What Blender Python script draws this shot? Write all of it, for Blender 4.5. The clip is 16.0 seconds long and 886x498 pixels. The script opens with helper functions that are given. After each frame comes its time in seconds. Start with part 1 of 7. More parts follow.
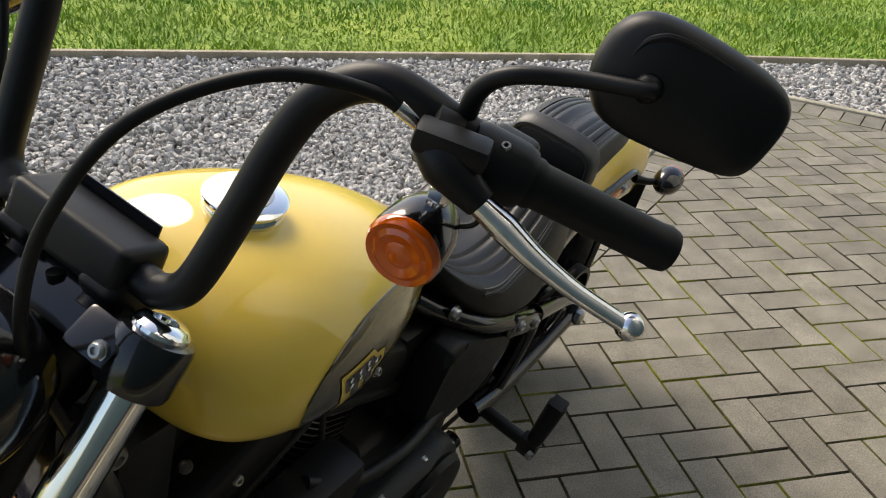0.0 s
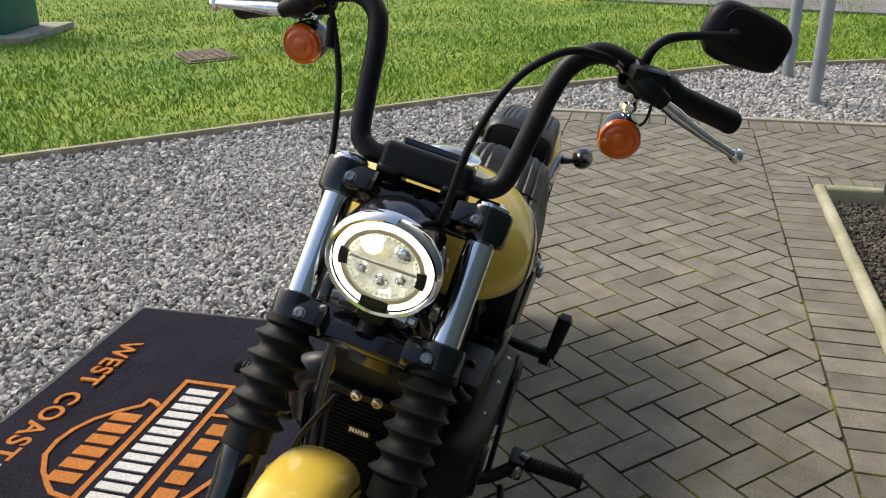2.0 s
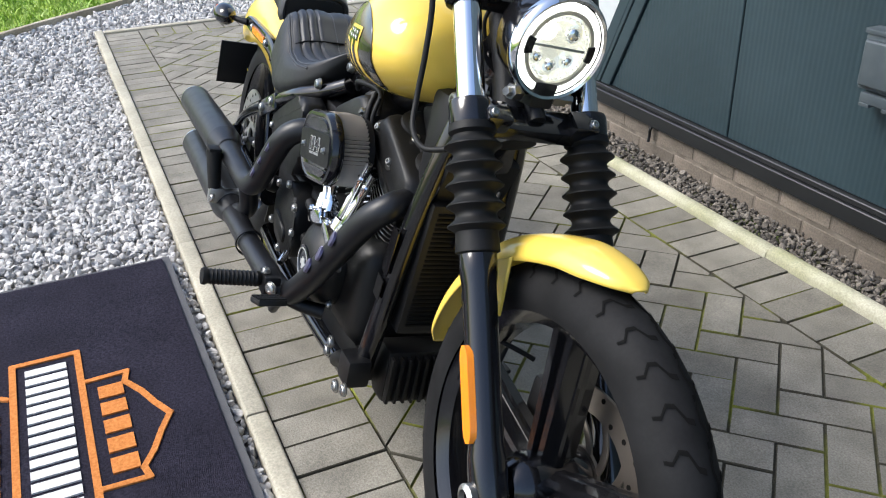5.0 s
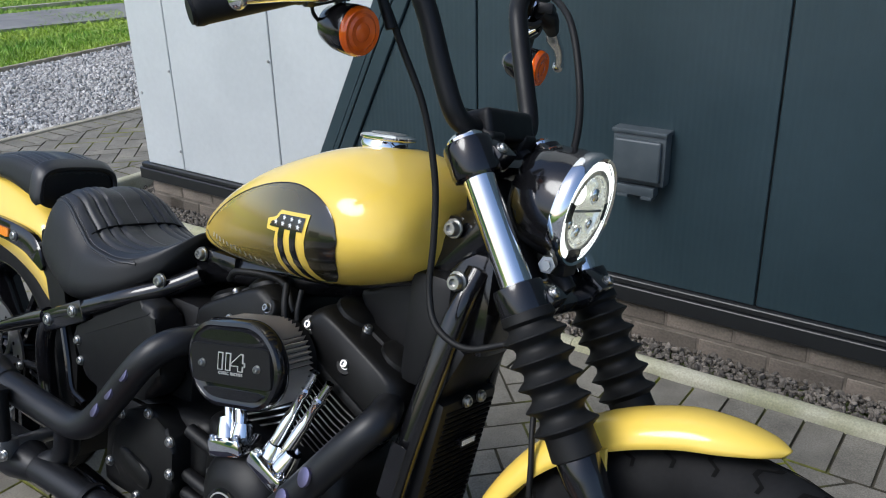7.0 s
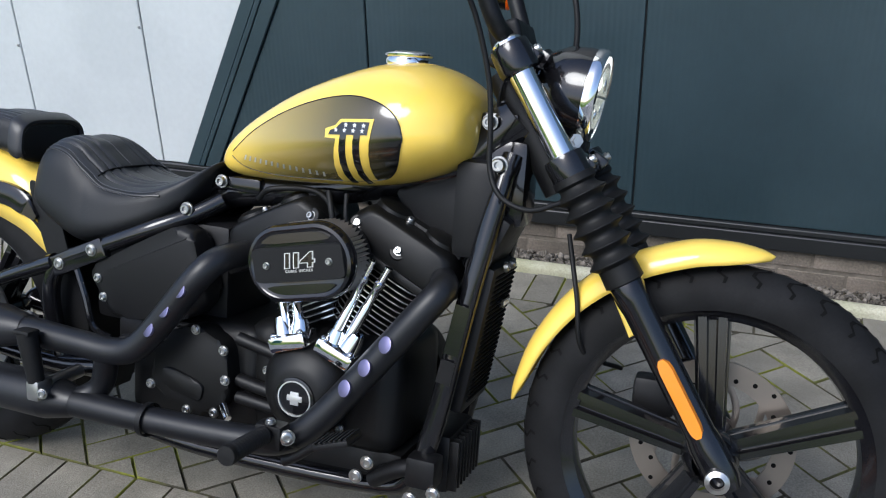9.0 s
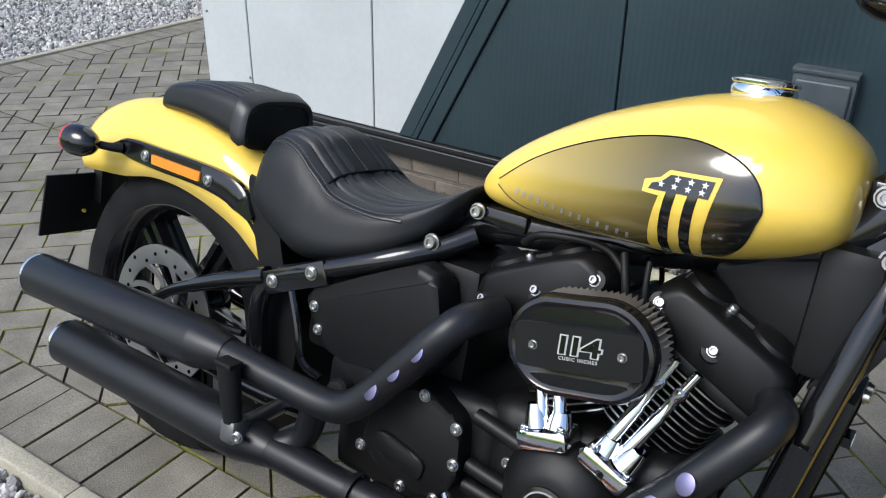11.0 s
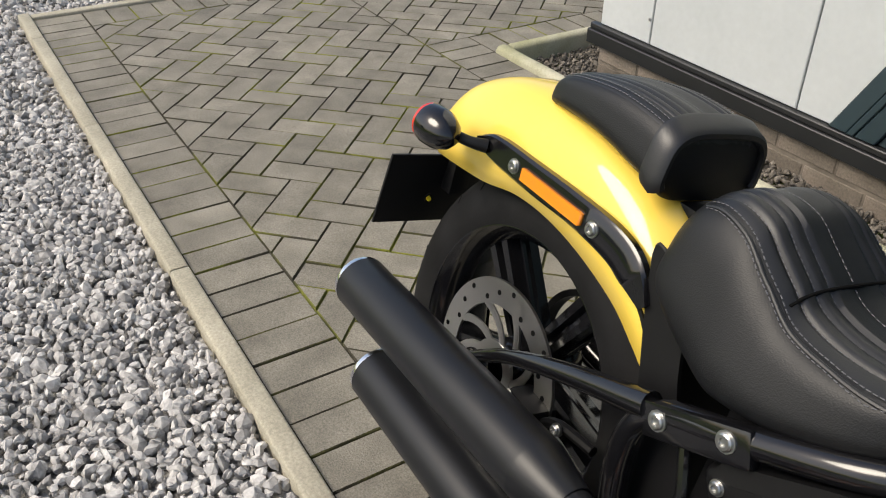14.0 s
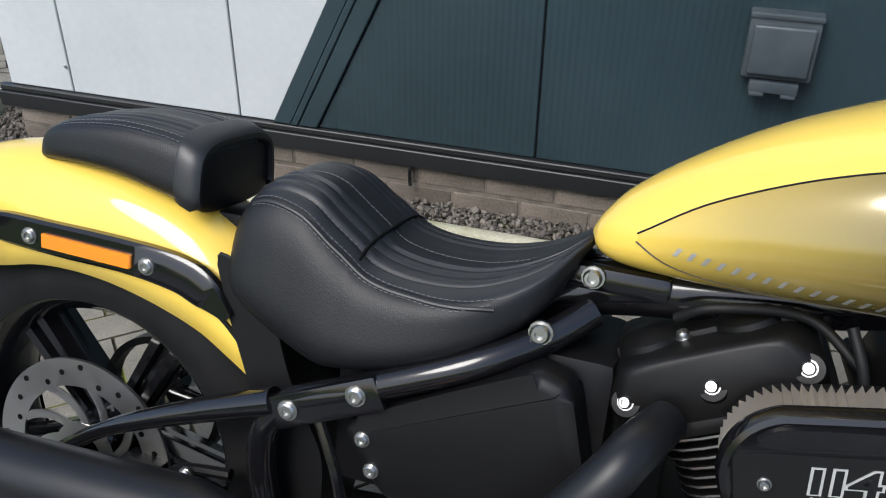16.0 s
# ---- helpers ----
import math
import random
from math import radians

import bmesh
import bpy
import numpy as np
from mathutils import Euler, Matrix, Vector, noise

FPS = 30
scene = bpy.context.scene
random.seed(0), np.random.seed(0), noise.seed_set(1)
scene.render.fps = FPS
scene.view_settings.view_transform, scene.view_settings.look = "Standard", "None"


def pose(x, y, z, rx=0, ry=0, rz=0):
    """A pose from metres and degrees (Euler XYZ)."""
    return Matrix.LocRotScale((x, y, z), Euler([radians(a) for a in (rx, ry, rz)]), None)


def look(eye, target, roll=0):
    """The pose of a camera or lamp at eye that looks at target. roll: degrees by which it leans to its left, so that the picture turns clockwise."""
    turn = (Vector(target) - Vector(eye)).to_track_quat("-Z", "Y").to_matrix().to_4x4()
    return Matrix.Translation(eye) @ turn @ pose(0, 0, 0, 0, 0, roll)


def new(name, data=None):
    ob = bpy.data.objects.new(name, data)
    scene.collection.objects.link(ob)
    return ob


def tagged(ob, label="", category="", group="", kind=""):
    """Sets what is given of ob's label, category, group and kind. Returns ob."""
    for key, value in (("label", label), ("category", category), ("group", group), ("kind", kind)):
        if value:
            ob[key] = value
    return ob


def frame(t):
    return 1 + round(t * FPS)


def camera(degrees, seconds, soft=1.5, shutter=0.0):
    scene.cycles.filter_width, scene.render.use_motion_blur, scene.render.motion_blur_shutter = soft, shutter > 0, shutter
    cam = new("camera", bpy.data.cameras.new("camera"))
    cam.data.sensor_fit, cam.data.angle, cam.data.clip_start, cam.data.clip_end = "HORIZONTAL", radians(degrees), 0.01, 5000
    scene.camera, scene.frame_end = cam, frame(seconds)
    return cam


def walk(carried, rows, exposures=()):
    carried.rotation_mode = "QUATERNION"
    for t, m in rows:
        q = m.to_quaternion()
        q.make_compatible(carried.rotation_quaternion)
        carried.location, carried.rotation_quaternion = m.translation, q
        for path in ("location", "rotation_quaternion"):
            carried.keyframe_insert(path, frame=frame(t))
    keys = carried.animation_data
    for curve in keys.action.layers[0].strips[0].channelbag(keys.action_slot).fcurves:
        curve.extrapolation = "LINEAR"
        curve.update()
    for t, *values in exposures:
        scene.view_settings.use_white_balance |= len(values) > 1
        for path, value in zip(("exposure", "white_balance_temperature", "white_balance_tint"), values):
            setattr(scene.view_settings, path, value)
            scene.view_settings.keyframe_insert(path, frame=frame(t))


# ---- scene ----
cam = camera(55.0, 16.0, soft=1.1)
PATH = [
    (0, (1.674, 0.607, 1.348), (0.148, -0.289, 0.416), 3.7),
    (0.5, (1.905, 0.526, 1.374), (0.29, -0.292, 0.523), 2.3),
    (1, (2.084, 0.486, 1.391), (0.4, -0.24, 0.591), 1.2),
    (1.5, (2.269, 0.452, 1.399), (0.532, -0.155, 0.617), 0.2),
    (2, (2.435, 0.345, 1.382), (0.653, -0.124, 0.605), -0.8),
    (2.5, (2.523, 0.114, 1.369), (0.706, -0.176, 0.585), -1.7),
    (3, (2.618, -0.045, 1.34), (0.791, -0.125, 0.531), -1.8),
    (3.5, (2.759, -0.216, 1.335), (0.953, -0.096, 0.486), -1.8),
    (3.7, (2.804, -0.283, 1.33), (1.012, -0.078, 0.465), -1.8),
    (5.8, (2.247, -0.816, 1.226), (0.786, 0.212, 0.327), -1.6),
    (6, (2.179, -0.829, 1.236), (0.766, 0.285, 0.363), -1.6),
    (6.5, (1.995, -0.914, 1.294), (0.728, 0.406, 0.486), -1.5),
    (7, (1.931, -1.022, 1.321), (0.843, 0.472, 0.557), -1.4),
    (7.5, (1.909, -1.211, 1.342), (1.014, 0.409, 0.584), -1.8),
    (8, (1.844, -1.408, 1.313), (1.148, 0.293, 0.524), -1.5),
    (8.2, (1.806, -1.476, 1.304), (1.165, 0.239, 0.499), -1.5),
    (10.3, (1.511, -1.422, 1.283), (0.789, 0.232, 0.422), 0.9),
    (10.5, (1.464, -1.331, 1.301), (0.678, 0.288, 0.429), 1.0),
    (11, (1.326, -1.172, 1.287), (0.362, 0.321, 0.369), 1.0),
    (11.5, (1.094, -1.012, 1.284), (-0.049, 0.294, 0.29), 0.5),
    (12, (0.945, -0.919, 1.253), (-0.322, 0.218, 0.204), 0.4),
    (12.5, (0.864, -0.845, 1.236), (-0.485, 0.151, 0.145), 0.3),
    (13, (0.84, -0.821, 1.243), (-0.553, 0.083, 0.129), 0.5),
    (13.5, (0.842, -0.822, 1.248), (-0.571, 0.054, 0.136), 0.7),
    (14, (0.838, -0.824, 1.245), (-0.577, 0.055, 0.139), 0.7),
    (14.5, (0.831, -0.814, 1.242), (-0.524, 0.152, 0.132), 0.3),
    (15, (0.799, -0.792, 1.243), (-0.4, 0.356, 0.127), -0.7),
    (15.5, (0.731, -0.822, 1.226), (-0.169, 0.589, 0.13), -0.4),
    (16, (0.779, -0.922, 1.235), (0.26, 0.714, 0.207), 0.8),
]
STOPS = [(0, 0.6, 7150, 10), (1, 0.45, 7150, 10), (2.5, 0.4, 6800, 10), (3.5, 0.4, 6700, 10), (6, 1.3, 5850, 10), (6.5, 0.82, 5850, 10), (7, 0.2, 5800, 10), (7.5, -0.12, 5850, 10), (8, -0.02, 5750, 10), (10.5, 0.9, 5700, 10), (11, 0.45, 5900, 10), (11.5, 0.74, 6100, 10), (12.5, 0.85, 6600, 10), (13, 0.62, 6750, 10), (14, 0.43, 6900, 10), (14.5, 0.42, 6800, 10), (15, 0.3, 6500, 10), (15.5, 0.05, 6050, 10), (16, 0.4, 6000, 10)]
walk(cam, [(t, look(eye, aim, roll)) for t, eye, aim, roll in PATH], STOPS)

# ---- world, sun, exposure ----
world = bpy.data.worlds.new("sky")
scene.world = world
world.use_nodes = True
wn = world.node_tree
sky = wn.nodes.new("ShaderNodeTexSky")
sky.sky_type = 'NISHITA'
sky.sun_disc = False
sky.sun_elevation = radians(48)
sky.sun_rotation = radians(200)
sky.air_density, sky.dust_density, sky.ozone_density = 1.0, 2.6, 1.0
wn.links.new(sky.outputs[0], wn.nodes["Background"].inputs[0])
wn.nodes["Background"].inputs[1].default_value = 0.15
sun_data = bpy.data.lights.new("sun", 'SUN')
sun_data.energy, sun_data.angle, sun_data.color = 2.3, radians(30), (1.0, 0.95, 0.85)
sun = new("sun", sun_data)
sun.matrix_world = look((-1.2, -3.0, 3.6), (0, 0, 0))

# ---- materials ----


def mat(name, base, rough=0.5, metal=0.0, coat=0.0, spec=0.5):
    m = bpy.data.materials.new(name)
    m.use_nodes = True
    b = m.node_tree.nodes["Principled BSDF"]
    b.inputs["Base Color"].default_value = (*base, 1)
    b.inputs["Roughness"].default_value = rough
    b.inputs["Metallic"].default_value = metal
    b.inputs["Coat Weight"].default_value = coat
    b.inputs["Coat Roughness"].default_value = 0.04
    b.inputs["Specular IOR Level"].default_value = spec
    return m


def nodes_of(m):
    t = m.node_tree
    return t.nodes, t.links, t.nodes["Principled BSDF"]


def coords(m, scale, which="Object"):
    n, l, b = nodes_of(m)
    mp = n.new("ShaderNodeMapping")
    mp.inputs["Scale"].default_value = (scale, scale, scale)
    if which == "World":
        l.new(n.new("ShaderNodeNewGeometry").outputs["Position"], mp.inputs[0])
    else:
        l.new(n.new("ShaderNodeTexCoord").outputs[which], mp.inputs[0])
    return mp.outputs[0]


def vary(m, c1, c2, scale=8.0, detail=6.0, lo=0.35, hi=0.65, scale2=0.0, amount2=0.3, which="Object"):
    """Base colour drifts between c1 and c2, with a second, finer grain."""
    n, l, b = nodes_of(m)
    tex = n.new("ShaderNodeTexNoise")
    tex.inputs["Scale"].default_value = scale
    tex.inputs["Detail"].default_value = detail
    l.new(coords(m, 1.0, which), tex.inputs[0])
    ramp = n.new("ShaderNodeValToRGB")
    ramp.color_ramp.elements[0].position, ramp.color_ramp.elements[1].position = lo, hi
    ramp.color_ramp.elements[0].color, ramp.color_ramp.elements[1].color = (*c1, 1), (*c2, 1)
    l.new(tex.outputs["Fac"], ramp.inputs[0])
    out = ramp.outputs[0]
    if scale2:
        t2 = n.new("ShaderNodeTexNoise")
        t2.inputs["Scale"].default_value = scale2
        t2.inputs["Detail"].default_value = 3
        l.new(coords(m, 1.0, which), t2.inputs[0])
        mx = n.new("ShaderNodeMix")
        mx.data_type, mx.blend_type = 'RGBA', 'OVERLAY'
        mx.inputs[0].default_value = amount2
        l.new(out, mx.inputs[6])
        l.new(t2.outputs["Fac"], mx.inputs[7])
        out = mx.outputs[2]
    l.new(out, b.inputs["Base Color"])
    return out


def bump(m, scale, strength=0.3, dist=0.002, kind="noise", which="Object"):
    n, l, b = nodes_of(m)
    tex = n.new("ShaderNodeTexVoronoi" if kind == "voronoi" else "ShaderNodeTexNoise")
    tex.inputs["Scale"].default_value = scale
    l.new(coords(m, 1.0, which), tex.inputs[0])
    bp = n.new("ShaderNodeBump")
    bp.inputs["Strength"].default_value, bp.inputs["Distance"].default_value = strength, dist
    l.new(tex.outputs[0], bp.inputs["Height"])
    l.new(bp.outputs[0], b.inputs["Normal"])


def rough_vary(m, lo, hi, scale=20.0):
    n, l, b = nodes_of(m)
    tex = n.new("ShaderNodeTexNoise")
    tex.inputs["Scale"].default_value = scale
    tex.inputs["Detail"].default_value = 5
    l.new(coords(m, 1.0), tex.inputs[0])
    mr = n.new("ShaderNodeMapRange")
    mr.inputs["To Min"].default_value, mr.inputs["To Max"].default_value = lo, hi
    l.new(tex.outputs["Fac"], mr.inputs[0])
    l.new(mr.outputs[0], b.inputs["Roughness"])


def per_piece(m, dark, light, source):
    """Multiply the base colour by a value that differs from piece to piece."""
    n, l, b = nodes_of(m)
    link = b.inputs["Base Color"].links[0].from_socket
    if source == "object":
        rnd = n.new("ShaderNodeObjectInfo").outputs["Random"]
    else:
        rnd = n.new("ShaderNodeNewGeometry").outputs["Random Per Island"]
    mr = n.new("ShaderNodeMapRange")
    mr.inputs["To Min"].default_value, mr.inputs["To Max"].default_value = dark, light
    l.new(rnd, mr.inputs[0])
    mx = n.new("ShaderNodeVectorMath")
    mx.operation = 'SCALE'
    l.new(link, mx.inputs[0])
    l.new(mr.outputs[0], mx.inputs["Scale"])
    l.new(mx.outputs[0], b.inputs["Base Color"])


YELLOW = (0.79, 0.555, 0.088)
paint_yellow = mat("yellow_paint", YELLOW, 0.5, 0.0, 1.0, 0.15)
vary(paint_yellow, (0.775, 0.54, 0.08), (0.805, 0.57, 0.096), 6.0)
rough_vary(paint_yellow, 0.42, 0.54, 30)
nodes_of(paint_yellow)[2].inputs["Coat Roughness"].default_value = 0.02
gloss_black = mat("gloss_black", (0.006, 0.006, 0.007), 0.12, 0.0, 0.25)
rough_vary(gloss_black, 0.08, 0.2, 14)
satin_black = mat("satin_black", (0.005, 0.005, 0.0055), 0.38, 0, 0, 0.28)
rough_vary(satin_black, 0.36, 0.55, 40)
bump(satin_black, 900, 0.08, 0.0005)
exhaust_black = mat("exhaust_black", (0.007, 0.0075, 0.009), 0.36, 0, 0, 0.38)
rough_vary(exhaust_black, 0.32, 0.48, 25)
wrinkle_black = mat("wrinkle_black", (0.0045, 0.0045, 0.0045), 0.45, 0, 0, 0.28)
bump(wrinkle_black, 1200, 0.25, 0.0006)
rubber = mat("rubber", (0.01, 0.01, 0.01), 0.7, 0, 0, 0.16)
vary(rubber, (0.005, 0.005, 0.0052), (0.01, 0.01, 0.0105), 14, scale2=200)
rubber_matt = mat("rubber_matt", (0.006, 0.006, 0.006), 0.55, 0, 0, 0.25)
chrome = mat("chrome", (0.86, 0.87, 0.88), 0.05, 1.0)
rough_vary(chrome, 0.03, 0.1, 20)
steel = mat("steel", (0.55, 0.54, 0.52), 0.32, 1.0)
rough_vary(steel, 0.25, 0.42, 60)
zinc = mat("zinc_bolt", (0.42, 0.42, 0.41), 0.34, 1.0)
alu = mat("polished_aluminium", (0.78, 0.78, 0.79), 0.16, 1.0)
fin_mat = mat("machined_fin", (0.6, 0.6, 0.58), 0.3, 1.0)
vinyl = mat("black_vinyl", (0.009, 0.0095, 0.011), 0.42, 0, 0, 0.55)
rough_vary(vinyl, 0.36, 0.48, 30)
bump(vinyl, 700, 0.18, 0.0006, "voronoi")
vinyl_grain = mat("textured_vinyl", (0.006, 0.0065, 0.0075), 0.48, 0, 0, 0.36)
bump(vinyl_grain, 560, 0.28, 0.0007, "voronoi")
thread = mat("stitching", (0.14, 0.14, 0.15), 0.8)
amber = mat("amber_lens", (0.86, 0.13, 0.002), 0.06, 0.0, 0.6)
nodes_of(amber)[2].inputs["Transmission Weight"].default_value = 0.25
amber_deep = mat("amber_reflector", (0.8, 0.24, 0.01), 0.2, 0.0, 0.6)
bump(amber_deep, 700, 0.35, 0.001, "voronoi")
red_lens = mat("red_lens", (0.5, 0.03, 0.02), 0.12, 0.0, 0.5)
glass = mat("lamp_glass", (0.95, 0.97, 0.95), 0.02)
nodes_of(glass)[2].inputs["Transmission Weight"].default_value = 1.0
nodes_of(glass)[2].inputs["IOR"].default_value = 1.3
lamp_glow = mat("lit_lamp", (1, 1, 1), 0.4)
nodes_of(lamp_glow)[2].inputs["Emission Color"].default_value = (1.0, 0.97, 0.86, 1)
nodes_of(lamp_glow)[2].inputs["Emission Strength"].default_value = 1.6
lamp_low = mat("lit_reflector", (0.78, 0.8, 0.74), 0.18, 0.9)
nodes_of(lamp_low)[2].inputs["Emission Color"].default_value = (1.0, 0.95, 0.75, 1)
nodes_of(lamp_low)[2].inputs["Emission Strength"].default_value = 0.3
silver_print = mat("silver_lettering", (0.62, 0.62, 0.6), 0.35, 0.6)
white_print = mat("white_lettering", (0.75, 0.75, 0.74), 0.6)
decal_black = mat("black_decal", (0.008, 0.008, 0.008), 0.12, 0.0, 0.7)
mirror_glass = mat("mirror_glass", (0.9, 0.9, 0.9), 0.01, 1.0)
heat_blue = mat("blued_steel", (0.17, 0.16, 0.27), 0.4, 0.9)

# tank panel: paint that fades from black to yellow along the tank
fade = mat("fading_panel", YELLOW, 0.18, 0.1, 0.8)
n, l, b = nodes_of(fade)
tc = n.new("ShaderNodeTexCoord")
sep = n.new("ShaderNodeSeparateXYZ")
l.new(tc.outputs["Object"], sep.inputs[0])
mr = n.new("ShaderNodeMapRange")
mr.inputs["From Min"].default_value, mr.inputs["From Max"].default_value = 0.72, 1.12
l.new(sep.outputs[0], mr.inputs[0])
rp = n.new("ShaderNodeValToRGB")
rp.color_ramp.elements[0].color = (0.79, 0.555, 0.088, 1)
rp.color_ramp.elements[1].color = (0.008, 0.008, 0.007, 1)
e = rp.color_ramp.elements.new(0.3)
e.color = (0.42, 0.31, 0.07, 1)
e = rp.color_ramp.elements.new(0.72)
e.color = (0.12, 0.095, 0.03, 1)
l.new(mr.outputs[0], rp.inputs[0])
l.new(rp.outputs[0], b.inputs["Base Color"])

# ground materials
paver = mat("paver", (0.2, 0.19, 0.17), 0.85)
vary(paver, (0.137, 0.125, 0.1), (0.222, 0.205, 0.166), 9.0, 8, 0.3, 0.7, 260, 0.7, "World")
per_piece(paver, 0.82, 1.14, "object")
bump(paver, 320, 0.6, 0.003, "noise", "World")
paver_rest = mat("paver_rest", (0.2, 0.19, 0.17), 0.85)
vary(paver_rest, (0.137, 0.125, 0.1), (0.222, 0.205, 0.166), 9.0, 8, 0.3, 0.7, 260, 0.7, "World")
per_piece(paver_rest, 0.82, 1.14, "island")
bump(paver_rest, 320, 0.5, 0.003)
joint = mat("joint_moss", (0.06, 0.06, 0.04), 0.95)
vary(joint, (0.05, 0.044, 0.028), (0.19, 0.2, 0.022), 3.1, 8, 0.47, 0.62, 90, 0.5, "World")
bump(joint, 200, 0.8, 0.006, "noise", "World")
concrete = mat("kerb_concrete", (0.36, 0.33, 0.26), 0.9)
vary(concrete, (0.27, 0.25, 0.19), (0.42, 0.385, 0.3), 5.0, 8, 0.3, 0.7, 180, 0.45)
bump(concrete, 240, 0.5, 0.003)
concrete_mossy = mat("mossy_concrete", (0.36, 0.34, 0.24), 0.9)
vary(concrete_mossy, (0.24, 0.24, 0.13), (0.42, 0.4, 0.3), 4.0, 8, 0.35, 0.6, 180, 0.45)
bump(concrete_mossy, 240, 0.5, 0.003)
stone = mat("gravel_stone", (0.4, 0.39, 0.38), 0.85)
vary(stone, (0.36, 0.345, 0.33), (0.68, 0.66, 0.63), 70.0, 6, 0.3, 0.7)
per_piece(stone, 0.5, 1.12, "island")
bump(stone, 300, 0.5, 0.003)
stone_dark = mat("bed_stone", (0.14, 0.12, 0.1), 0.85)
vary(stone_dark, (0.06, 0.052, 0.042), (0.17, 0.15, 0.125), 60.0, 6, 0.3, 0.7)
per_piece(stone_dark, 0.4, 1.5, "island")
gravel_bed = mat("gravel_bed", (0.2, 0.19, 0.18), 0.95)
vary(gravel_bed, (0.09, 0.085, 0.08), (0.42, 0.41, 0.39), 45.0, 8, 0.4, 0.6, 200, 0.5)
bump(gravel_bed, 60, 1.0, 0.02)
soil = mat("soil", (0.06, 0.055, 0.035), 0.95)
vary(soil, (0.05, 0.05, 0.02), (0.09, 0.12, 0.03), 3.0)
lawn = mat("lawn", (0.09, 0.16, 0.02), 0.9)
vary(lawn, (0.12, 0.22, 0.016), (0.26, 0.34, 0.04), 0.9, 8, 0.35, 0.65, 60, 0.5, "Object")
bump(lawn, 40, 1.0, 0.03)
blade = mat("grass_blade", (0.1, 0.19, 0.02), 0.55)
vary(blade, (0.13, 0.28, 0.018), (0.33, 0.43, 0.05), 1.1, 8, 0.35, 0.7)
per_piece(blade, 0.75, 1.2, "island")
asphalt = mat("asphalt", (0.12, 0.12, 0.12), 0.9)
vary(asphalt, (0.15, 0.145, 0.14), (0.24, 0.23, 0.22), 2.0, 8, 0.3, 0.7, 150, 0.4)
wall_white = mat("white_cladding", (0.72, 0.75, 0.76), 0.4)
vary(wall_white, (0.44, 0.466, 0.47), (0.49, 0.516, 0.518), 2.5, 8, scale2=40, amount2=0.06)
wall_dark = mat("dark_cladding", (0.022, 0.042, 0.052), 0.42)
vary(wall_dark, (0.015, 0.03, 0.037), (0.024, 0.043, 0.052), 1.6, 8, scale2=25, amount2=0.12)
rough_vary(wall_dark, 0.32, 0.5, 3)
trim_black = mat("black_trim", (0.012, 0.013, 0.014), 0.4)
rough_vary(trim_black, 0.3, 0.5, 8)
brick_mat = mat("plinth_brick", (0.17, 0.12, 0.095), 0.9)
vary(brick_mat, (0.1, 0.085, 0.066), (0.2, 0.165, 0.132), 7, 8, 0.3, 0.7, 120, 0.5)
per_piece(brick_mat, 0.75, 1.2, "object")
bump(brick_mat, 160, 0.6, 0.004)
mortar = mat("mortar", (0.2, 0.18, 0.16), 0.95)
vary(mortar, (0.09, 0.077, 0.06), (0.16, 0.135, 0.108), 20)
box_grey = mat("grey_plastic", (0.045, 0.058, 0.066), 0.45)
vary(box_grey, (0.04, 0.052, 0.06), (0.06, 0.073, 0.08), 12)
post_grey = mat("grey_post", (0.27, 0.29, 0.32), 0.45)
vary(post_grey, (0.24, 0.26, 0.29), (0.31, 0.33, 0.36), 5)
green_metal = mat("green_metal", (0.02, 0.13, 0.105), 0.5)
vary(green_metal, (0.018, 0.11, 0.09), (0.03, 0.16, 0.13), 3)
carpet = mat("carpet", (0.02, 0.018, 0.028), 1.0, 0, 0, 0.1)
vary(carpet, (0.013, 0.012, 0.019), (0.034, 0.031, 0.046), 160, 4, 0.3, 0.7, 7, 0.4)
bump(carpet, 420, 1.0, 0.006)
carpet_edge = mat("mat_edge", (0.075, 0.075, 0.08), 0.9)
bump(carpet_edge, 300, 0.6, 0.003)
carpet_orange = mat("orange_pile", (0.62, 0.23, 0.06), 1.0, 0, 0, 0.1)
vary(carpet_orange, (0.5, 0.17, 0.04), (0.68, 0.27, 0.08), 150, 4, 0.3, 0.7)
bump(carpet_orange, 420, 1.0, 0.005)
carpet_white = mat("white_pile", (0.6, 0.59, 0.56), 1.0, 0, 0, 0.1)
vary(carpet_white, (0.45, 0.44, 0.42), (0.7, 0.69, 0.66), 150, 4, 0.3, 0.7)

# ---- mesh helpers ----


def part(name, bm, material, parent, label="", smooth=True, auto=True):
    me = bpy.data.meshes.new(name)
    bmesh.ops.recalc_face_normals(bm, faces=bm.faces)
    if smooth:
        for f in bm.faces:
            f.smooth = True
        if auto:
            for e in bm.edges:
                if len(e.link_faces) == 2 and e.calc_face_angle(0) > 0.7:
                    e.smooth = False
    bm.to_mesh(me)
    bm.free()
    me.materials.append(material)
    ob = new(name, me)
    if parent:
        ob.parent = parent
    if label:
        ob["label"] = label
    return ob


def mesh_ob(name, verts, faces, material, parent=None, smooth=False):
    me = bpy.data.meshes.new(name)
    me.from_pydata(verts, [], faces)
    me.materials.append(material)
    if smooth:
        me.polygons.foreach_set("use_smooth", [True] * len(me.polygons))
    ob = new(name, me)
    if parent:
        ob.parent = parent
    return ob


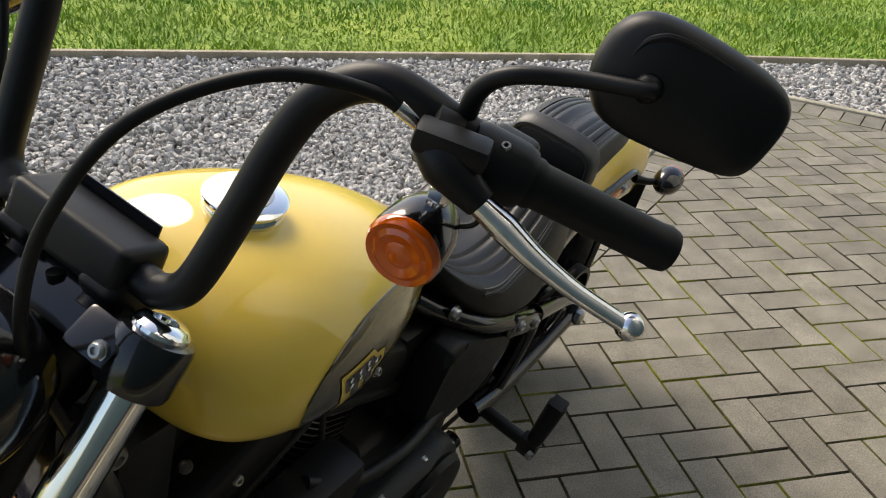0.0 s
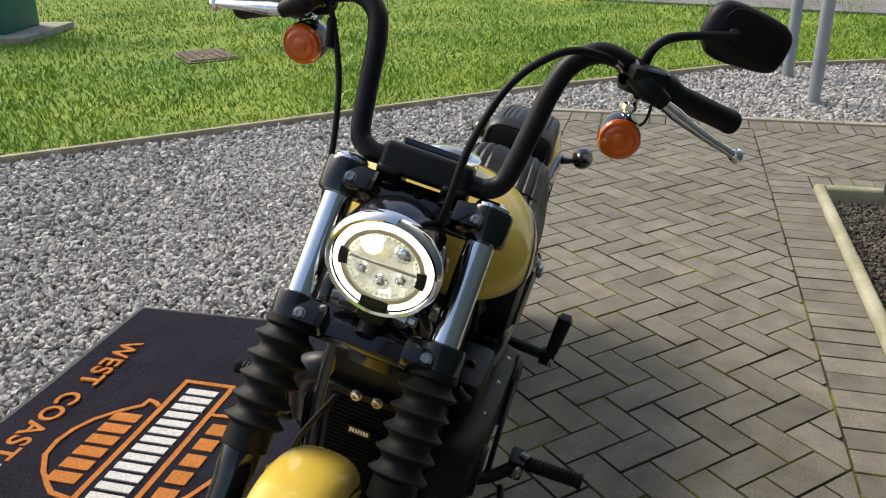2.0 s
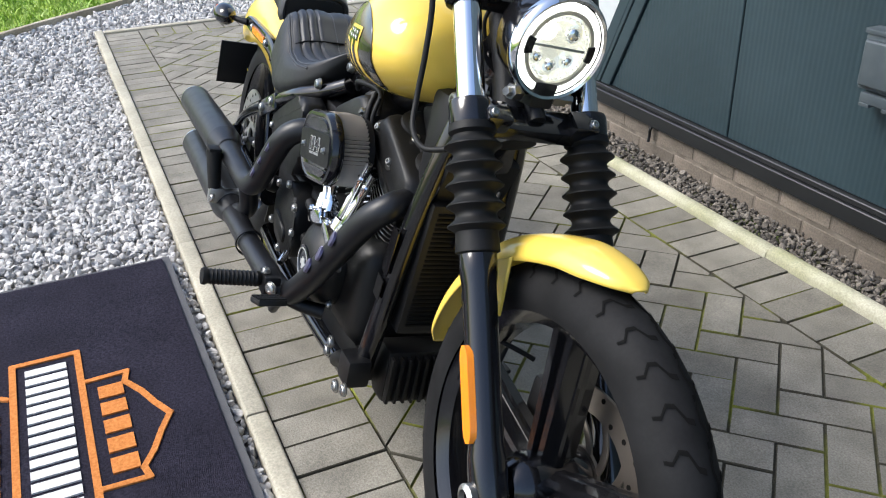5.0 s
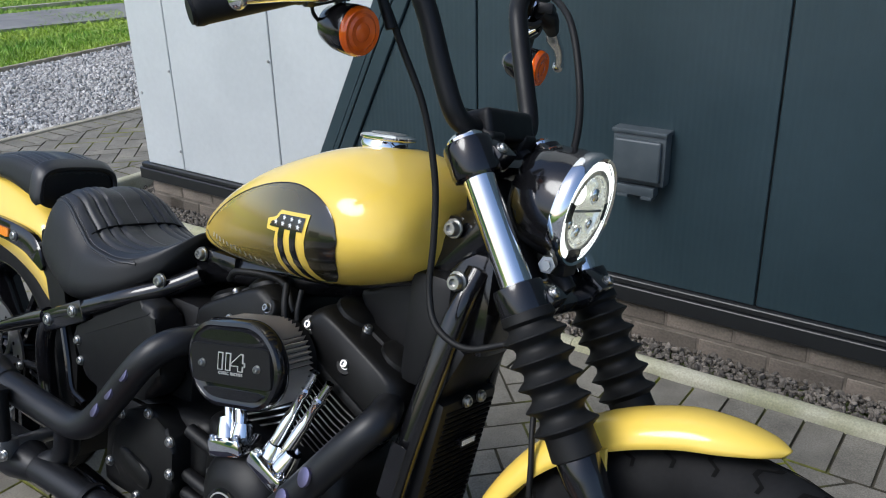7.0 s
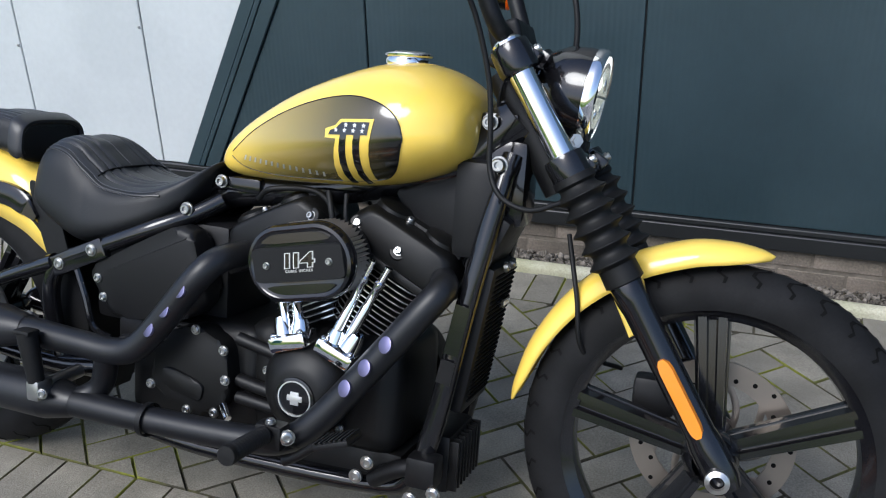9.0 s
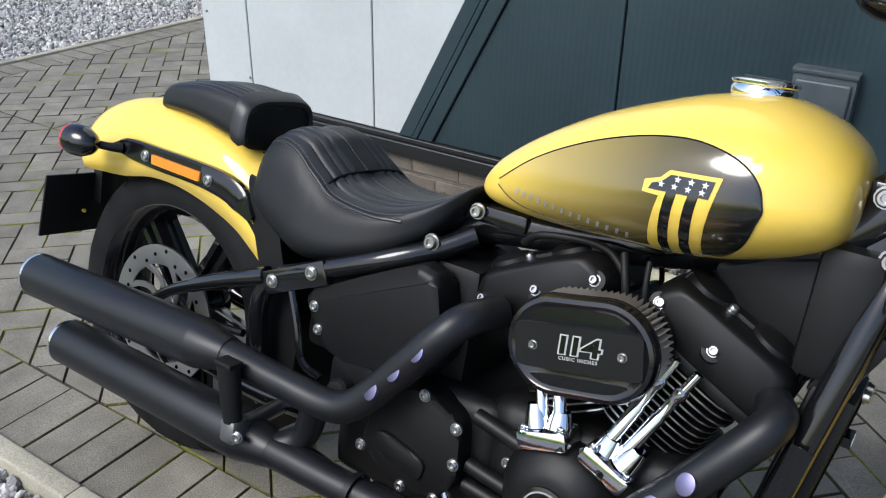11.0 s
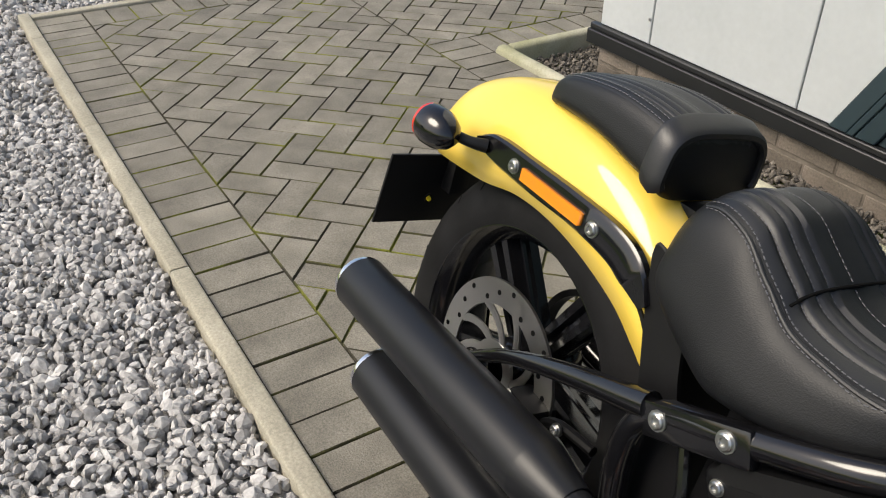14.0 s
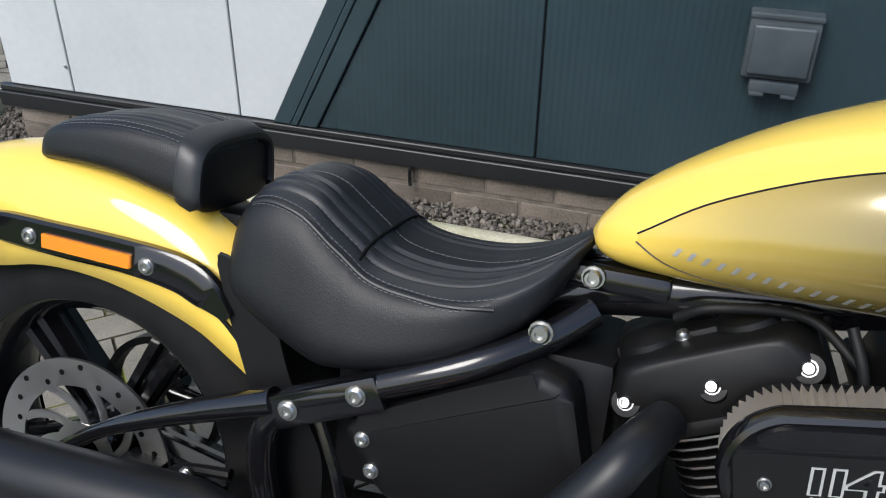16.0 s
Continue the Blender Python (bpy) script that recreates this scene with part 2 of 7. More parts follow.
def tri_mesh(name, verts, tris, material):
    """A mesh straight from arrays of vertices and triangles."""
    me = bpy.data.meshes.new(name)
    me.vertices.add(len(verts))
    me.vertices.foreach_set("co", verts.astype(np.float32).ravel())
    me.loops.add(len(tris) * 3)
    me.loops.foreach_set("vertex_index", tris.astype(np.int32).ravel())
    me.polygons.add(len(tris))
    me.polygons.foreach_set("loop_start", np.arange(len(tris), dtype=np.int32) * 3)
    me.polygons.foreach_set("use_smooth", [False] * len(tris))
    me.update(calc_edges=True)
    me.materials.append(material)
    return new(name, me)


def smooth_path(pts, n=8):
    """Catmull-Rom through the points."""
    p = [Vector(q) for q in pts]
    p = [p[0] * 2 - p[1]] + p + [p[-1] * 2 - p[-2]]
    out = []
    for i in range(1, len(p) - 2):
        for k in range(n):
            t = k / n
            a, b_, c, d = p[i - 1], p[i], p[i + 1], p[i + 2]
            out.append(0.5 * ((2 * b_) + (c - a) * t + (2 * a - 5 * b_ + 4 * c - d) * t * t + (3 * b_ - a - 3 * c + d) * t ** 3))
    out.append(p[-2])
    return out


def tube(bm, pts, r, segs=14, n=8, caps=True, flat=1.0):
    """Sweep a round section (radius a number or one a point) along a smooth path."""
    path = smooth_path(pts, n) if n else [Vector(q) for q in pts]
    m = len(path)
    rad = [r] * m if not isinstance(r, (list, tuple)) else [float(np.interp(i / (m - 1) * (len(r) - 1), range(len(r)), r)) for i in range(m)]
    up = Vector((0, 0, 1))
    prev = None
    rings = []
    for i, c in enumerate(path):
        t = (path[min(i + 1, m - 1)] - path[max(i - 1, 0)]).normalized()
        if prev is None:
            s = t.cross(up)
            if s.length < 0.05:
                s = t.cross(Vector((0, 1, 0)))
        else:
            s = prev - t * prev.dot(t)
        s.normalize()
        prev = s
        u = s.cross(t)
        rings.append([bm.verts.new(c + (s * math.cos(a) * flat + u * math.sin(a)) * rad[i]) for a in (2 * math.pi * k / segs for k in range(segs))])
    skin(bm, rings, caps)
    return bm


def skin(bm, rings, caps=True, closed=True):
    for a, b_ in zip(rings, rings[1:]):
        k = len(a)
        for i in range(k if closed else k - 1):
            j = (i + 1) % k
            bm.faces.new((a[i], a[j], b_[j], b_[i]))
    if caps:
        for ring in (rings[0], rings[-1]):
            if len(ring) > 2:
                bm.faces.new(ring)


def lathe(bm, profile, origin, axis, segs=28, sy=1.0, caps=False):
    """Turn (radius, distance) pairs about an axis through origin."""
    o, a = Vector(origin), Vector(axis).normalized()
    s = a.cross(Vector((0, 0, 1)))
    if s.length < 0.05:
        s = a.cross(Vector((1, 0, 0)))
    s.normalize()
    u = s.cross(a)
    rings = []
    for r, d in profile:
        rings.append([bm.verts.new(o + a * d + (s * math.cos(t) + u * math.sin(t) * sy) * max(r, 1e-4)) for t in (2 * math.pi * k / segs for k in range(segs))])
    skin(bm, rings, caps)
    return bm


def block(bm, lo, hi, bev=0.004, m=None, segs=2):
    """A bevelled box between two corners, turned by m."""
    r = bmesh.ops.create_cube(bm, size=1.0)
    vs = r["verts"]
    c = (Vector(lo) + Vector(hi)) / 2
    d = Vector(hi) - Vector(lo)
    for v in vs:
        v.co = Vector((v.co.x * d.x, v.co.y * d.y, v.co.z * d.z))
    if bev:
        es = list({e for v in vs for e in v.link_edges})
        g = bmesh.ops.bevel(bm, geom=es, offset=min(bev, min(d) * 0.45), segments=segs, affect='EDGES', profile=0.6)
        vs = list({v for f in g["faces"] for v in f.verts} | {v for v in vs if v.is_valid})
    for v in vs:
        v.co = v.co + c
        if m:
            v.co = m @ v.co
    return vs


def prism(bm, outline, y0, y1, bev=0.004, segs=2):
    """Extrude an outline in the x-z plane from y0 to y1, edges rounded."""
    a = [bm.verts.new((x, y0, z)) for x, z in outline]
    b_ = [bm.verts.new((x, y1, z)) for x, z in outline]
    k = len(a)
    fs = [bm.faces.new(a), bm.faces.new(list(reversed(b_)))]
    for i in range(k):
        j = (i + 1) % k
        fs.append(bm.faces.new((a[i], b_[i], b_[j], a[j])))
    if bev:
        es = list({e for f in fs[:2] for e in f.edges})
        bmesh.ops.bevel(bm, geom=es, offset=bev, segments=segs, affect='EDGES', profile=0.6)
    return bm


def bolt(parent, at, axis, r=0.008, name="bolt", material=None, h=0.006):
    """A socket-head bolt with a flange washer."""
    bm = bmesh.new()
    lathe(bm, [(r * 1.25, -0.003), (r * 1.25, 0.001), (r, 0.001), (r, h * 0.7), (r * 0.8, h), (r * 0.5, h), (r * 0.45, h * 0.5), (0, h * 0.5)], at, axis, 12)
    return part(name, bm, material or zinc, parent)


def rounded(pts, n=5, f=0.3):
    """Round the corners of a closed outline."""
    out = []
    k = len(pts)
    for i in range(k):
        p0, p1, p2 = Vector(pts[i - 1]), Vector(pts[i]), Vector(pts[(i + 1) % k])
        a, c = p1.lerp(p0, f), p1.lerp(p2, f)
        for s in range(n + 1):
            t = s / n
            out.append(tuple(a.lerp(p1, t).lerp(p1.lerp(c, t), t)))
    return out


def section_loft(stations, n=2.4, segs=40, subdiv=5, shape=None):
    """Loft closed sections along x: stations of (x, z bottom, z top, half width)."""
    path = smooth_path([(s[0], s[1], s[2]) for s in stations], subdiv)
    wid = smooth_path([(s[0], s[3], 0) for s in stations], subdiv)
    bm = bmesh.new()
    rings = []
    for p, w in zip(path, wid):
        zc, h, hw = (p.y + p.z) / 2, max((p.z - p.y) / 2, 0.002), max(w.y, 0.002)
        ring = []
        for k in range(segs):
            t = 2 * math.pi * k / segs
            c, s = math.cos(t), math.sin(t)
            y = hw * math.copysign(abs(c) ** (2 / n), c)
            z = zc + h * math.copysign(abs(s) ** (2 / n), s)
            if shape:
                y, z = shape(p.x, y, z, hw, p.y, p.z)
            ring.append(bm.verts.new((p.x, y, z)))
        rings.append(ring)
    skin(bm, rings)
    return bm

# ---- ground ----
rng = np.random.default_rng(7)


def sheet(name, pts, z, material, label, category="ground"):
    ob = mesh_ob(name, [(x, y, z) for x, y in pts], [tuple(range(len(pts)))], material)
    return tagged(ob, label, category, kind="structure")


KERB_Y = -0.437
BED_Y = 1.105
END_X = -3.21
EDGE = [(4.5, -9.75), (-1.22, -3.52), (-3.76, -0.76), (-5.0, 0.8), (-5.55, 2.2), (-6.2, 6.0), (-7.0, 12.0)]
sheet("ground", [(-1500, -1500), (1500, -1500), (1500, 1500), (-1500, 1500)], -0.13, lawn, "wide green grass ground reaching the horizon")
sheet("gravel_base", EDGE + [(END_X - 0.03, 12), (END_X - 0.03, KERB_Y - 0.03), (30, KERB_Y - 0.03), (30, -9.75)], -0.04, gravel_bed, "bed of packed grey gravel under the loose stones")
sheet("lawn", EDGE + [(-70, 40), (-70, -70), (40, -70), (4.5, -9.75)], -0.02, lawn, "mown green lawn beside the gravel strip")


def along(pts, a, b_, z0, z1):
    """A strip of quads that follows a line, from offset a to offset b_ on its left."""
    bm = bmesh.new()
    rows = []
    for i, p in enumerate(pts):
        d = Vector(pts[min(i + 1, len(pts) - 1)]) - Vector(pts[max(i - 1, 0)])
        d.normalize()
        nrm = Vector((-d.y, d.x))
        q0, q1 = Vector(p) + nrm * a, Vector(p) + nrm * b_
        rows.append([bm.verts.new((q0.x, q0.y, z0)), bm.verts.new((q0.x, q0.y, z1)), bm.verts.new((q1.x, q1.y, z1)), bm.verts.new((q1.x, q1.y, z0))])
    skin(bm, rows)
    bmesh.ops.bevel(bm, geom=[e for e in bm.edges if all(v.co.z > z1 - 1e-5 for v in e.verts)], offset=0.004, segments=1, affect='EDGES')
    return bm


timber = mat("edging_timber", (0.36, 0.31, 0.22), 0.9)
vary(timber, (0.24, 0.2, 0.13), (0.42, 0.37, 0.28), 6, 8, 0.3, 0.7, 90, 0.5)
tagged(part("lawn_edging", along(EDGE, -0.012, 0.028, -0.06, 0.018), timber, None, smooth=False),
       "weathered pale timber edging between lawn and gravel", "edging", kind="structure")
tagged(part("path", along([(-3.6, 20.5), (-8.73, 2.03), (-10.0, -2.54), (-14.5, -18.7)], -0.05, -1.75, -0.02, 0.012), asphalt, None, smooth=False),
       "pale grey tarmac footpath crossing the lawn", "path", kind="structure")
tagged(part("path_verge", along([(-7.0, 20.5), (-10.9, 2.4), (-12.3, -2.5), (-17.5, -18.7)], 0.0, -0.09, -0.02, 0.03), concrete, None, smooth=False),
       "concrete edging strip along the footpath", "edging", kind="structure")


def inside_edge(x, y):
    """How far a point lies on the gravel side of the lawn edging."""
    best = None
    for (x0, y0), (x1, y1) in zip(EDGE, EDGE[1:]):
        dx, dy = x1 - x0, y1 - y0
        ln = math.hypot(dx, dy)
        t = np.clip(((x - x0) * dx + (y - y0) * dy) / ln ** 2, 0, 1)
        dist = np.hypot(x - x0 - t * dx, y - y0 - t * dy)
        side = ((x - x0) * dy - (y - y0) * dx) / ln
        sd = np.where(side > 0, dist, -dist)
        best = sd if best is None else np.where(np.abs(sd) < np.abs(best), sd, best)
    return best


def stones(name, x0, x1, y0, y1, step, size, z, material, keep=None):
    """Loose broken stones, one irregular lump each."""
    gx, gy = np.meshgrid(np.arange(x0, x1, step), np.arange(y0, y1, step))
    px = gx.ravel() + rng.uniform(-0.6, 0.6, gx.size) * step
    py = gy.ravel() + rng.uniform(-0.6, 0.6, gx.size) * step
    ok = (px > x0) & (px < x1) & (py > y0) & (py < y1)
    if keep is not None:
        ok &= keep(px, py)
    px, py = px[ok], py[ok]
    k = len(px)
    # a broken lump: twenty flat facets with uneven corners
    g = (1 + 5 ** 0.5) / 2
    ico = np.array([(-1, g, 0), (1, g, 0), (-1, -g, 0), (1, -g, 0), (0, -1, g), (0, 1, g), (0, -1, -g), (0, 1, -g), (g, 0, -1), (g, 0, 1), (-g, 0, -1), (-g, 0, 1)]) / 1.9
    tri = np.array([(0, 11, 5), (0, 5, 1), (0, 1, 7), (0, 7, 10), (0, 10, 11), (1, 5, 9), (5, 11, 4), (11, 10, 2), (10, 7, 6), (7, 1, 8), (3, 9, 4), (3, 4, 2), (3, 2, 6), (3, 6, 8), (3, 8, 9), (4, 9, 5), (2, 4, 11), (6, 2, 10), (8, 6, 7), (9, 8, 1)])
    v = ico[None] * rng.uniform(0.68, 1.3, (k, 12, 1))
    v = v * rng.uniform(0.45, 1.3, (k, 1, 3)) * (size * rng.uniform(0.55, 1.2, (k, 1, 1)))
    a, c = rng.uniform(0, 6.28, k), rng.uniform(-1.2, 1.2, k)
    ca, sa, cc, sc = np.cos(a)[:, None], np.sin(a)[:, None], np.cos(c)[:, None], np.sin(c)[:, None]
    y1_, z1_ = v[:, :, 1] * cc - v[:, :, 2] * sc, v[:, :, 1] * sc + v[:, :, 2] * cc
    x2, y2 = v[:, :, 0] * ca - y1_ * sa, v[:, :, 0] * sa + y1_ * ca
    out = np.stack([x2 + px[:, None], y2 + py[:, None], z1_ + z + rng.uniform(-0.007, 0.009, (k, 1))], -1)
    tris = (tri[None] + (np.arange(k) * 12)[:, None, None]).reshape(-1, 3)
    return tri_mesh(name, out.reshape(-1, 3), tris, material)


tagged(stones("gravel", -2.2, 2.4, -2.0, KERB_Y - 0.055, 0.0175, 0.0145, -0.022, stone, lambda x, y: inside_edge(x, y) > 0.02),
       "loose angular grey and white granite gravel", "gravel", kind="stuff")
tagged(stones("gravel", -6.2, 2.4, -4.6, KERB_Y - 0.055, 0.026, 0.0175, -0.024, stone,
              lambda x, y: (inside_edge(x, y) > 0.02) & ~((x > -2.2) & (y > -2.0))),
       "loose angular grey granite gravel along the lawn", "gravel", kind="stuff")
tagged(stones("gravel", -6.6, END_X - 0.06, KERB_Y - 0.055, 5.0, 0.028, 0.018, -0.024, stone, lambda x, y: inside_edge(x, y) > 0.02),
       "loose angular grey granite gravel beyond the paving", "gravel", kind="stuff")

tagged(stones("gravel", 2.4, 6.5, -3.6, KERB_Y - 0.055, 0.031, 0.02, -0.024, stone, lambda x, y: inside_edge(x, y) > 0.02),
       "loose angular grey granite gravel ahead of the mat", "gravel", kind="stuff")

# grass blades, thickest where the camera passes nearest
def grass(name, count, reach, height, width):
    t = rng.uniform(0, 1, count * 3)
    px = rng.uniform(-15, 3.5, count * 3)
    py = rng.uniform(-13, 7, count * 3)
    d = -inside_edge(px, py)
    ok = (d > 0.03) & (d < reach) & (t < 1.15 - d / reach)
    px, py = px[ok][:count], py[ok][:count]
    k = len(px)
    clump = 0.5 + 0.5 * np.sin(px * 2.1 + 1.3 * np.sin(py * 1.7)) * np.cos(py * 2.6 + px)
    h = height * (0.5 + 0.6 * clump) * rng.uniform(0.5, 1.3, k)
    a = rng.uniform(0, 6.28, k)
    lx, ly = rng.normal(0, 0.6, k) * h, rng.normal(0, 0.6, k) * h
    w = width * rng.uniform(0.7, 1.4, k)
    base = np.stack([px, py, np.full(k, -0.022)], -1)
    s = np.stack([np.cos(a) * w, np.sin(a) * w, np.zeros(k)], -1)
    mid = base + np.stack([lx * 0.35, ly * 0.35, h * 0.6], -1)
    tip = base + np.stack([lx, ly, h], -1)
    v = np.stack([base - s, base + s, mid + s * 0.8, mid - s * 0.8, tip], 1)
    f = np.array([(0, 1, 2), (0, 2, 3), (3, 2, 4)])
    tris = (f[None] + (np.arange(k) * 5)[:, None, None]).reshape(-1, 3)
    return tri_mesh(name, v.reshape(-1, 3), tris, blade)


tagged(grass("grass", 90000, 3.2, 0.05, 0.0035), "short green grass with clover along the edging", "grass", kind="stuff")
tagged(grass("grass", 90000, 11.0, 0.055, 0.006), "mown green lawn grass, lighter in patches", "grass", kind="stuff")

# ---- paving ----
pavement = mesh_ob("pavement", [(END_X, KERB_Y, -0.0065), (7, KERB_Y, -0.0065), (7, BED_Y, -0.0065), (-1.88, BED_Y, -0.0065), (-1.88, 6, -0.0065), (END_X, 6, -0.0065)],
                   [(0, 1, 2, 3, 4, 5)], joint)
tagged(pavement, "herringbone grey block paving with mossy joints", "pavement", kind="structure")


def clip(poly, x0, x1, y0, y1):
    for ax, lim, sg in ((0, x0, 1), (0, x1, -1), (1, y0, 1), (1, y1, -1)):
        out = []
        for i, p in enumerate(poly):
            q = poly[(i + 1) % len(poly)]
            a, c = (p[ax] - lim) * sg, (q[ax] - lim) * sg
            if a >= 0:
                out.append(p)
            if a * c < 0:
                t = a / (a - c)
                out.append((p[0] + (q[0] - p[0]) * t, p[1] + (q[1] - p[1]) * t))
        poly = out
        if len(poly) < 3:
            return []
    return poly


def inset(poly, d):
    k = len(poly)
    out = []
    for i in range(k):
        p0, p1, p2 = Vector(poly[i - 1]), Vector(poly[i]), Vector(poly[(i + 1) % k])
        a, c = (p1 - p0), (p2 - p1)
        if a.length < 1e-6 or c.length < 1e-6:
            return None
        a.normalize(), c.normalize()
        na, nc = Vector((-a.y, a.x)), Vector((-c.y, c.x))
        m_ = na + nc
        if m_.length < 0.2:
            return None
        m_ = m_ / max(m_.dot(na), 0.35)
        out.append(tuple(p1 + m_ * d))
    return out


def area(poly):
    return 0.5 * sum(p[0] * q[1] - q[0] * p[1] for p, q in zip(poly, poly[1:] + poly[:1]))


def brick_geo(poly, lift=0.0, depth=0.03):
    """Rings of a paver with a chamfered top edge."""
    outer, top = inset(poly, 0.0019), inset(poly, 0.0040)
    if not outer or not top or area(top) < 0.0003:
        return None
    k = len(poly)
    verts = [(x, y, -depth) for x, y in outer] + [(x, y, lift - 0.0035) for x, y in outer] + [(x, y, lift) for x, y in top]
    faces = [tuple(range(2 * k, 3 * k))]
    for r in (0, k):
        for i in range(k):
            j = (i + 1) % k
            faces.append((r + i, r + j, r + k + j, r + k + i))
    return verts, faces


def soil_sides(me):
    """The flanks of a block, below its top face, are coated with the joint's soil and moss."""
    me.materials.append(joint)
    me.polygons.foreach_set("material_index", [0 if p.normal.z > 0.9 else 1 for p in me.polygons])


U = 0.0998
near_polys, far_polys = [], []


def put(poly):
    if len(poly) < 3 or area(poly) < 0.0006:
        return
    cx, cy = sum(p[0] for p in poly) / len(poly), sum(p[1] for p in poly) / len(poly)
    (near_polys if -1.75 < cx < 1.55 and cy < BED_Y else far_polys).append(poly)


c45 = math.sqrt(0.5)
PX, PY = -0.463, 0.3923
for i in range(-60, 95):
    for j in range(-80, 75):
        md = (i - j + 1) % 4
        if md == 0:
            r = (i, j, i + 2, j + 1)
        elif md == 2:
            r = (i, j - 1, i + 1, j + 1)
        else:
            continue
        poly = [(PX + (a * c45 - b_ * c45) * U, PY + (a * c45 + b_ * c45) * U) for a, b_ in ((r[0], r[1]), (r[2], r[1]), (r[2], r[3]), (r[0], r[3]))]
        if not (-3.6 < poly[0][0] < 7.2 and -0.7 < poly[0][1] < 4.5):
            continue
        put(clip(poly, END_X + 0.205, 7.0, KERB_Y + 0.205, BED_Y - 0.205))
        put(clip(poly, END_X + 0.205, -2.085, BED_Y - 0.205, 4.2))
H = 0.1016
for k in range(99):
    x = END_X + k * H
    put([(x, KERB_Y), (x + H, KERB_Y), (x + H, KERB_Y + 0.205), (x, KERB_Y + 0.205)])
    x = -2.085 + k * H
    if x > 6.9:
        continue
    put([(x, BED_Y - 0.205), (x + H, BED_Y - 0.205), (x + H, BED_Y), (x, BED_Y)])
for k in range(44):
    y = KERB_Y + 0.205 + k * H
    put([(END_X, y), (END_X + 0.205, y), (END_X + 0.205, y + H), (END_X, y + H)])
    if k < 30:
        y = BED_Y + k * H
        put([(-2.085, y), (-1.88, y), (-1.88, y + H), (-2.085, y + H)])
near_polys.sort(key=lambda p: abs(sum(q[0] for q in p) / len(p)))
far_polys += near_polys[330:]
near_polys = near_polys[:330]
verts, faces = [], []
for poly in far_polys:
    g = brick_geo(poly, random.uniform(-0.0015, 0.0015))
    if g:
        o = len(verts)
        verts += g[0]
        faces += [tuple(o + q for q in f) for f in g[1]]
rest = mesh_ob("block_paving", verts, faces, paver_rest, pavement)
soil_sides(rest.data)
rest["kind"] = "stuff"

# kerbs: concrete edgings laid end to end


def kerb(name, length, width, height, top_r, material):
    """One edging stone, lying along x from 0, rounded on top."""
    bm = bmesh.new()
    prof = [(0, -0.12), (0, -top_r)] + [(top_r - top_r * math.cos(t), -top_r + top_r * math.sin(t)) for t in (0.5, 1.0, 1.57)]
    prof += [(width - top_r + top_r * math.sin(t), -top_r + top_r * math.cos(t)) for t in (0.0, 0.55, 1.05, 1.57)] + [(width, -0.12)]
    rows = []
    for s in (0.002, 0.008, length * 0.35, length * 0.7, length - 0.008, length - 0.002):
        e = 0.004 if s in (0.002, length - 0.002) else 0.0
        rows.append([bm.verts.new((s, y, height + z - e)) for y, z in prof])
    skin(bm, rows)
    return bm


kerb_gravel = tagged(new("kerb"), "pale concrete edging kerb between paving and gravel", "kerb", kind="structure")
k0 = part("edging_stone", kerb("k", 0.963, 0.05, 0.014, 0.008, concrete), concrete, kerb_gravel)
k0.location = (-0.042 - 0.963 * 3, KERB_Y - 0.05, 0)
for k in range(-2, 8):
    o = k0.copy()
    scene.collection.objects.link(o)
    o.location = (-0.042 + 0.963 * k, KERB_Y - 0.05, random.uniform(-0.003, 0.002))
k1 = part("edging_stone", kerb("k", 0.35, 0.05, 0.014, 0.008, concrete), concrete, kerb_gravel)
k1.location = (-0.042 - 0.963 * 3 - 0.355, KERB_Y - 0.05, 0)
kerb_end = tagged(new("kerb"), "pale concrete edging kerb across the end of the paving", "kerb", kind="structure")
k2 = part("edging_stone", kerb("k", 0.95, 0.05, 0.014, 0.008, concrete), concrete, kerb_end)
k2.location, k2.rotation_euler = (END_X, KERB_Y, 0), (0, 0, radians(90))
for k in range(1, 6):
    o = k2.copy()
    scene.collection.objects.link(o)
    o.location = (END_X, KERB_Y + 0.95 * k, 0)
kerb_bed = tagged(new("kerb"), "mossy round-topped concrete kerb round the planting bed", "kerb", kind="structure")
k3 = part("edging_stone", kerb("k", 0.915, 0.052, 0.03, 0.02, concrete_mossy), concrete_mossy, kerb_bed)
k3.location = (-1.88, BED_Y, 0)
for k in range(1, 10):
    o = k3.copy()
    scene.collection.objects.link(o)
    o.location = (-1.88 + 0.915 * k, BED_Y, random.uniform(-0.003, 0.003))
k4 = part("edging_stone", kerb("k", 0.915, 0.052, 0.03, 0.02, concrete_mossy), concrete_mossy, kerb_bed)
k4.location, k4.rotation_euler = (-1.83, BED_Y + 0.053, 0), (0, 0, radians(90))

for k in range(1, 5):
    o = k4.copy()
    scene.collection.objects.link(o)
    o.location = (-1.83, BED_Y + 0.053 + 0.915 * k, 0)

# bed of dark stones at the foot of the wall
WALL_Y = 1.395
sheet("bed_soil", [(-1.85, BED_Y + 0.04), (7, BED_Y + 0.04), (7, WALL_Y + 0.03), (-1.56, WALL_Y + 0.03), (-1.56, 5.2), (-1.85, 5.2)], -0.075, soil, "dark soil under the stones of the bed", "soil")
tagged(stones("bed_gravel", -1.825, 4.6, BED_Y + 0.055, 3.4, 0.013, 0.0105, -0.05, stone_dark, lambda x, y: (y < WALL_Y - 0.005) | (x < -1.585)),
       "small dark brown and grey stones in the wall bed", "gravel", kind="stuff")

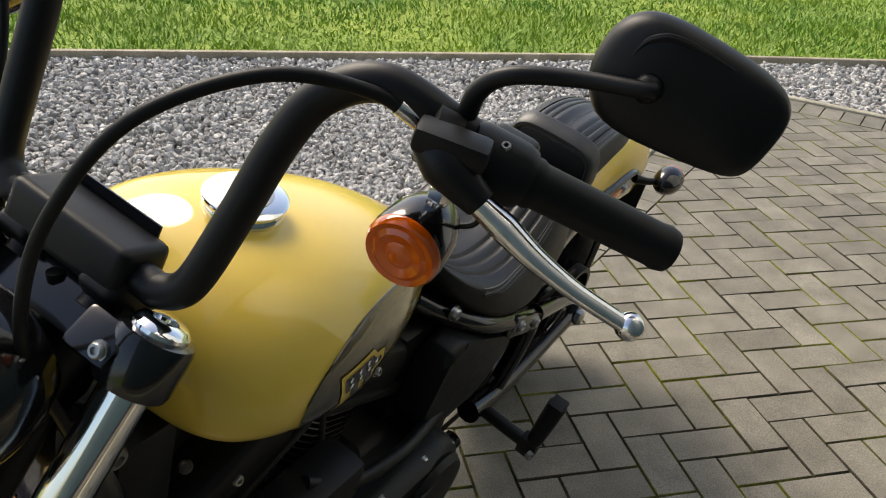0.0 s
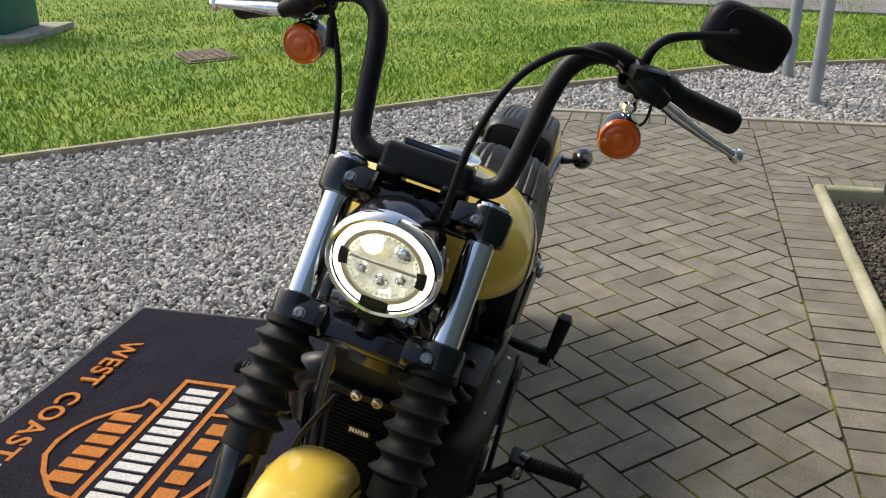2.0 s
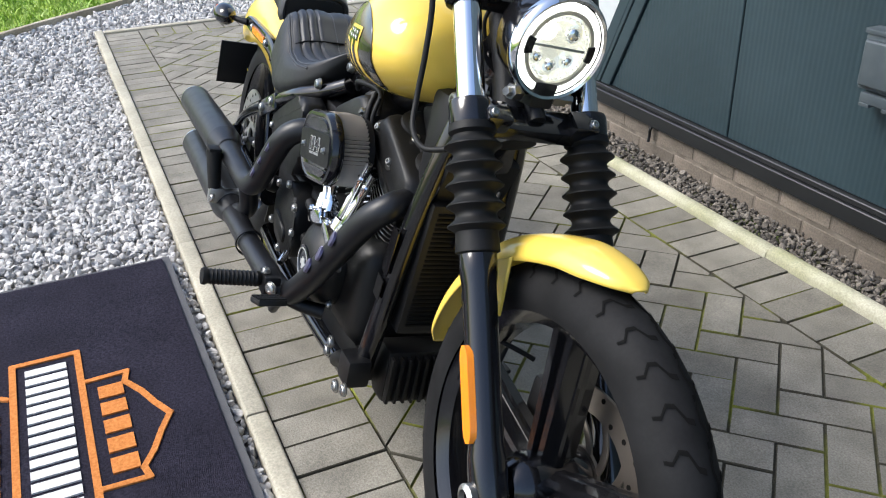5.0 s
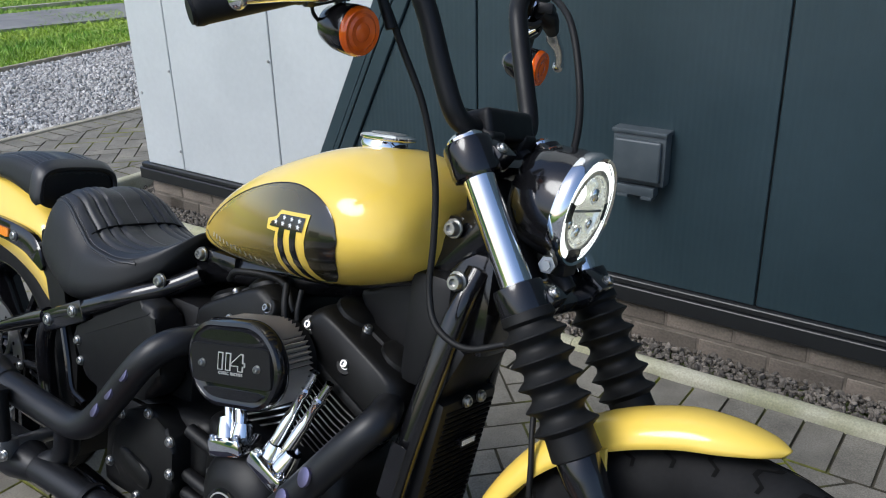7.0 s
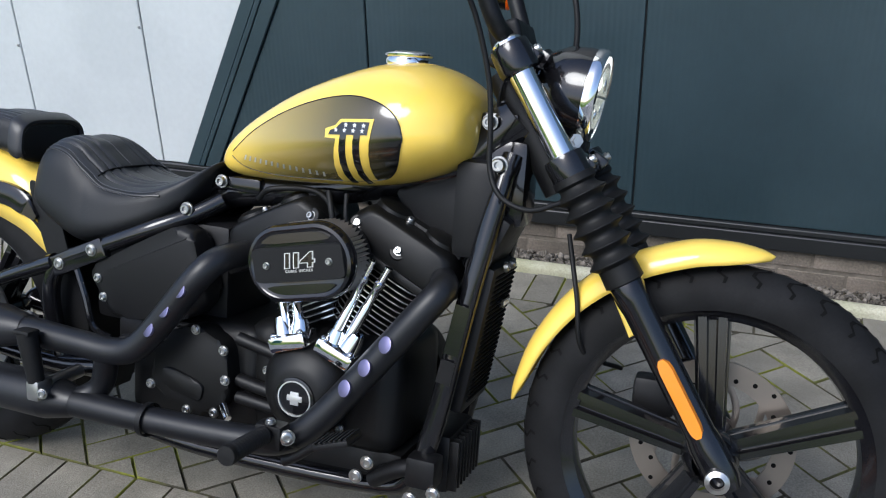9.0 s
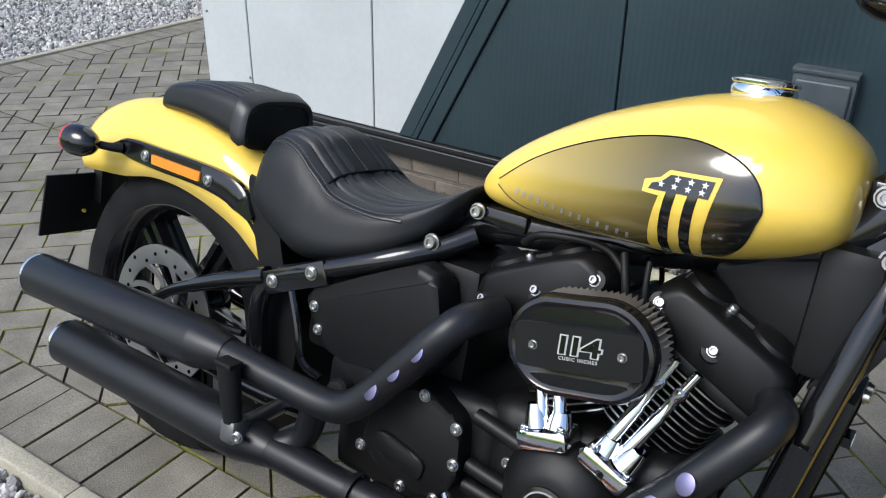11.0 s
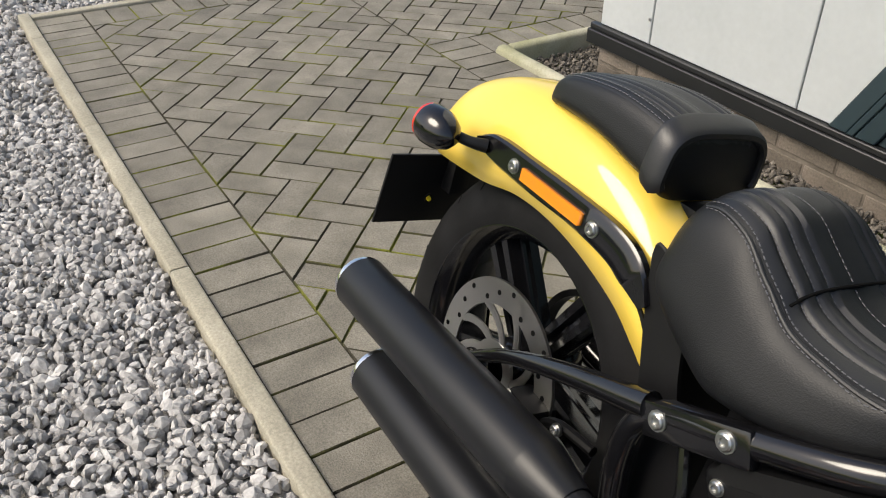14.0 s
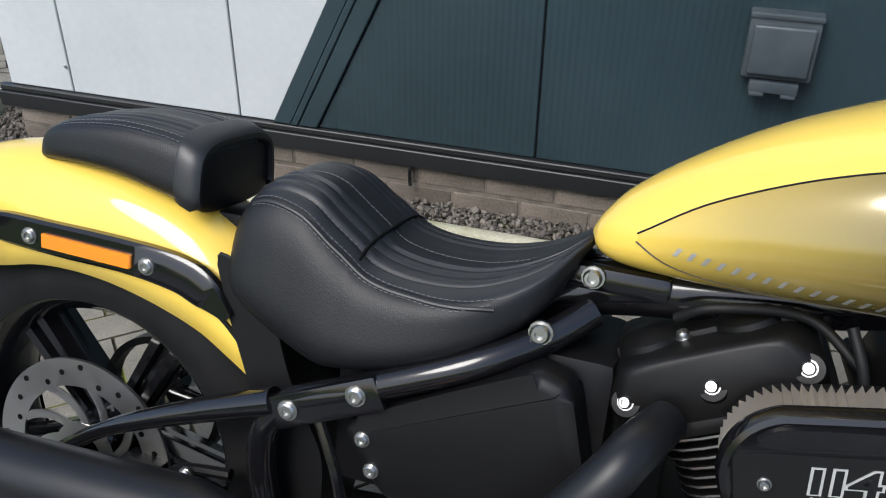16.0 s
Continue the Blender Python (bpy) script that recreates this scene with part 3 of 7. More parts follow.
# ---- building ----
CORNER_X = -1.595
wall = mesh_ob("wall_south", [], [], wall_dark)
bm = bmesh.new()
block(bm, (CORNER_X + 0.01, WALL_Y + 0.012, -0.14), (9, WALL_Y + 0.22, 5.4), 0)
part_me = bpy.data.meshes.new("wall_south")
bm.to_mesh(part_me)
bm.free()
part_me.materials.append(trim_black)
wall.data = part_me
tagged(wall, "metal-clad building wall, white panels beside dark blue-grey ones", "wall", kind="structure")
SL = 0.524
Z0 = 0.155


def panel(outline, material, y0, y1, label=""):
    bm = bmesh.new()
    prism(bm, outline, y0, y1, 0.003, 1)
    return part("panel", bm, material, wall, label, smooth=False)


def xs_at(x, z):
    return x + SL * (z - Z0)


# Upper wall is out of view; height set to block sky over the paving.
TOP = 5.4
g_ = 0.003
W0, W1, W2, S0 = CORNER_X, -1.326, -0.668, -0.541
panel([(W0, Z0), (W1 - g_, Z0), (W1 - g_, TOP), (W0, TOP)], wall_white, WALL_Y, WALL_Y + 0.03, "white ribbed metal panel")
panel([(W1 + g_, Z0), (W2 - g_, Z0), (W2 - g_, TOP), (W1 + g_, TOP)], wall_white, WALL_Y, WALL_Y + 0.03)
panel([(W2 + g_, Z0), (S0, Z0), (xs_at(S0, TOP), TOP), (W2 + g_, TOP)], wall_white, WALL_Y, WALL_Y + 0.03)
panel([(S0, Z0), (S0 + 0.062, Z0), (xs_at(S0 + 0.062, TOP), TOP), (xs_at(S0, TOP), TOP)], wall_dark, WALL_Y - 0.012, WALL_Y + 0.028, "dark slanting flashing strip")
panel([(S0 + 0.064, Z0), (S0 + 0.088, Z0), (xs_at(S0 + 0.088, TOP), TOP), (xs_at(S0 + 0.064, TOP), TOP)], wall_dark, WALL_Y - 0.016, WALL_Y + 0.028)
panel([(S0 + 0.090, Z0), (S0 + 0.156, Z0), (xs_at(S0 + 0.156, TOP), TOP), (xs_at(S0 + 0.090, TOP), TOP)], wall_dark, WALL_Y - 0.012, WALL_Y + 0.028)
ribbed = wall_dark.copy()
ribbed.name = "ribbed_dark_cladding"
rn, rl, rb = nodes_of(ribbed)
wv = rn.new("ShaderNodeTexWave")
wv.inputs["Scale"].default_value = 16
wv.inputs["Distortion"].default_value = 0.0
rl.new(coords(ribbed, 1.0), wv.inputs[0])
bp = rn.new("ShaderNodeBump")
bp.inputs["Strength"].default_value, bp.inputs["Distance"].default_value = 0.25, 0.003
rl.new(wv.outputs["Fac"], bp.inputs["Height"])
rl.new(bp.outputs[0], rb.inputs["Normal"])
D0, D1, D2 = S0 + 0.158, 0.331, 1.332
# the slanting edge meets the first seam above the view
zc = Z0 + (D1 - g_ - D0) / SL
panel([(D0, Z0), (D1 - g_, Z0), (D1 - g_, zc)], ribbed, WALL_Y, WALL_Y + 0.03, "dark blue-grey ribbed panel cut on a slant")
zc2 = Z0 + (D2 - g_ - D0) / SL
panel([(D1 + g_, Z0), (D2 - g_, Z0), (D2 - g_, min(zc2, TOP)), (xs_at(D0, TOP), TOP) if zc2 > TOP else (D2 - g_, zc2 - 0.001), (D1 + g_, zc + 0.012)], ribbed, WALL_Y, WALL_Y + 0.03)
for k in range(7):
    a = D2 + g_ + k * 1.017
    panel([(a, Z0), (a + 1.011, Z0), (a + 1.011, TOP), (a, TOP)], ribbed, WALL_Y, WALL_Y + 0.03)
end_wall = bmesh.new()
block(end_wall, (CORNER_X, WALL_Y + 0.032, Z0), (CORNER_X + 0.2, 7.5, TOP), 0.003)
tagged(part("wall_west", end_wall, wall_white, None, smooth=False), "white metal-clad end wall of the building", "wall", kind="structure")
# Roof edge is unseen, added on top of the raised walls.
bm = bmesh.new()
block(bm, (CORNER_X - 0.1, WALL_Y - 0.1, TOP), (9.1, 7.6, TOP + 0.18), 0.01)
tagged(part("roof", bm, trim_black, None, smooth=False), "flat dark roof edge of the building", "roof", kind="structure")
bm = bmesh.new()
prism(bm, [(CORNER_X - 0.035, 0.08), (9, 0.08), (9, 0.134), (CORNER_X - 0.035, 0.134)], WALL_Y - 0.036, WALL_Y + 0.01, 0.003, 1)
prism(bm, [(CORNER_X - 0.035, 0.135), (9, 0.135), (9, 0.154), (CORNER_X - 0.035, 0.154)], WALL_Y - 0.022, WALL_Y + 0.01, 0.003, 1)
block(bm, (CORNER_X - 0.035, WALL_Y + 0.011, 0.08), (CORNER_X + 0.01, 7.4, 0.134), 0.003)
tagged(part("base_trim", bm, trim_black, None, smooth=False), "black metal drip trim under the wall panels", "trim", kind="structure")
plinth = tagged(mesh_ob("plinth", [(CORNER_X + 0.02, WALL_Y - 0.009, -0.14), (9, WALL_Y - 0.009, -0.14), (9, WALL_Y - 0.009, 0.08), (CORNER_X + 0.02, WALL_Y - 0.009, 0.08),
                                     (CORNER_X + 0.02, 7, -0.14), (CORNER_X + 0.02, 7, 0.08)], [(0, 1, 2, 3), (0, 3, 5, 4)], mortar),
                "weathered brown brick plinth under the wall", "plinth", kind="structure")
bm = bmesh.new()
block(bm, (0.003, WALL_Y - 0.012, 0.003), (0.217, WALL_Y + 0.05, 0.063), 0.004, None, 1)
brick0 = part("brick", bm, brick_mat, plinth, smooth=False)
brick0.location = (CORNER_X + 0.02, 0, 0.013)
for row, zz in ((0, 0.013), (1, -0.058)):
    for k in range(40):
        if row == 0 and k == 0:
            continue
        o = brick0.copy()
        scene.collection.objects.link(o)
        o.location = (CORNER_X + 0.02 + k * 0.22 - (0.11 if row else 0) * (k > 0), 0, zz)
# roof-water bolt under the trim
hook = tagged(new("wall_hook"), "small dark metal hook fixed to the plinth", "hook")
hook.location = (-0.06, WALL_Y - 0.02, 0.046)
bm = bmesh.new()
tube(bm, [(0, 0, 0.034), (0, -0.012, 0.02), (0, -0.012, -0.005), (0.004, -0.02, -0.03)], 0.006, 8, 4)
part("rod", bm, satin_black, hook)

for x, z in ((W1 - 0.012, 0.245), (W1 - 0.012, 0.62), (W0 + 0.03, 0.5), (W2 - 0.014, 0.72)):
    bm = bmesh.new()
    lathe(bm, [(0.0065, 0), (0.0065, 0.003), (0.004, 0.006), (0, 0.0065)], (x, WALL_Y, z), (0, -1, 0), 10)
    part("panel_screw", bm, zinc, wall)

# covered socket box on the wall
sock = tagged(new("socket_box"), "grey weatherproof socket box with a hinged cover", "socket box")
BX0, BX1 = 0.862, 1.036
sock.location = ((BX0 + BX1) / 2, WALL_Y, 0.565)
hw = (BX1 - BX0) / 2
bm = bmesh.new()
block(bm, (-hw, -0.05, -0.075), (hw, 0.0, 0.085), 0.012)
part("housing", bm, box_grey, sock)
bm = bmesh.new()
block(bm, (-hw * 0.86, -0.066, -0.06), (hw * 0.86, -0.048, 0.068), 0.014, None, 3)
part("cover", bm, box_grey, sock)
bm = bmesh.new()
block(bm, (-hw * 1.02, -0.056, 0.082), (hw * 1.02, 0, 0.097), 0.005)
part("hood", bm, box_grey, sock, "pale dusty top edge")
bm = bmesh.new()
block(bm, (-hw * 0.7, -0.06, -0.108), (hw * 0.7, -0.02, -0.077), 0.006)
part("cable_flap", bm, box_grey, sock)
for s in (-0.45, 0.45):
    bm = bmesh.new()
    block(bm, (hw * s - 0.018, -0.064, -0.116), (hw * s + 0.018, -0.03, -0.106), 0.003)
    part("catch", bm, box_grey, sock)

# ---- things on the ground ----


def post(x, y):
    p = tagged(new("post"), "plain round grey steel post set in the gravel", "post", "pair of posts")
    p.location = (x, y, -0.04)
    bm = bmesh.new()
    lathe(bm, [(0.043, 0), (0.043, 2.7), (0.04, 2.72), (0.0, 2.73)], (0, 0, 0), (0, 0, 1), 24)
    part("pole", bm, post_grey, p)
    bm = bmesh.new()
    lathe(bm, [(0.06, 0), (0.06, 0.02), (0.045, 0.03)], (0, 0, 0), (0, 0, 1), 20)
    part("collar", bm, post_grey, p)


post(-4.78, 1.29)
post(-3.885, 1.366)

cab = tagged(new("utility_cabinet"), "green metal utility cabinet on a concrete pad", "cabinet")
cab.location, cab.rotation_euler = (-5.17, -6.33, 0.0), (0, 0, radians(12))
bm = bmesh.new()
block(bm, (-0.75, -1.6, 0.05), (0, 0, 1.25), 0.015)
part("body", bm, green_metal, cab)
bm = bmesh.new()
block(bm, (0, -1.5, 0.12), (0.018, -0.78, 1.18), 0.006)
part("door", bm, green_metal, cab)
bm = bmesh.new()
block(bm, (0, -0.76, 0.12), (0.018, -0.06, 1.18), 0.006)
part("door", bm, green_metal, cab)
bm = bmesh.new()
block(bm, (-0.78, -1.63, 1.25), (0.04, 0.03, 1.3), 0.01)
part("lid", bm, green_metal, cab)
bm = bmesh.new()
block(bm, (-0.98, -1.8, -0.05), (0.2, 0.28, 0.05), 0.01)
pad = part("concrete_pad", bm, concrete, None, smooth=False)
pad.location, pad.rotation_euler = cab.location, cab.rotation_euler
tagged(pad, "worn grey concrete pad under the utility cabinet", "pad")

hatch = tagged(new("manhole_cover"), "rusty brown patterned manhole cover in the lawn", "manhole cover")
hatch.location, hatch.rotation_euler = (-4.75, -3.8, -0.005), (0, 0, radians(45))
rust = mat("rusty_iron", (0.16, 0.11, 0.08), 0.85)
vary(rust, (0.1, 0.07, 0.05), (0.22, 0.16, 0.12), 12, 8)
bm = bmesh.new()
block(bm, (-0.3, -0.24, -0.03), (0.3, 0.24, 0.0), 0.006)
part("rim", bm, rust, hatch)
for ix in range(8):
    for iy in range(6):
        bm = bmesh.new()
        block(bm, (-0.272 + ix * 0.068, -0.21 + iy * 0.07, 0.0), (-0.212 + ix * 0.068, -0.148 + iy * 0.07, 0.012), 0.003, None, 1)
        part("stud", bm, rust, hatch, smooth=False)

# door mat lying on the gravel
dm = tagged(new("door_mat"), "black carpet mat with orange and white emblem on gravel", "mat")
dm.location, dm.rotation_euler = (0.045, -1.412, 0.006), (0, 0, radians(0.8))
ML, MW = 1.52, 0.885


def mat_z(x, y):
    return 0.004 + 0.006 * noise.noise(Vector((x * 2.3, y * 2.7, 0.4)))


def mat_sheet(name, x0, x1, y0, y1, lift, material, label="", nx=40, ny=26, thick=0.007):
    bm = bmesh.new()
    g = [[bm.verts.new((x0 + (x1 - x0) * i / nx, y0 + (y1 - y0) * j / ny, mat_z(x0 + (x1 - x0) * i / nx, y0 + (y1 - y0) * j / ny) + lift)) for j in range(ny + 1)] for i in range(nx + 1)]
    for i in range(nx):
        for j in range(ny):
            bm.faces.new((g[i][j], g[i + 1][j], g[i + 1][j + 1], g[i][j + 1]))
    ext = bmesh.ops.extrude_edge_only(bm, edges=[e for e in bm.edges if e.is_boundary])
    for v in ext["geom"]:
        if isinstance(v, bmesh.types.BMVert):
            v.co.z -= thick
    return part(name, bm, material, dm, label)


mat_sheet("backing", 0, ML, 0, MW, 0.0, carpet_edge, "grey rubber edge")
mat_sheet("carpet_surface", 0.022, ML - 0.022, 0.022, MW - 0.022, 0.007, carpet, "black carpet pile")


def on_mat(name, outline_polys, material, lift=0.0115, label=""):
    """Flat inlay: each quad or polygon (x, y in the mat) a little slab that follows the mat."""
    bm = bmesh.new()
    for poly in outline_polys:
        top = [bm.verts.new((x, y, mat_z(x, y) + lift)) for x, y in poly]
        bot = [bm.verts.new((x, y, mat_z(x, y) + lift - 0.006)) for x, y in poly]
        bm.faces.new(top)
        k = len(poly)
        for i in range(k):
            bm.faces.new((top[i], bot[i], bot[(i + 1) % k], top[(i + 1) % k]))
    return part(name, bm, material, dm, label, smooth=False)


def band(pts, w, closed=False):
    """Quads of a line of width w."""
    out = []
    k = len(pts)
    for i in range(k if closed else k - 1):
        p, q = Vector(pts[i]), Vector(pts[(i + 1) % k])
        d = (q - p).normalized()
        nrm = Vector((-d.y, d.x)) * w / 2
        p, q = p - d * w * 0.35, q + d * w * 0.35
        out.append([tuple(p - nrm), tuple(q - nrm), tuple(q + nrm), tuple(p + nrm)])
    return out


def to_mat(x, y):
    return x - 0.008, y + 1.42


def text_on(body, size, x, y, parent, material, lift, name, label="", extrude=0.0015, space=1.0):
    cu = bpy.data.curves.new(name, 'FONT')
    cu.body, cu.size, cu.extrude, cu.space_character = body, size, extrude, space
    cu.align_x, cu.align_y = 'LEFT', 'CENTER'
    cu.offset = size * 0.018
    tmp = new(name, cu)
    dg = bpy.context.evaluated_depsgraph_get()
    me = bpy.data.meshes.new_from_object(tmp.evaluated_get(dg))
    bpy.data.objects.remove(tmp)
    me.materials.clear()
    me.materials.append(material)
    ob = new(name, me)
    ob.parent = parent
    ob.location = (x, y, lift)
    if label:
        ob["label"] = label
    return ob


x_, y_ = to_mat(0.27, -1.288)
word = text_on("WEST", 0.095, x_, y_, dm, carpet_orange, 0.0135, "lettering", "orange woven lettering", 0.003, 1.12)
text_on("COAST", 0.095, x_ + max(v.co.x for v in word.data.vertices) + 0.045, y_, dm, carpet_orange, 0.0135, "lettering", "orange woven lettering", 0.003, 1.12)
on_mat("line_of_print", [[to_mat(x0, -1.315), to_mat(x0 + 0.028, -1.315), to_mat(x0 + 0.028, -1.255), to_mat(x0, -1.255)] for x0 in (0.93, 0.975, 1.02, 1.065, 1.11, 1.155, 1.2)], carpet_white, 0.0115, "white woven bars")
B0, B1, B2, B3 = to_mat(0.452, -0.99), to_mat(1.133, -0.99), to_mat(1.133, -0.838), to_mat(0.452, -0.838)
on_mat("emblem_bar", band([B0, B1, B2, B3], 0.016, True), carpet_orange, 0.0118, "orange woven outline")
on_mat("line_of_print", [[to_mat(0.487 + k * 0.0405, -0.962), to_mat(0.514 + k * 0.0405, -0.962), to_mat(0.514 + k * 0.0405, -0.866), to_mat(0.487 + k * 0.0405, -0.866)] for k in range(16)], carpet_white, 0.0115, "white woven bars")
up = [to_mat(*p) for p in ((0.60, -0.825), (0.597, -0.732), (0.64, -0.742), (0.70, -0.71), (0.76, -0.688), (0.815, -0.662), (0.87, -0.69), (0.93, -0.715), (0.975, -0.742), (1.01, -0.735), (1.008, -0.825))]
on_mat("emblem_shield", band(up, 0.014), carpet_orange, 0.0118, "orange woven outline")
low = [to_mat(*p) for p in ((0.59, -1.003), (0.578, -1.02), (0.57, -1.045), (0.60, -1.05), (0.635, -1.095), (0.69, -1.145), (0.75, -1.172), (0.807, -1.18), (0.87, -1.17), (0.93, -1.13), (0.975, -1.085), (1.0, -1.055), (1.01, -1.003))]
on_mat("emblem_shield", band(low, 0.014), carpet_orange, 0.0118, "orange woven outline")
on_mat("line_of_print", [[to_mat(0.64 + k * 0.07, -0.805), to_mat(0.69 + k * 0.07, -0.805), to_mat(0.69 + k * 0.07, -0.748), to_mat(0.64 + k * 0.07, -0.748)] for k in range(5)], carpet_orange, 0.0115, "orange woven bars")
on_mat("line_of_print", [[to_mat(0.645 + k * 0.055, -1.105 + 0.0 * k), to_mat(0.685 + k * 0.055, -1.105), to_mat(0.685 + k * 0.055, -1.02), to_mat(0.645 + k * 0.055, -1.02)] for k in range(6)], carpet_orange, 0.0115, "orange woven bars")
on_mat("emblem_dot", band([to_mat(1.115 + 0.018 * math.cos(t), -1.13 + 0.018 * math.sin(t)) for t in np.linspace(0, 6.28, 13)[:-1]], 0.006, True), carpet_white, 0.0115, "small white ring")

# ---- motorcycle: built upright, x forward, y to its left; the root leans it on its side stand ----
bike = tagged(new("motorcycle"), "yellow and black cruiser motorcycle with high handlebars, leaning on its stand", "motorcycle")
bike.matrix_world = pose(0, -0.2145, 0, 0, 0, -1.3) @ pose(0, 0, 0, -14.5, 0, 0)
RAX, FAX = Vector((0.015, 0, 0.331)), Vector((1.695, 0, 0.346))


def P(name, bm, material, parent=None, label="", smooth=True):
    return part(name, bm, material, parent or bike, label, smooth)


def tyre(name, c, R, width, depth, wheel, tread):
    """Round tyre; dark strips laid on the crown stand in for shaded tread grooves."""
    bm = bmesh.new()
    segs = 72
    prof = []
    for k in range(17):
        t = -math.pi * 0.61 + k / 16 * math.pi * 1.22
        prof.append((R - depth + depth * math.cos(t) ** 1 if abs(t) < 1.57 else R - depth + depth * math.cos(t) * 0.9, width / 2 * math.sin(t) if abs(t) < 1.57 else math.copysign(width / 2 * abs(math.sin(t)), t)))
    rings = []
    for s in range(segs):
        a = 2 * math.pi * s / segs
        rings.append([bm.verts.new((c.x + r * math.cos(a), y, c.z + r * math.sin(a))) for r, y in prof])
    for i in range(segs):
        A, B_ = rings[i], rings[(i + 1) % segs]
        for k in range(len(prof) - 1):
            bm.faces.new((A[k], A[k + 1], B_[k + 1], B_[k]))
    t = P(name, bm, rubber, wheel, "black rubber tyre")
    bm = bmesh.new()
    for s in range(tread):
        a0 = 2 * math.pi * s / tread
        for side in (-1, 1):
            rows = []
            for q in range(6):
                f = q / 5
                th = side * (0.10 + f * 0.95)
                a = a0 + (0.5 if side > 0 else 0) * 2 * math.pi / tread + 0.05 * f + (0.05 if 1 < q < 4 else 0)
                hw_ = 0.0042 * (1 - 0.3 * f)
                for_w = []
                for da in (-hw_ / R, hw_ / R):
                    rr = R - depth + depth * math.cos(th) + 0.0012
                    for_w.append(bm.verts.new((c.x + rr * math.cos(a + da), width / 2 * math.sin(th) * 1.004, c.z + rr * math.sin(a + da))))
                rows.append(for_w)
            for A, B_ in zip(rows, rows[1:]):
                bm.faces.new((A[0], A[1], B_[1], B_[0]))
    rows = []
    for s in range(tread * 4 + 1):
        a = 2 * math.pi * s / (tread * 4)
        th = 0.12 + (0.14 if (s // 2) % 2 else 0.0)
        rr = R - depth + depth * math.cos(th) + 0.001
        rows.append([bm.verts.new((c.x + rr * math.cos(a), width / 2 * math.sin(th + d_), c.z + rr * math.sin(a))) for d_ in (-0.045, 0.045)])
    for A, B_ in zip(rows, rows[1:]):
        bm.faces.new((A[0], A[1], B_[1], B_[0]))
    P("tread_groove", bm, groove_black, t)
    return t


# near-black that puts the shade of grooves, holes and bores into the colour
groove_black = mat("groove", (0.004, 0.004, 0.004), 0.95, 0, 0, 0.1)


def ring_band(bm, c, r0, r1, y0, y1, segs=64):
    rings = []
    for r, y in ((r0, y0), (r1, y0), (r1, y1), (r0, y1)):
        rings.append([bm.verts.new((c.x + r * math.cos(2 * math.pi * k / segs), y, c.z + r * math.sin(2 * math.pi * k / segs))) for k in range(segs)])
    skin(bm, rings + [rings[0]], caps=False)


def spoke(c, ang, r0, r1, w0, w1, y, wheel, th=0.016):
    bm = bmesh.new()
    rows = []
    for f in (0, 0.25, 0.75, 1.0):
        r, w = r0 + (r1 - r0) * f, w0 + (w1 - w0) * f
        rows.append([(r, -w, -th), (r, -w * 0.75, th), (r, -w * 0.3, th), (r, -w * 0.2, th * 0.35), (r, w * 0.2, th * 0.35), (r, w * 0.3, th), (r, w * 0.75, th), (r, w, -th)])
    ca, sa = math.cos(ang), math.sin(ang)
    vr = []
    for sgn in (-1,):
        vr = [[bm.verts.new((c.x + r * ca - q * sa, y + sgn * d, c.z + r * sa + q * ca)) for r, q, d in row] for row in rows]
    skin(bm, vr)
    return P("spoke", bm, gloss_black, wheel)


def brake_disc(c, R, y, wheel, material):
    """Drilled and slotted disc."""
    bm = bmesh.new()
    ring_band(bm, c, R * 0.72, R, y - 0.0025, y + 0.0025)
    d = P("brake_disc", bm, material, wheel, "drilled steel brake disc")
    bm = bmesh.new()
    ring_band(bm, c, R * 0.2, R * 0.33, y - 0.003, y + 0.003)
    P("disc_carrier", bm, material, d)
    for k in range(9):
        bm = bmesh.new()
        a = 2 * math.pi * k / 9
        pts = []
        for f in np.linspace(0, 1, 7):
            q, t = R * (0.28 + 0.46 * f), a + 0.75 * f
            pts.append((c.x + q * math.cos(t), y, c.z + q * math.sin(t)))
        tube(bm, pts, 0.0075, 6, 2, True, 0.35)
        P("carrier_arm", bm, material, d)
    # black plugs put the dark of the drilled holes into the colour
    for k in range(24):
        bm = bmesh.new()
        a = 2 * math.pi * k / 24
        r = R * (0.93, 0.86, 0.79)[k % 3]
        lathe(bm, [(0.0045, -0.0032), (0.0045, 0.0032)], (c.x + r * math.cos(a), y, c.z + r * math.sin(a)), (0, 1, 0), 8, 1.0, True)
        P("drill_hole", bm, groove_black, d)
    return d


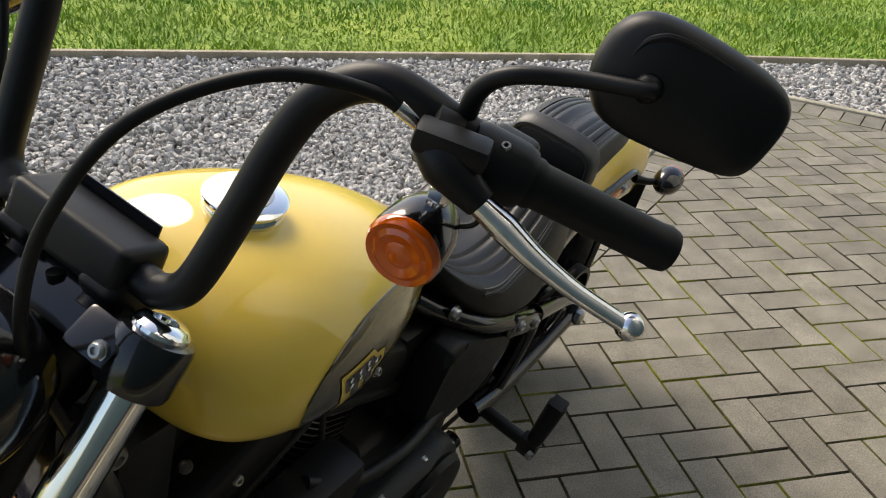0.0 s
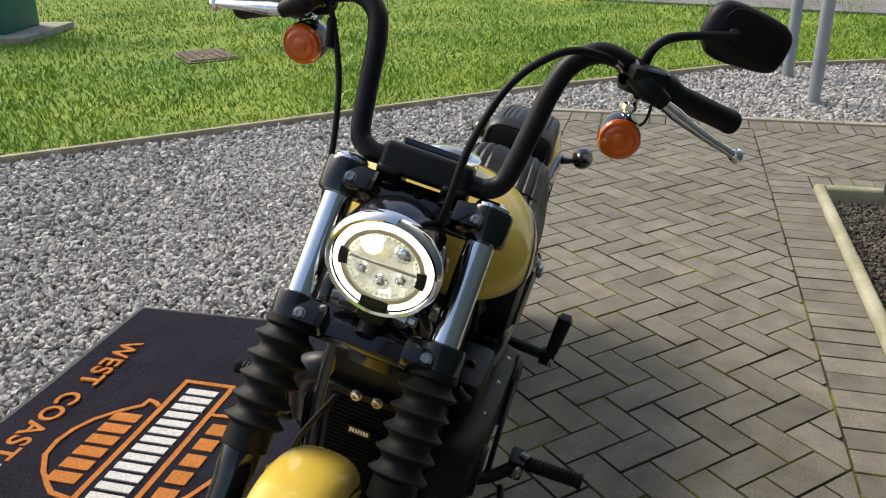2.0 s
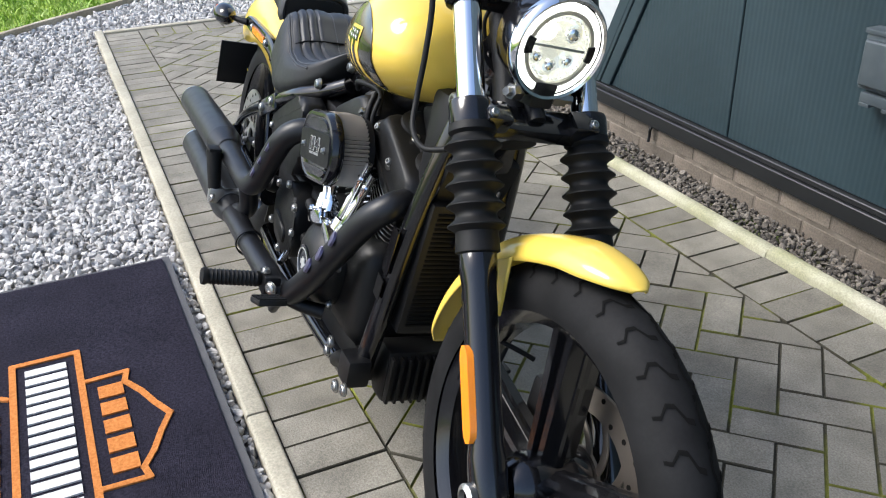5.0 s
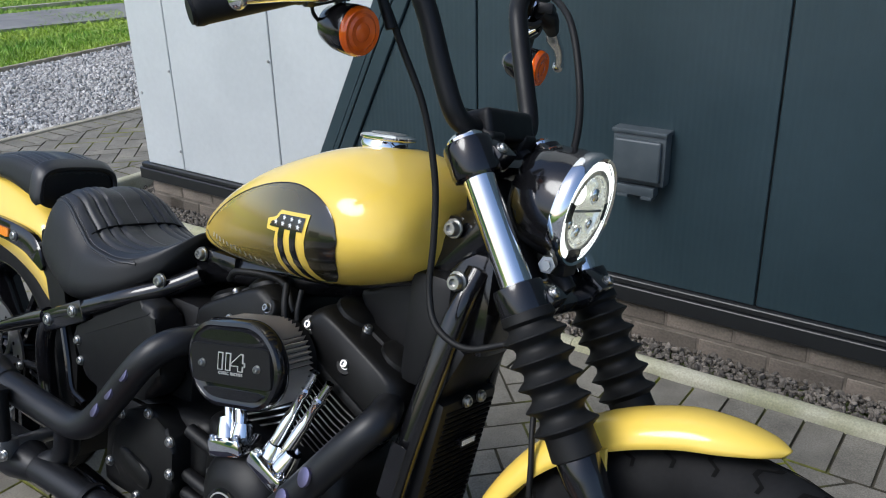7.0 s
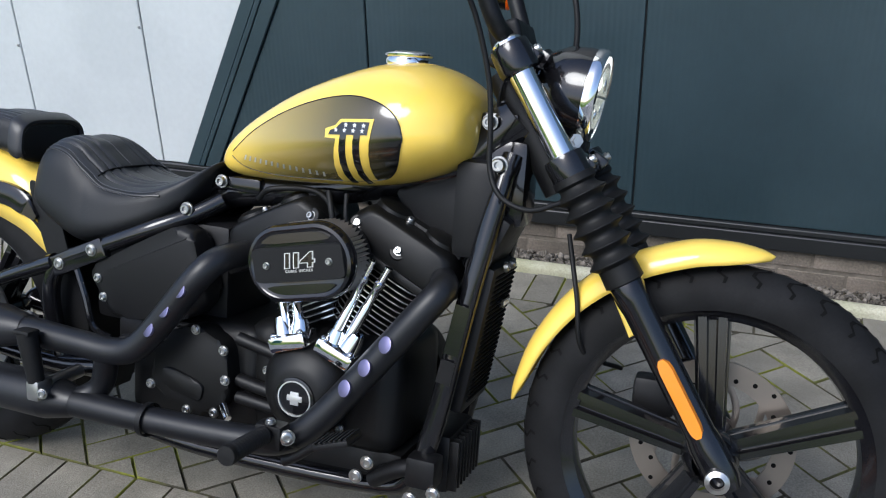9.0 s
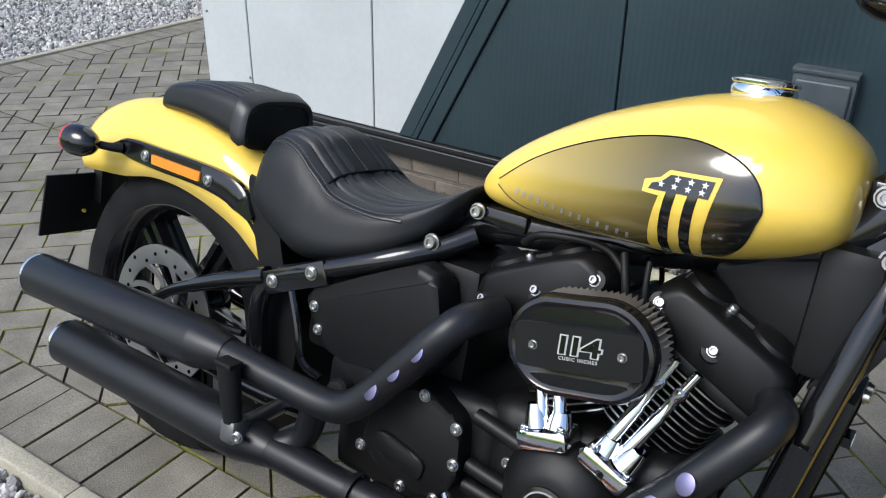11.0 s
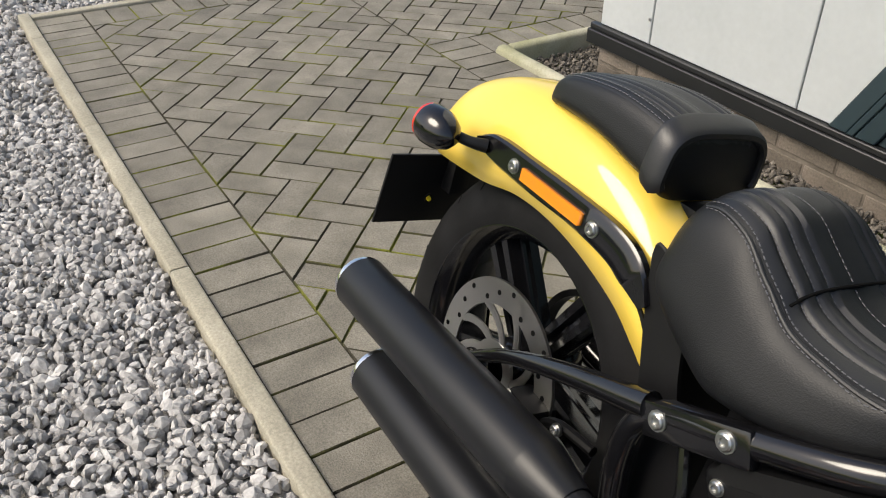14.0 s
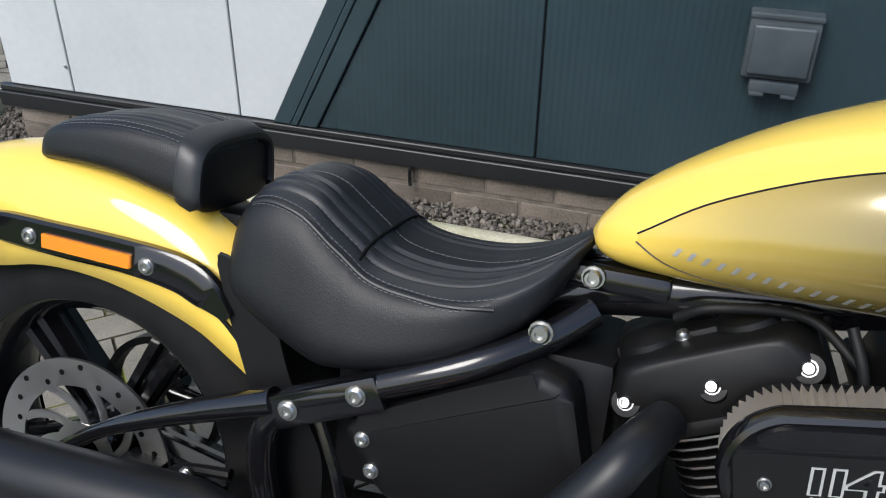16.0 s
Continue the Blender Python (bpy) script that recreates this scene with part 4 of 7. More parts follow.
def wheel(name, c, R, tw, td, rim_r, n_spokes, phase, disc_y, disc_r, label, tread, disc_mat=None):
    bm = bmesh.new()
    prof = [(rim_r, -tw * 0.47), (rim_r + 0.004, -tw * 0.45), (rim_r - 0.004, -tw * 0.41), (rim_r - 0.022, -tw * 0.27), (rim_r - 0.026, 0), (rim_r - 0.022, tw * 0.27), (rim_r - 0.004, tw * 0.41), (rim_r + 0.004, tw * 0.45), (rim_r, tw * 0.47)]
    segs = 64
    rings = [[bm.verts.new((c.x + r * math.cos(2 * math.pi * k / segs), y, c.z + r * math.sin(2 * math.pi * k / segs))) for k in range(segs)] for r, y in prof]
    rings += [[bm.verts.new((c.x + (r + 0.014) * math.cos(2 * math.pi * k / segs), y * 0.98, c.z + (r + 0.014) * math.sin(2 * math.pi * k / segs))) for k in range(segs)] for r, y in reversed(prof)]
    skin(bm, rings + [rings[0]], caps=False)
    w = P(name, bm, gloss_black, None, label)
    tyre("tyre", c, R, tw, td, w, tread)
    for k in range(n_spokes):
        a = phase + 2 * math.pi * k / n_spokes
        spoke(c, a, 0.03, rim_r - 0.012, 0.024, 0.032, -0.012, w, 0.02)
        spoke(c, a, 0.03, rim_r - 0.012, 0.024, 0.032, 0.012, w, -0.02)
    bm = bmesh.new()
    lathe(bm, [(0.03, -0.075), (0.045, -0.06), (0.05, -0.03), (0.042, 0), (0.05, 0.03), (0.045, 0.06), (0.03, 0.075)], c, (0, 1, 0), 24)
    P("hub", bm, gloss_black, w)
    brake_disc(c, disc_r, disc_y, w, disc_mat or steel)
    return w


# front disc: steel darkened in its base colour for the shade it sits in
disc_shaded = mat("shaded_disc", (0.2, 0.175, 0.15), 0.42, 0.9)
rough_vary(disc_shaded, 0.34, 0.5, 50)
fw = wheel("front_wheel", FAX, 0.335, 0.1, 0.058, 0.262, 5, radians(96), 0.066, 0.148, "black cast five-spoke front wheel", 36, disc_shaded)
rw = wheel("rear_wheel", RAX, 0.323, 0.15, 0.073, 0.226, 5, radians(60), -0.088, 0.146, "black cast five-spoke rear wheel", 26)

# ---- front fork ----
FD = Vector((0.5355, 0, -0.8446))


def fk(z, y, off=0.0):
    """A point of the fork line at height z, off metres ahead of it."""
    return Vector((1.686 + (0.388 - z) * 0.634 + off * 0.8446, y, z + off * 0.5355))


for sy in (-1, 1):
    y = 0.11 * sy
    bm = bmesh.new()
    tube(bm, [fk(1.0, y), fk(0.74, y)], 0.0225, 24, 1)
    leg = P("fork_tube", bm, chrome, None, "polished chrome fork tube")
    bm = bmesh.new()
    prof = [(0.024, 0.0), (0.036, 0.004), (0.037, 0.016)]
    d = 0.016
    for k in range(5):
        prof += [(0.031, d + 0.005), (0.033, d + 0.011), (0.0445, d + 0.0205), (0.0445, d + 0.0225), (0.033, d + 0.030)]
        d += 0.0305
    prof += [(0.033, d + 0.006), (0.034, d + 0.03), (0.026, d + 0.034)]
    lathe(bm, prof, fk(0.812, y), FD, 28)
    P("gaiter", bm, rubber_matt, leg, "black ribbed rubber gaiter")
    bm = bmesh.new()
    p0 = fk(0.652, y)
    ln = (fk(0.335, y) - p0).length
    lathe(bm, [(0.024, 0), (0.029, 0.01), (0.029, 0.04), (0.026, 0.06), (0.026, ln - 0.09), (0.029, ln - 0.07), (0.03, ln - 0.01), (0.024, ln + 0.012), (0.0, ln + 0.015)], p0, FD, 24)
    P("fork_slider", bm, gloss_black, leg, "gloss black fork slider")
    bm = bmesh.new()
    lathe(bm, [(0.02, 0), (0.02, 0.01), (0.012, 0.014), (0.012, 0.004)], fk(0.345, 0.137 * sy) + Vector((-0.006, 0, 0)), (0, sy, 0), 16)
    P("axle_nut", bm, steel, leg)
    # amber side reflector
    bm = bmesh.new()
    mid = fk(0.47, y + 0.028 * sy)
    rows = []
    for f, w in ((-0.07, 0.4), (-0.062, 0.85), (-0.05, 1), (0.05, 1), (0.062, 0.85), (0.07, 0.4)):
        c = mid - FD * f
        side = Vector((0.8446, 0, 0.5355)) * 0.013 * w
        o = Vector((0, 0.005 * sy, 0))
        rows.append([bm.verts.new(c - side - o), bm.verts.new(c - side * 0.8 + o), bm.verts.new(c + side * 0.8 + o), bm.verts.new(c + side - o)])
    skin(bm, rows)
    P("side_reflector", bm, amber_deep, leg, "orange side reflector")

for nm, z, wy, r, cap in (("upper_clamp", 0.992, 0.138, 0.031, True), ("lower_clamp", 0.818, 0.138, 0.031, False)):
    bm = bmesh.new()
    for sy in (-1, 1):
        c = fk(z, 0.11 * sy)
        lathe(bm, [(0.024, -0.028), (0.033, -0.026), (0.035, -0.02), (0.035, 0.018), (0.033, 0.024), (0.024, 0.026)], c, FD, 24)
        q = fk(z, 0.083 * sy, 0.02)
        block(bm, (-0.02, -0.024, -0.017), (0.02, 0.024, 0.017), 0.007, Matrix.Translation(q) @ Matrix.Rotation(radians(-32), 4, 'Y').inverted())
    c = fk(z, 0, -0.004 if cap else 0.0)
    block(bm, (-0.026, -0.09, -0.014), (0.026, 0.09, 0.014), 0.008, Matrix.Translation(c) @ Matrix.Rotation(radians(32), 4, 'Y'))
    cl = P(nm, bm, gloss_black, None, "gloss black fork clamp")
    for sy in (-1, 1):
        bolt(cl, fk(z, 0.095 * sy, 0.04), (0.8446, 0, 0.5355), 0.007)
        if cap:
            bm = bmesh.new()
            lathe(bm, [(0.026, 0), (0.026, 0.006), (0.021, 0.011), (0.012, 0.012), (0.011, 0.007), (0, 0.007)], fk(z, 0.11 * sy) - FD * 0.026, -FD, 20)
            P("fork_cap", bm, chrome, cl, "chrome fork cap")
bm = bmesh.new()
tube(bm, [fk(1.0, 0, -0.045), fk(0.80, 0, -0.045)], 0.034, 20, 1)
P("steering_head", bm, satin_black)

# ---- headlight ----
HC = Vector((1.429, 0, 0.944))
hd = Vector((0.985, 0, -0.16)).normalized()
bm = bmesh.new()
lathe(bm, [(0.0, -0.105), (0.03, -0.103), (0.055, -0.09), (0.07, -0.062), (0.0745, -0.03), (0.075, -0.008), (0.07, -0.006)], HC, hd, 40)
head = P("headlight", bm, gloss_black, None, "gloss black round headlight shell")
bm = bmesh.new()
lathe(bm, [(0.072, -0.014), (0.0765, -0.012), (0.078, -0.004), (0.077, 0.004), (0.073, 0.009), (0.069, 0.007), (0.068, -0.004)], HC, hd, 48)
P("bezel", bm, chrome, head, "chrome headlight rim")
hs = Vector((0, 1, 0))
hu = hs.cross(hd) * -1
if hu.z < 0:
    hu = -hu
bm = bmesh.new()
lathe(bm, [(0.0665, -0.002), (0.065, 0.0015), (0.061, 0.0025), (0.0565, 0.001), (0.0555, -0.004)], HC, hd, 56)
P("light_ring", bm, lamp_glow, head, "bright white daytime light ring")
for sgn in (-1, 1):
    bm = bmesh.new()
    rows = []
    for t in np.linspace(-13, 13, 7):
        e = hs * (math.cos(radians(t)) * sgn) + hu * math.sin(radians(t))
        rows.append([bm.verts.new(HC + e * r + hd * d) for r, d in ((0.046, 0.0), (0.046, 0.0045), (0.0585, 0.0045), (0.0585, 0.0))])
    skin(bm, rows)
    P("ring_notch", bm, satin_black, head, "dark tab in the light ring")
bm = bmesh.new()
lathe(bm, [(0.056, -0.004), (0.0555, 0.002), (0.0495, 0.002), (0.0485, -0.012)], HC, hd, 44)
P("inner_ring", bm, steel, head)
bm = bmesh.new()
lathe(bm, [(0.0495, -0.004), (0.045, -0.012), (0.036, -0.02), (0.02, -0.027), (0.0, -0.03)], HC, hd, 16)
P("reflector_bowl", bm, lamp_low, head, "faceted silvery headlight reflector", False)
bm = bmesh.new()
for k in range(40):
    t = 2 * math.pi * k / 40
    e = hs * math.cos(t) + hu * math.sin(t)
    lathe(bm, [(0.0014, 0), (0.0012, 0.003), (0, 0.0035)], HC + e * 0.0445 - hd * 0.006, hd, 5)
P("knurled_edge", bm, alu, head)
bm = bmesh.new()
for y0, y1, z0, z1 in ((-0.044, 0.044, -0.001, 0.003),):
    block(bm, (-0.002, y0, z0), (0.002, y1, z1), 0.001, Matrix.Translation(HC + hd * -0.006))
P("projector_bar", bm, steel, head)
for u, v, r in ((-0.021, 0.02, 0.014), (0.021, 0.02, 0.014), (0.0, -0.028, 0.011), (-0.026, -0.018, 0.01), (0.026, -0.018, 0.01)):
    bm = bmesh.new()
    lathe(bm, [(r, 0), (r * 0.95, 0.003), (r * 0.7, 0.007), (r * 0.35, 0.009), (0, 0.0095)], HC + hs * u + hu * v - hd * 0.018, hd, 16)
    P("projector_lens", bm, lamp_glow if v > 0 and u < 0 else chrome, head, "small projector lens")
bm = bmesh.new()
block(bm, (-0.0015, -0.014, -0.004), (0.0015, 0.014, 0.004), 0.001, Matrix.Translation(HC + hd * 0.002 + hu * -0.062))
P("ring_foot", bm, satin_black, head)
bm = bmesh.new()
lathe(bm, [(0.0675, 0.005), (0.06, 0.0075), (0.04, 0.011), (0.02, 0.0125), (0.0, 0.013)], HC, hd, 36)
gl = P("lens", bm, glass, head, "clear glass headlight lens")
gl.visible_shadow = False
bm = bmesh.new()
tube(bm, [HC + hd * -0.05 + Vector((0, 0, -0.07)), fk(0.825, 0, 0.02)], 0.014, 10, 2)
block(bm, (1.385, -0.02, 0.855), (1.425, 0.02, 0.895), 0.006)
P("bracket", bm, satin_black, head)
for sy in (-1, 1):
    bm = bmesh.new()
    lathe(bm, [(0.012, 0), (0.012, 0.02), (0.007, 0.02), (0.007, 0.03)], (1.405, 0.03 * sy, 0.872), (0.3, sy, 0), 6, 1.0, True)
    P("nut", bm, zinc, head)

# ---- handlebar ----
BC = Vector((1.272, 0, 1.035))
half = [(1.272, 0.0, 1.035), (1.272, 0.07, 1.035), (1.272, 0.092, 1.037), (1.263, 0.113, 1.056), (1.238, 0.124, 1.118), (1.210, 0.134, 1.19), (1.192, 0.15, 1.232),
        (1.176, 0.188, 1.257), (1.158, 0.245, 1.245), (1.128, 0.31, 1.22), (1.068, 0.412, 1.195)]
bm = bmesh.new()
DROP = [0, 0, 0, 0.002, 0.006, 0.009, 0.015, 0.027, 0.037, 0.05, 0.074]
full = [(x, -y, z - d) for (x, y, z), d in reversed(list(zip(half, DROP))[1:])] + half
tube(bm, full, 0.0155, 18, 8)
bar = P("handlebar", bm, satin_black, None, "satin black high-rise handlebar")
bm = bmesh.new()
block(bm, (-0.03, -0.068, -0.02), (0.028, 0.068, 0.026), 0.01, Matrix.Translation(BC) @ Matrix.Rotation(radians(-18), 4, 'Y'), 3)
for sy in (-1, 1):
    rb = bmesh.new()
    block(rb, (-0.024, -0.02, -0.05), (0.024, 0.02, 0.018), 0.009, Matrix.Translation(BC + Vector((0.008, 0.05 * sy, -0.012))) @ Matrix.Rotation(radians(20), 4, 'Y'), 3)
    tube(rb, [BC + Vector((0.012, 0.045 * sy, -0.03)), fk(0.995, 0.045 * sy, 0.0)], 0.017, 14, 1)
    P("riser", rb, satin_black, bar, "black riser clamp")
P("instrument_housing", bm, satin_black, bar, "black instrument housing on the risers")
bm = bmesh.new()
block(bm, (-0.002, -0.05, -0.014), (0.0, 0.05, 0.014), 0.0, Matrix.Translation(BC + Vector((-0.032, 0, 0.012))) @ Matrix.Rotation(radians(-18), 4, 'Y'))
P("display", bm, gloss_black, bar)

for sy in (-1, 1):
    def S(x, y, z):
        return Vector((x, y * sy, z))
    low_ = 0.05 if sy < 0 else 0.0
    gd = (S(1.068, 0.412, 1.195 - low_ * 1.48) - S(1.128, 0.31, 1.22 - low_)).normalized()
    g0 = S(1.128, 0.31, 1.22 - low_)
    bm = bmesh.new()
    lathe(bm, [(0.016, -0.012), (0.02, -0.012), (0.0205, -0.004), (0.0185, 0.0), (0.0185, 0.11), (0.0195, 0.116), (0.018, 0.124), (0.0, 0.125)], g0, gd, 24)
    P("grip", bm, rubber_matt, bar, "black rubber grip")
    # switch housing
    bm = bmesh.new()
    lathe(bm, [(0.017, -0.066), (0.024, -0.064), (0.0265, -0.055), (0.0265, -0.02), (0.024, -0.012), (0.017, -0.01)], g0, gd, 22)
    block(bm, (-0.022, -0.02, -0.026), (0.016, 0.02, 0.02), 0.009, Matrix.Translation(g0 + gd * -0.036 + Vector((-0.008, 0, 0.002))), 3)
    sw = P("switch_housing", bm, satin_black, bar)
    bm = bmesh.new()
    block(bm, (-0.006, -0.008, -0.004), (0.006, 0.008, 0.004), 0.002, Matrix.Translation(g0 + gd * -0.03 + Vector((-0.026, 0, 0.012))))
    P("switch", bm, rubber_matt, sw)
    bolt(sw, g0 + gd * -0.03 + Vector((0.012, 0, 0.022)), (0.5, 0, 0.8), 0.004)
    # lever perch and lever
    bm = bmesh.new()
    pts = [g0 + gd * -0.088 + Vector((0.016, 0, 0.004)), g0 + gd * -0.06 + Vector((0.036, 0, 0.002)), g0 + gd * -0.02 + Vector((0.05, 0, -0.006))]
    tube(bm, pts, [0.013, 0.018, 0.012], 14, 5)
    lathe(bm, [(0.018, -0.012), (0.024, -0.01), (0.024, 0.01), (0.018, 0.012)], g0 + gd * -0.085, gd, 18)
    P("lever_perch", bm, satin_black, sw, "black lever perch")
    bm = bmesh.new()
    lp = [g0 + gd * -0.03 + Vector((0.046, 0, -0.006)), g0 + gd * 0.005 + Vector((0.056, 0, -0.012)), g0 + gd * 0.04 + Vector((0.07, 0, -0.016)), g0 + gd * 0.08 + Vector((0.08, 0, -0.02)), g0 + gd * 0.128 + Vector((0.086, 0, -0.024))]
    if sy < 0:
        lp = [q + Vector((0, 0, 0.011 * i)) for i, q in enumerate(lp)]
    tube(bm, lp, [0.008, 0.0105, 0.0085, 0.007, 0.0065], 12, 8, True, 1.25)
    bmesh.ops.create_uvsphere(bm, u_segments=14, v_segments=10, radius=0.0115, matrix=Matrix.Translation(lp[-1] + gd * 0.006))
    P("lever", bm, alu, bar, "polished ball-end lever")
    # turn signal below the perch, facing forward
    sc = S(1.188, 0.25, 1.149 if sy > 0 else 1.134)
    fd = Vector((0.96, 0.1 * sy, -0.12)).normalized()
    bm = bmesh.new()
    lathe(bm, [(0.0, -0.062), (0.012, -0.06), (0.024, -0.046), (0.031, -0.024), (0.0325, 0.0), (0.0315, 0.004)], sc, fd, 28)
    ts = P("turn_signal", bm, gloss_black, bar, "gloss black bullet turn signal")
    bm = bmesh.new()
    lathe(bm, [(0.0315, 0.002), (0.032, 0.008), (0.029, 0.013), (0.024, 0.012), (0.02, 0.0145), (0.012, 0.013), (0.008, 0.0155), (0.0, 0.0155)], sc, fd, 28)
    P("lens", bm, amber, ts, "orange turn signal lens")
    bm = bmesh.new()
    lathe(bm, [(0.03, 0.0), (0.022, -0.006), (0.0, -0.012)], sc, fd, 20)
    P("bulb_bowl", bm, alu, ts)
    bm = bmesh.new()
    tube(bm, [sc + Vector((-0.03, 0, 0.028)), sc + Vector((-0.034, 0.004 * sy, 0.05)), g0 + gd * -0.066 + Vector((0.016, 0, -0.018))], 0.0075, 10, 4)
    lathe(bm, [(0.011, 0), (0.011, 0.009)], sc + Vector((-0.03, 0, 0.036)), (0, 0, 1), 6)
    P("stalk", bm, chrome, ts, "chrome signal stem")
    bm = bmesh.new()
    tube(bm, [sc + Vector((-0.05, 0.004 * sy, 0.0)), sc + Vector((-0.05, 0.03 * sy, 0.02)), sc + Vector((-0.035, 0.028 * sy, 0.06)), g0 + gd * -0.05 + Vector((0.0, 0, -0.02))], 0.0025, 6, 5)
    P("wire", bm, rubber_matt, ts)
    # brake or clutch perch cap
    bm = bmesh.new()
    block(bm, (-0.014, -0.028, -0.01), (0.014, 0.028, 0.01), 0.006, Matrix.Translation(g0 + gd * -0.062 + Vector((0.03, 0, 0.016))) @ Matrix.Rotation(radians(20 * sy), 4, 'Z'))
    P("perch_cap", bm, satin_black, sw)

# mirror on the left bar
mc = Vector((1.106, 0.376, 1.326))
mn = Vector((0.93, 0.28, 0.18)).normalized()
mx_ = Vector((-0.05, 0.97, 0.2))
mx_ = (mx_ - mn * mx_.dot(mn)).normalized()
mz_ = mn.cross(mx_)
if mz_.z < 0:
    mz_ = -mz_
outline = rounded([(-0.072, 0.004), (-0.058, 0.043), (-0.029, 0.055), (0.057, 0.026), (0.074, 0.002), (0.056, -0.044), (0.034, -0.049), (-0.055, -0.032)], 5, 0.42)
bm = bmesh.new()
rows = []
for sc_, off in ((0.97, -0.012), (1.0, -0.008), (1.0, 0.0), (0.96, 0.007), (0.86, 0.012), (0.6, 0.0165), (0.3, 0.018), (0.05, 0.018)):
    rows.append([bm.verts.new(mc + mx_ * u * sc_ + mz_ * (v * sc_ + (0.012 * (1 - sc_) if sc_ < 0.9 else 0)) + mn * off) for u, v in outline])
skin(bm, rows)
mir = P("mirror", bm, satin_black, bar, "black teardrop mirror housing")
bm = bmesh.new()
rg = [[bm.verts.new(mc + mx_ * u * s + mz_ * v * s + mn * -0.0125) for u, v in outline] for s in (0.93, 0.5)]
skin(bm, rg)
P("mirror_glass", bm, mirror_glass, mir, "mirror glass")
bm = bmesh.new()
pts = [mc + mx_ * u * 0.68 + mz_ * (v * 0.68 + 0.004) + mn * 0.0142 for u, v in outline[6:20]]
tube(bm, pts, [0.001, 0.003, 0.003, 0.001], 8, 1)
P("raised_rib", bm, satin_black, mir)
bm = bmesh.new()
mm = mc + mx_ * -0.028 + mz_ * 0.004 + mn * 0.015
tube(bm, [Vector((1.156, 0.247, 1.252)), Vector((1.16, 0.252, 1.282)), Vector((1.158, 0.27, 1.302)), Vector((1.142, 0.31, 1.316)), mm + mn * 0.008, mm], [0.008, 0.0075, 0.0068, 0.0062, 0.006, 0.008], 12, 6)
bmesh.ops.create_uvsphere(bm, u_segments=12, v_segments=8, radius=0.011, matrix=Matrix.Translation(mm))
P("mirror_stem", bm, satin_black, mir, "black mirror stem")

# cables
def cable(name, pts, r=0.0045, material=None, label="", parent=None):
    bm = bmesh.new()
    tube(bm, pts, r, 10, 8)
    return P(name, bm, material or rubber_matt, parent or bar, label)


cable("clutch_cable", [(1.172, 0.228, 1.238), (1.195, 0.19, 1.256), (1.25, 0.135, 1.256), (1.318, 0.085, 1.212), (1.36, 0.06, 1.13), (1.375, 0.055, 1.05), (1.365, 0.052, 0.975), (1.335, 0.05, 0.90), (1.30, 0.05, 0.80)], 0.0055, None, "black clutch cable arching over the bars")
bm = bmesh.new()
tube(bm, [(1.16, 0.243, 1.232), (1.174, 0.225, 1.242), (1.186, 0.207, 1.252)], 0.0068, 12, 3)
P("cable_ferrule", bm, alu, bar)
cable("brake_hose", [(1.17, -0.235, 1.205), (1.19, -0.215, 1.19), (1.215, -0.18, 1.12), (1.245, -0.158, 1.05), (1.27, -0.145, 0.96), (1.28, -0.142, 0.88), (1.285, -0.142, 0.81), (1.31, -0.15, 0.765), (1.36, -0.15, 0.748), (1.41, -0.13, 0.765)], 0.0048, None, "black brake hose")
cable("hose_sleeve", [(1.192, -0.213, 1.185), (1.207, -0.203, 1.145)], 0.0075)
cable("wiring_loom", [(1.30, 0.0, 1.01), (1.30, 0.012, 0.96), (1.285, 0.02, 0.90), (1.27, 0.02, 0.84)], 0.008)
cable("lower_hose", [(1.41, -0.02, 0.70), (1.44, -0.06, 0.60), (1.46, -0.05, 0.50), (1.52, 0.06, 0.45)], 0.0045)
for yy in (-0.03, 0.03, 0.0):
    cable("wire", [(1.285, yy, 1.0), (1.268, yy * 1.4, 0.95), (1.262, yy * 0.8, 0.90), (1.28, yy, 0.85)], 0.0035)

# ---- front fender ----


def fender(name, stations, n=2.6, thick=0.004, material=None, label=""):
    """Arched sheet: stations of (crown x, z), (edge x, z), half width."""
    segs = 22
    cr = smooth_path([(a[0], 0, a[1]) for a, b_, w in stations], 6)
    ed = smooth_path([(b_[0], 0, b_[1]) for a, b_, w in stations], 6)
    ws = smooth_path([(w, 0, 0) for a, b_, w in stations], 6)
    bm = bmesh.new()
    rows = []
    for c, e_, w in zip(cr, ed, ws):
        ring = []
        for k in range(segs + 1):
            t = math.pi * k / segs
            cy, sh = math.cos(t), math.sin(t)
            y = w.x * math.copysign(abs(cy) ** (2 / n), cy)
            h = abs(sh) ** (2 / n)
            q = e_.lerp(c, h)
            ring.append(bm.verts.new((q.x, y, q.z)))
        rows.append(ring)
    skin(bm, rows, caps=False, closed=False)
    ob = P(name, bm, material or paint_yellow, None, label)
    so = ob.modifiers.new("thickness", 'SOLIDIFY')
    so.thickness, so.offset = thick, -1
    return ob


def arc(c, r, deg):
    return (c.x + r * math.cos(radians(deg)), c.z + r * math.sin(radians(deg)))


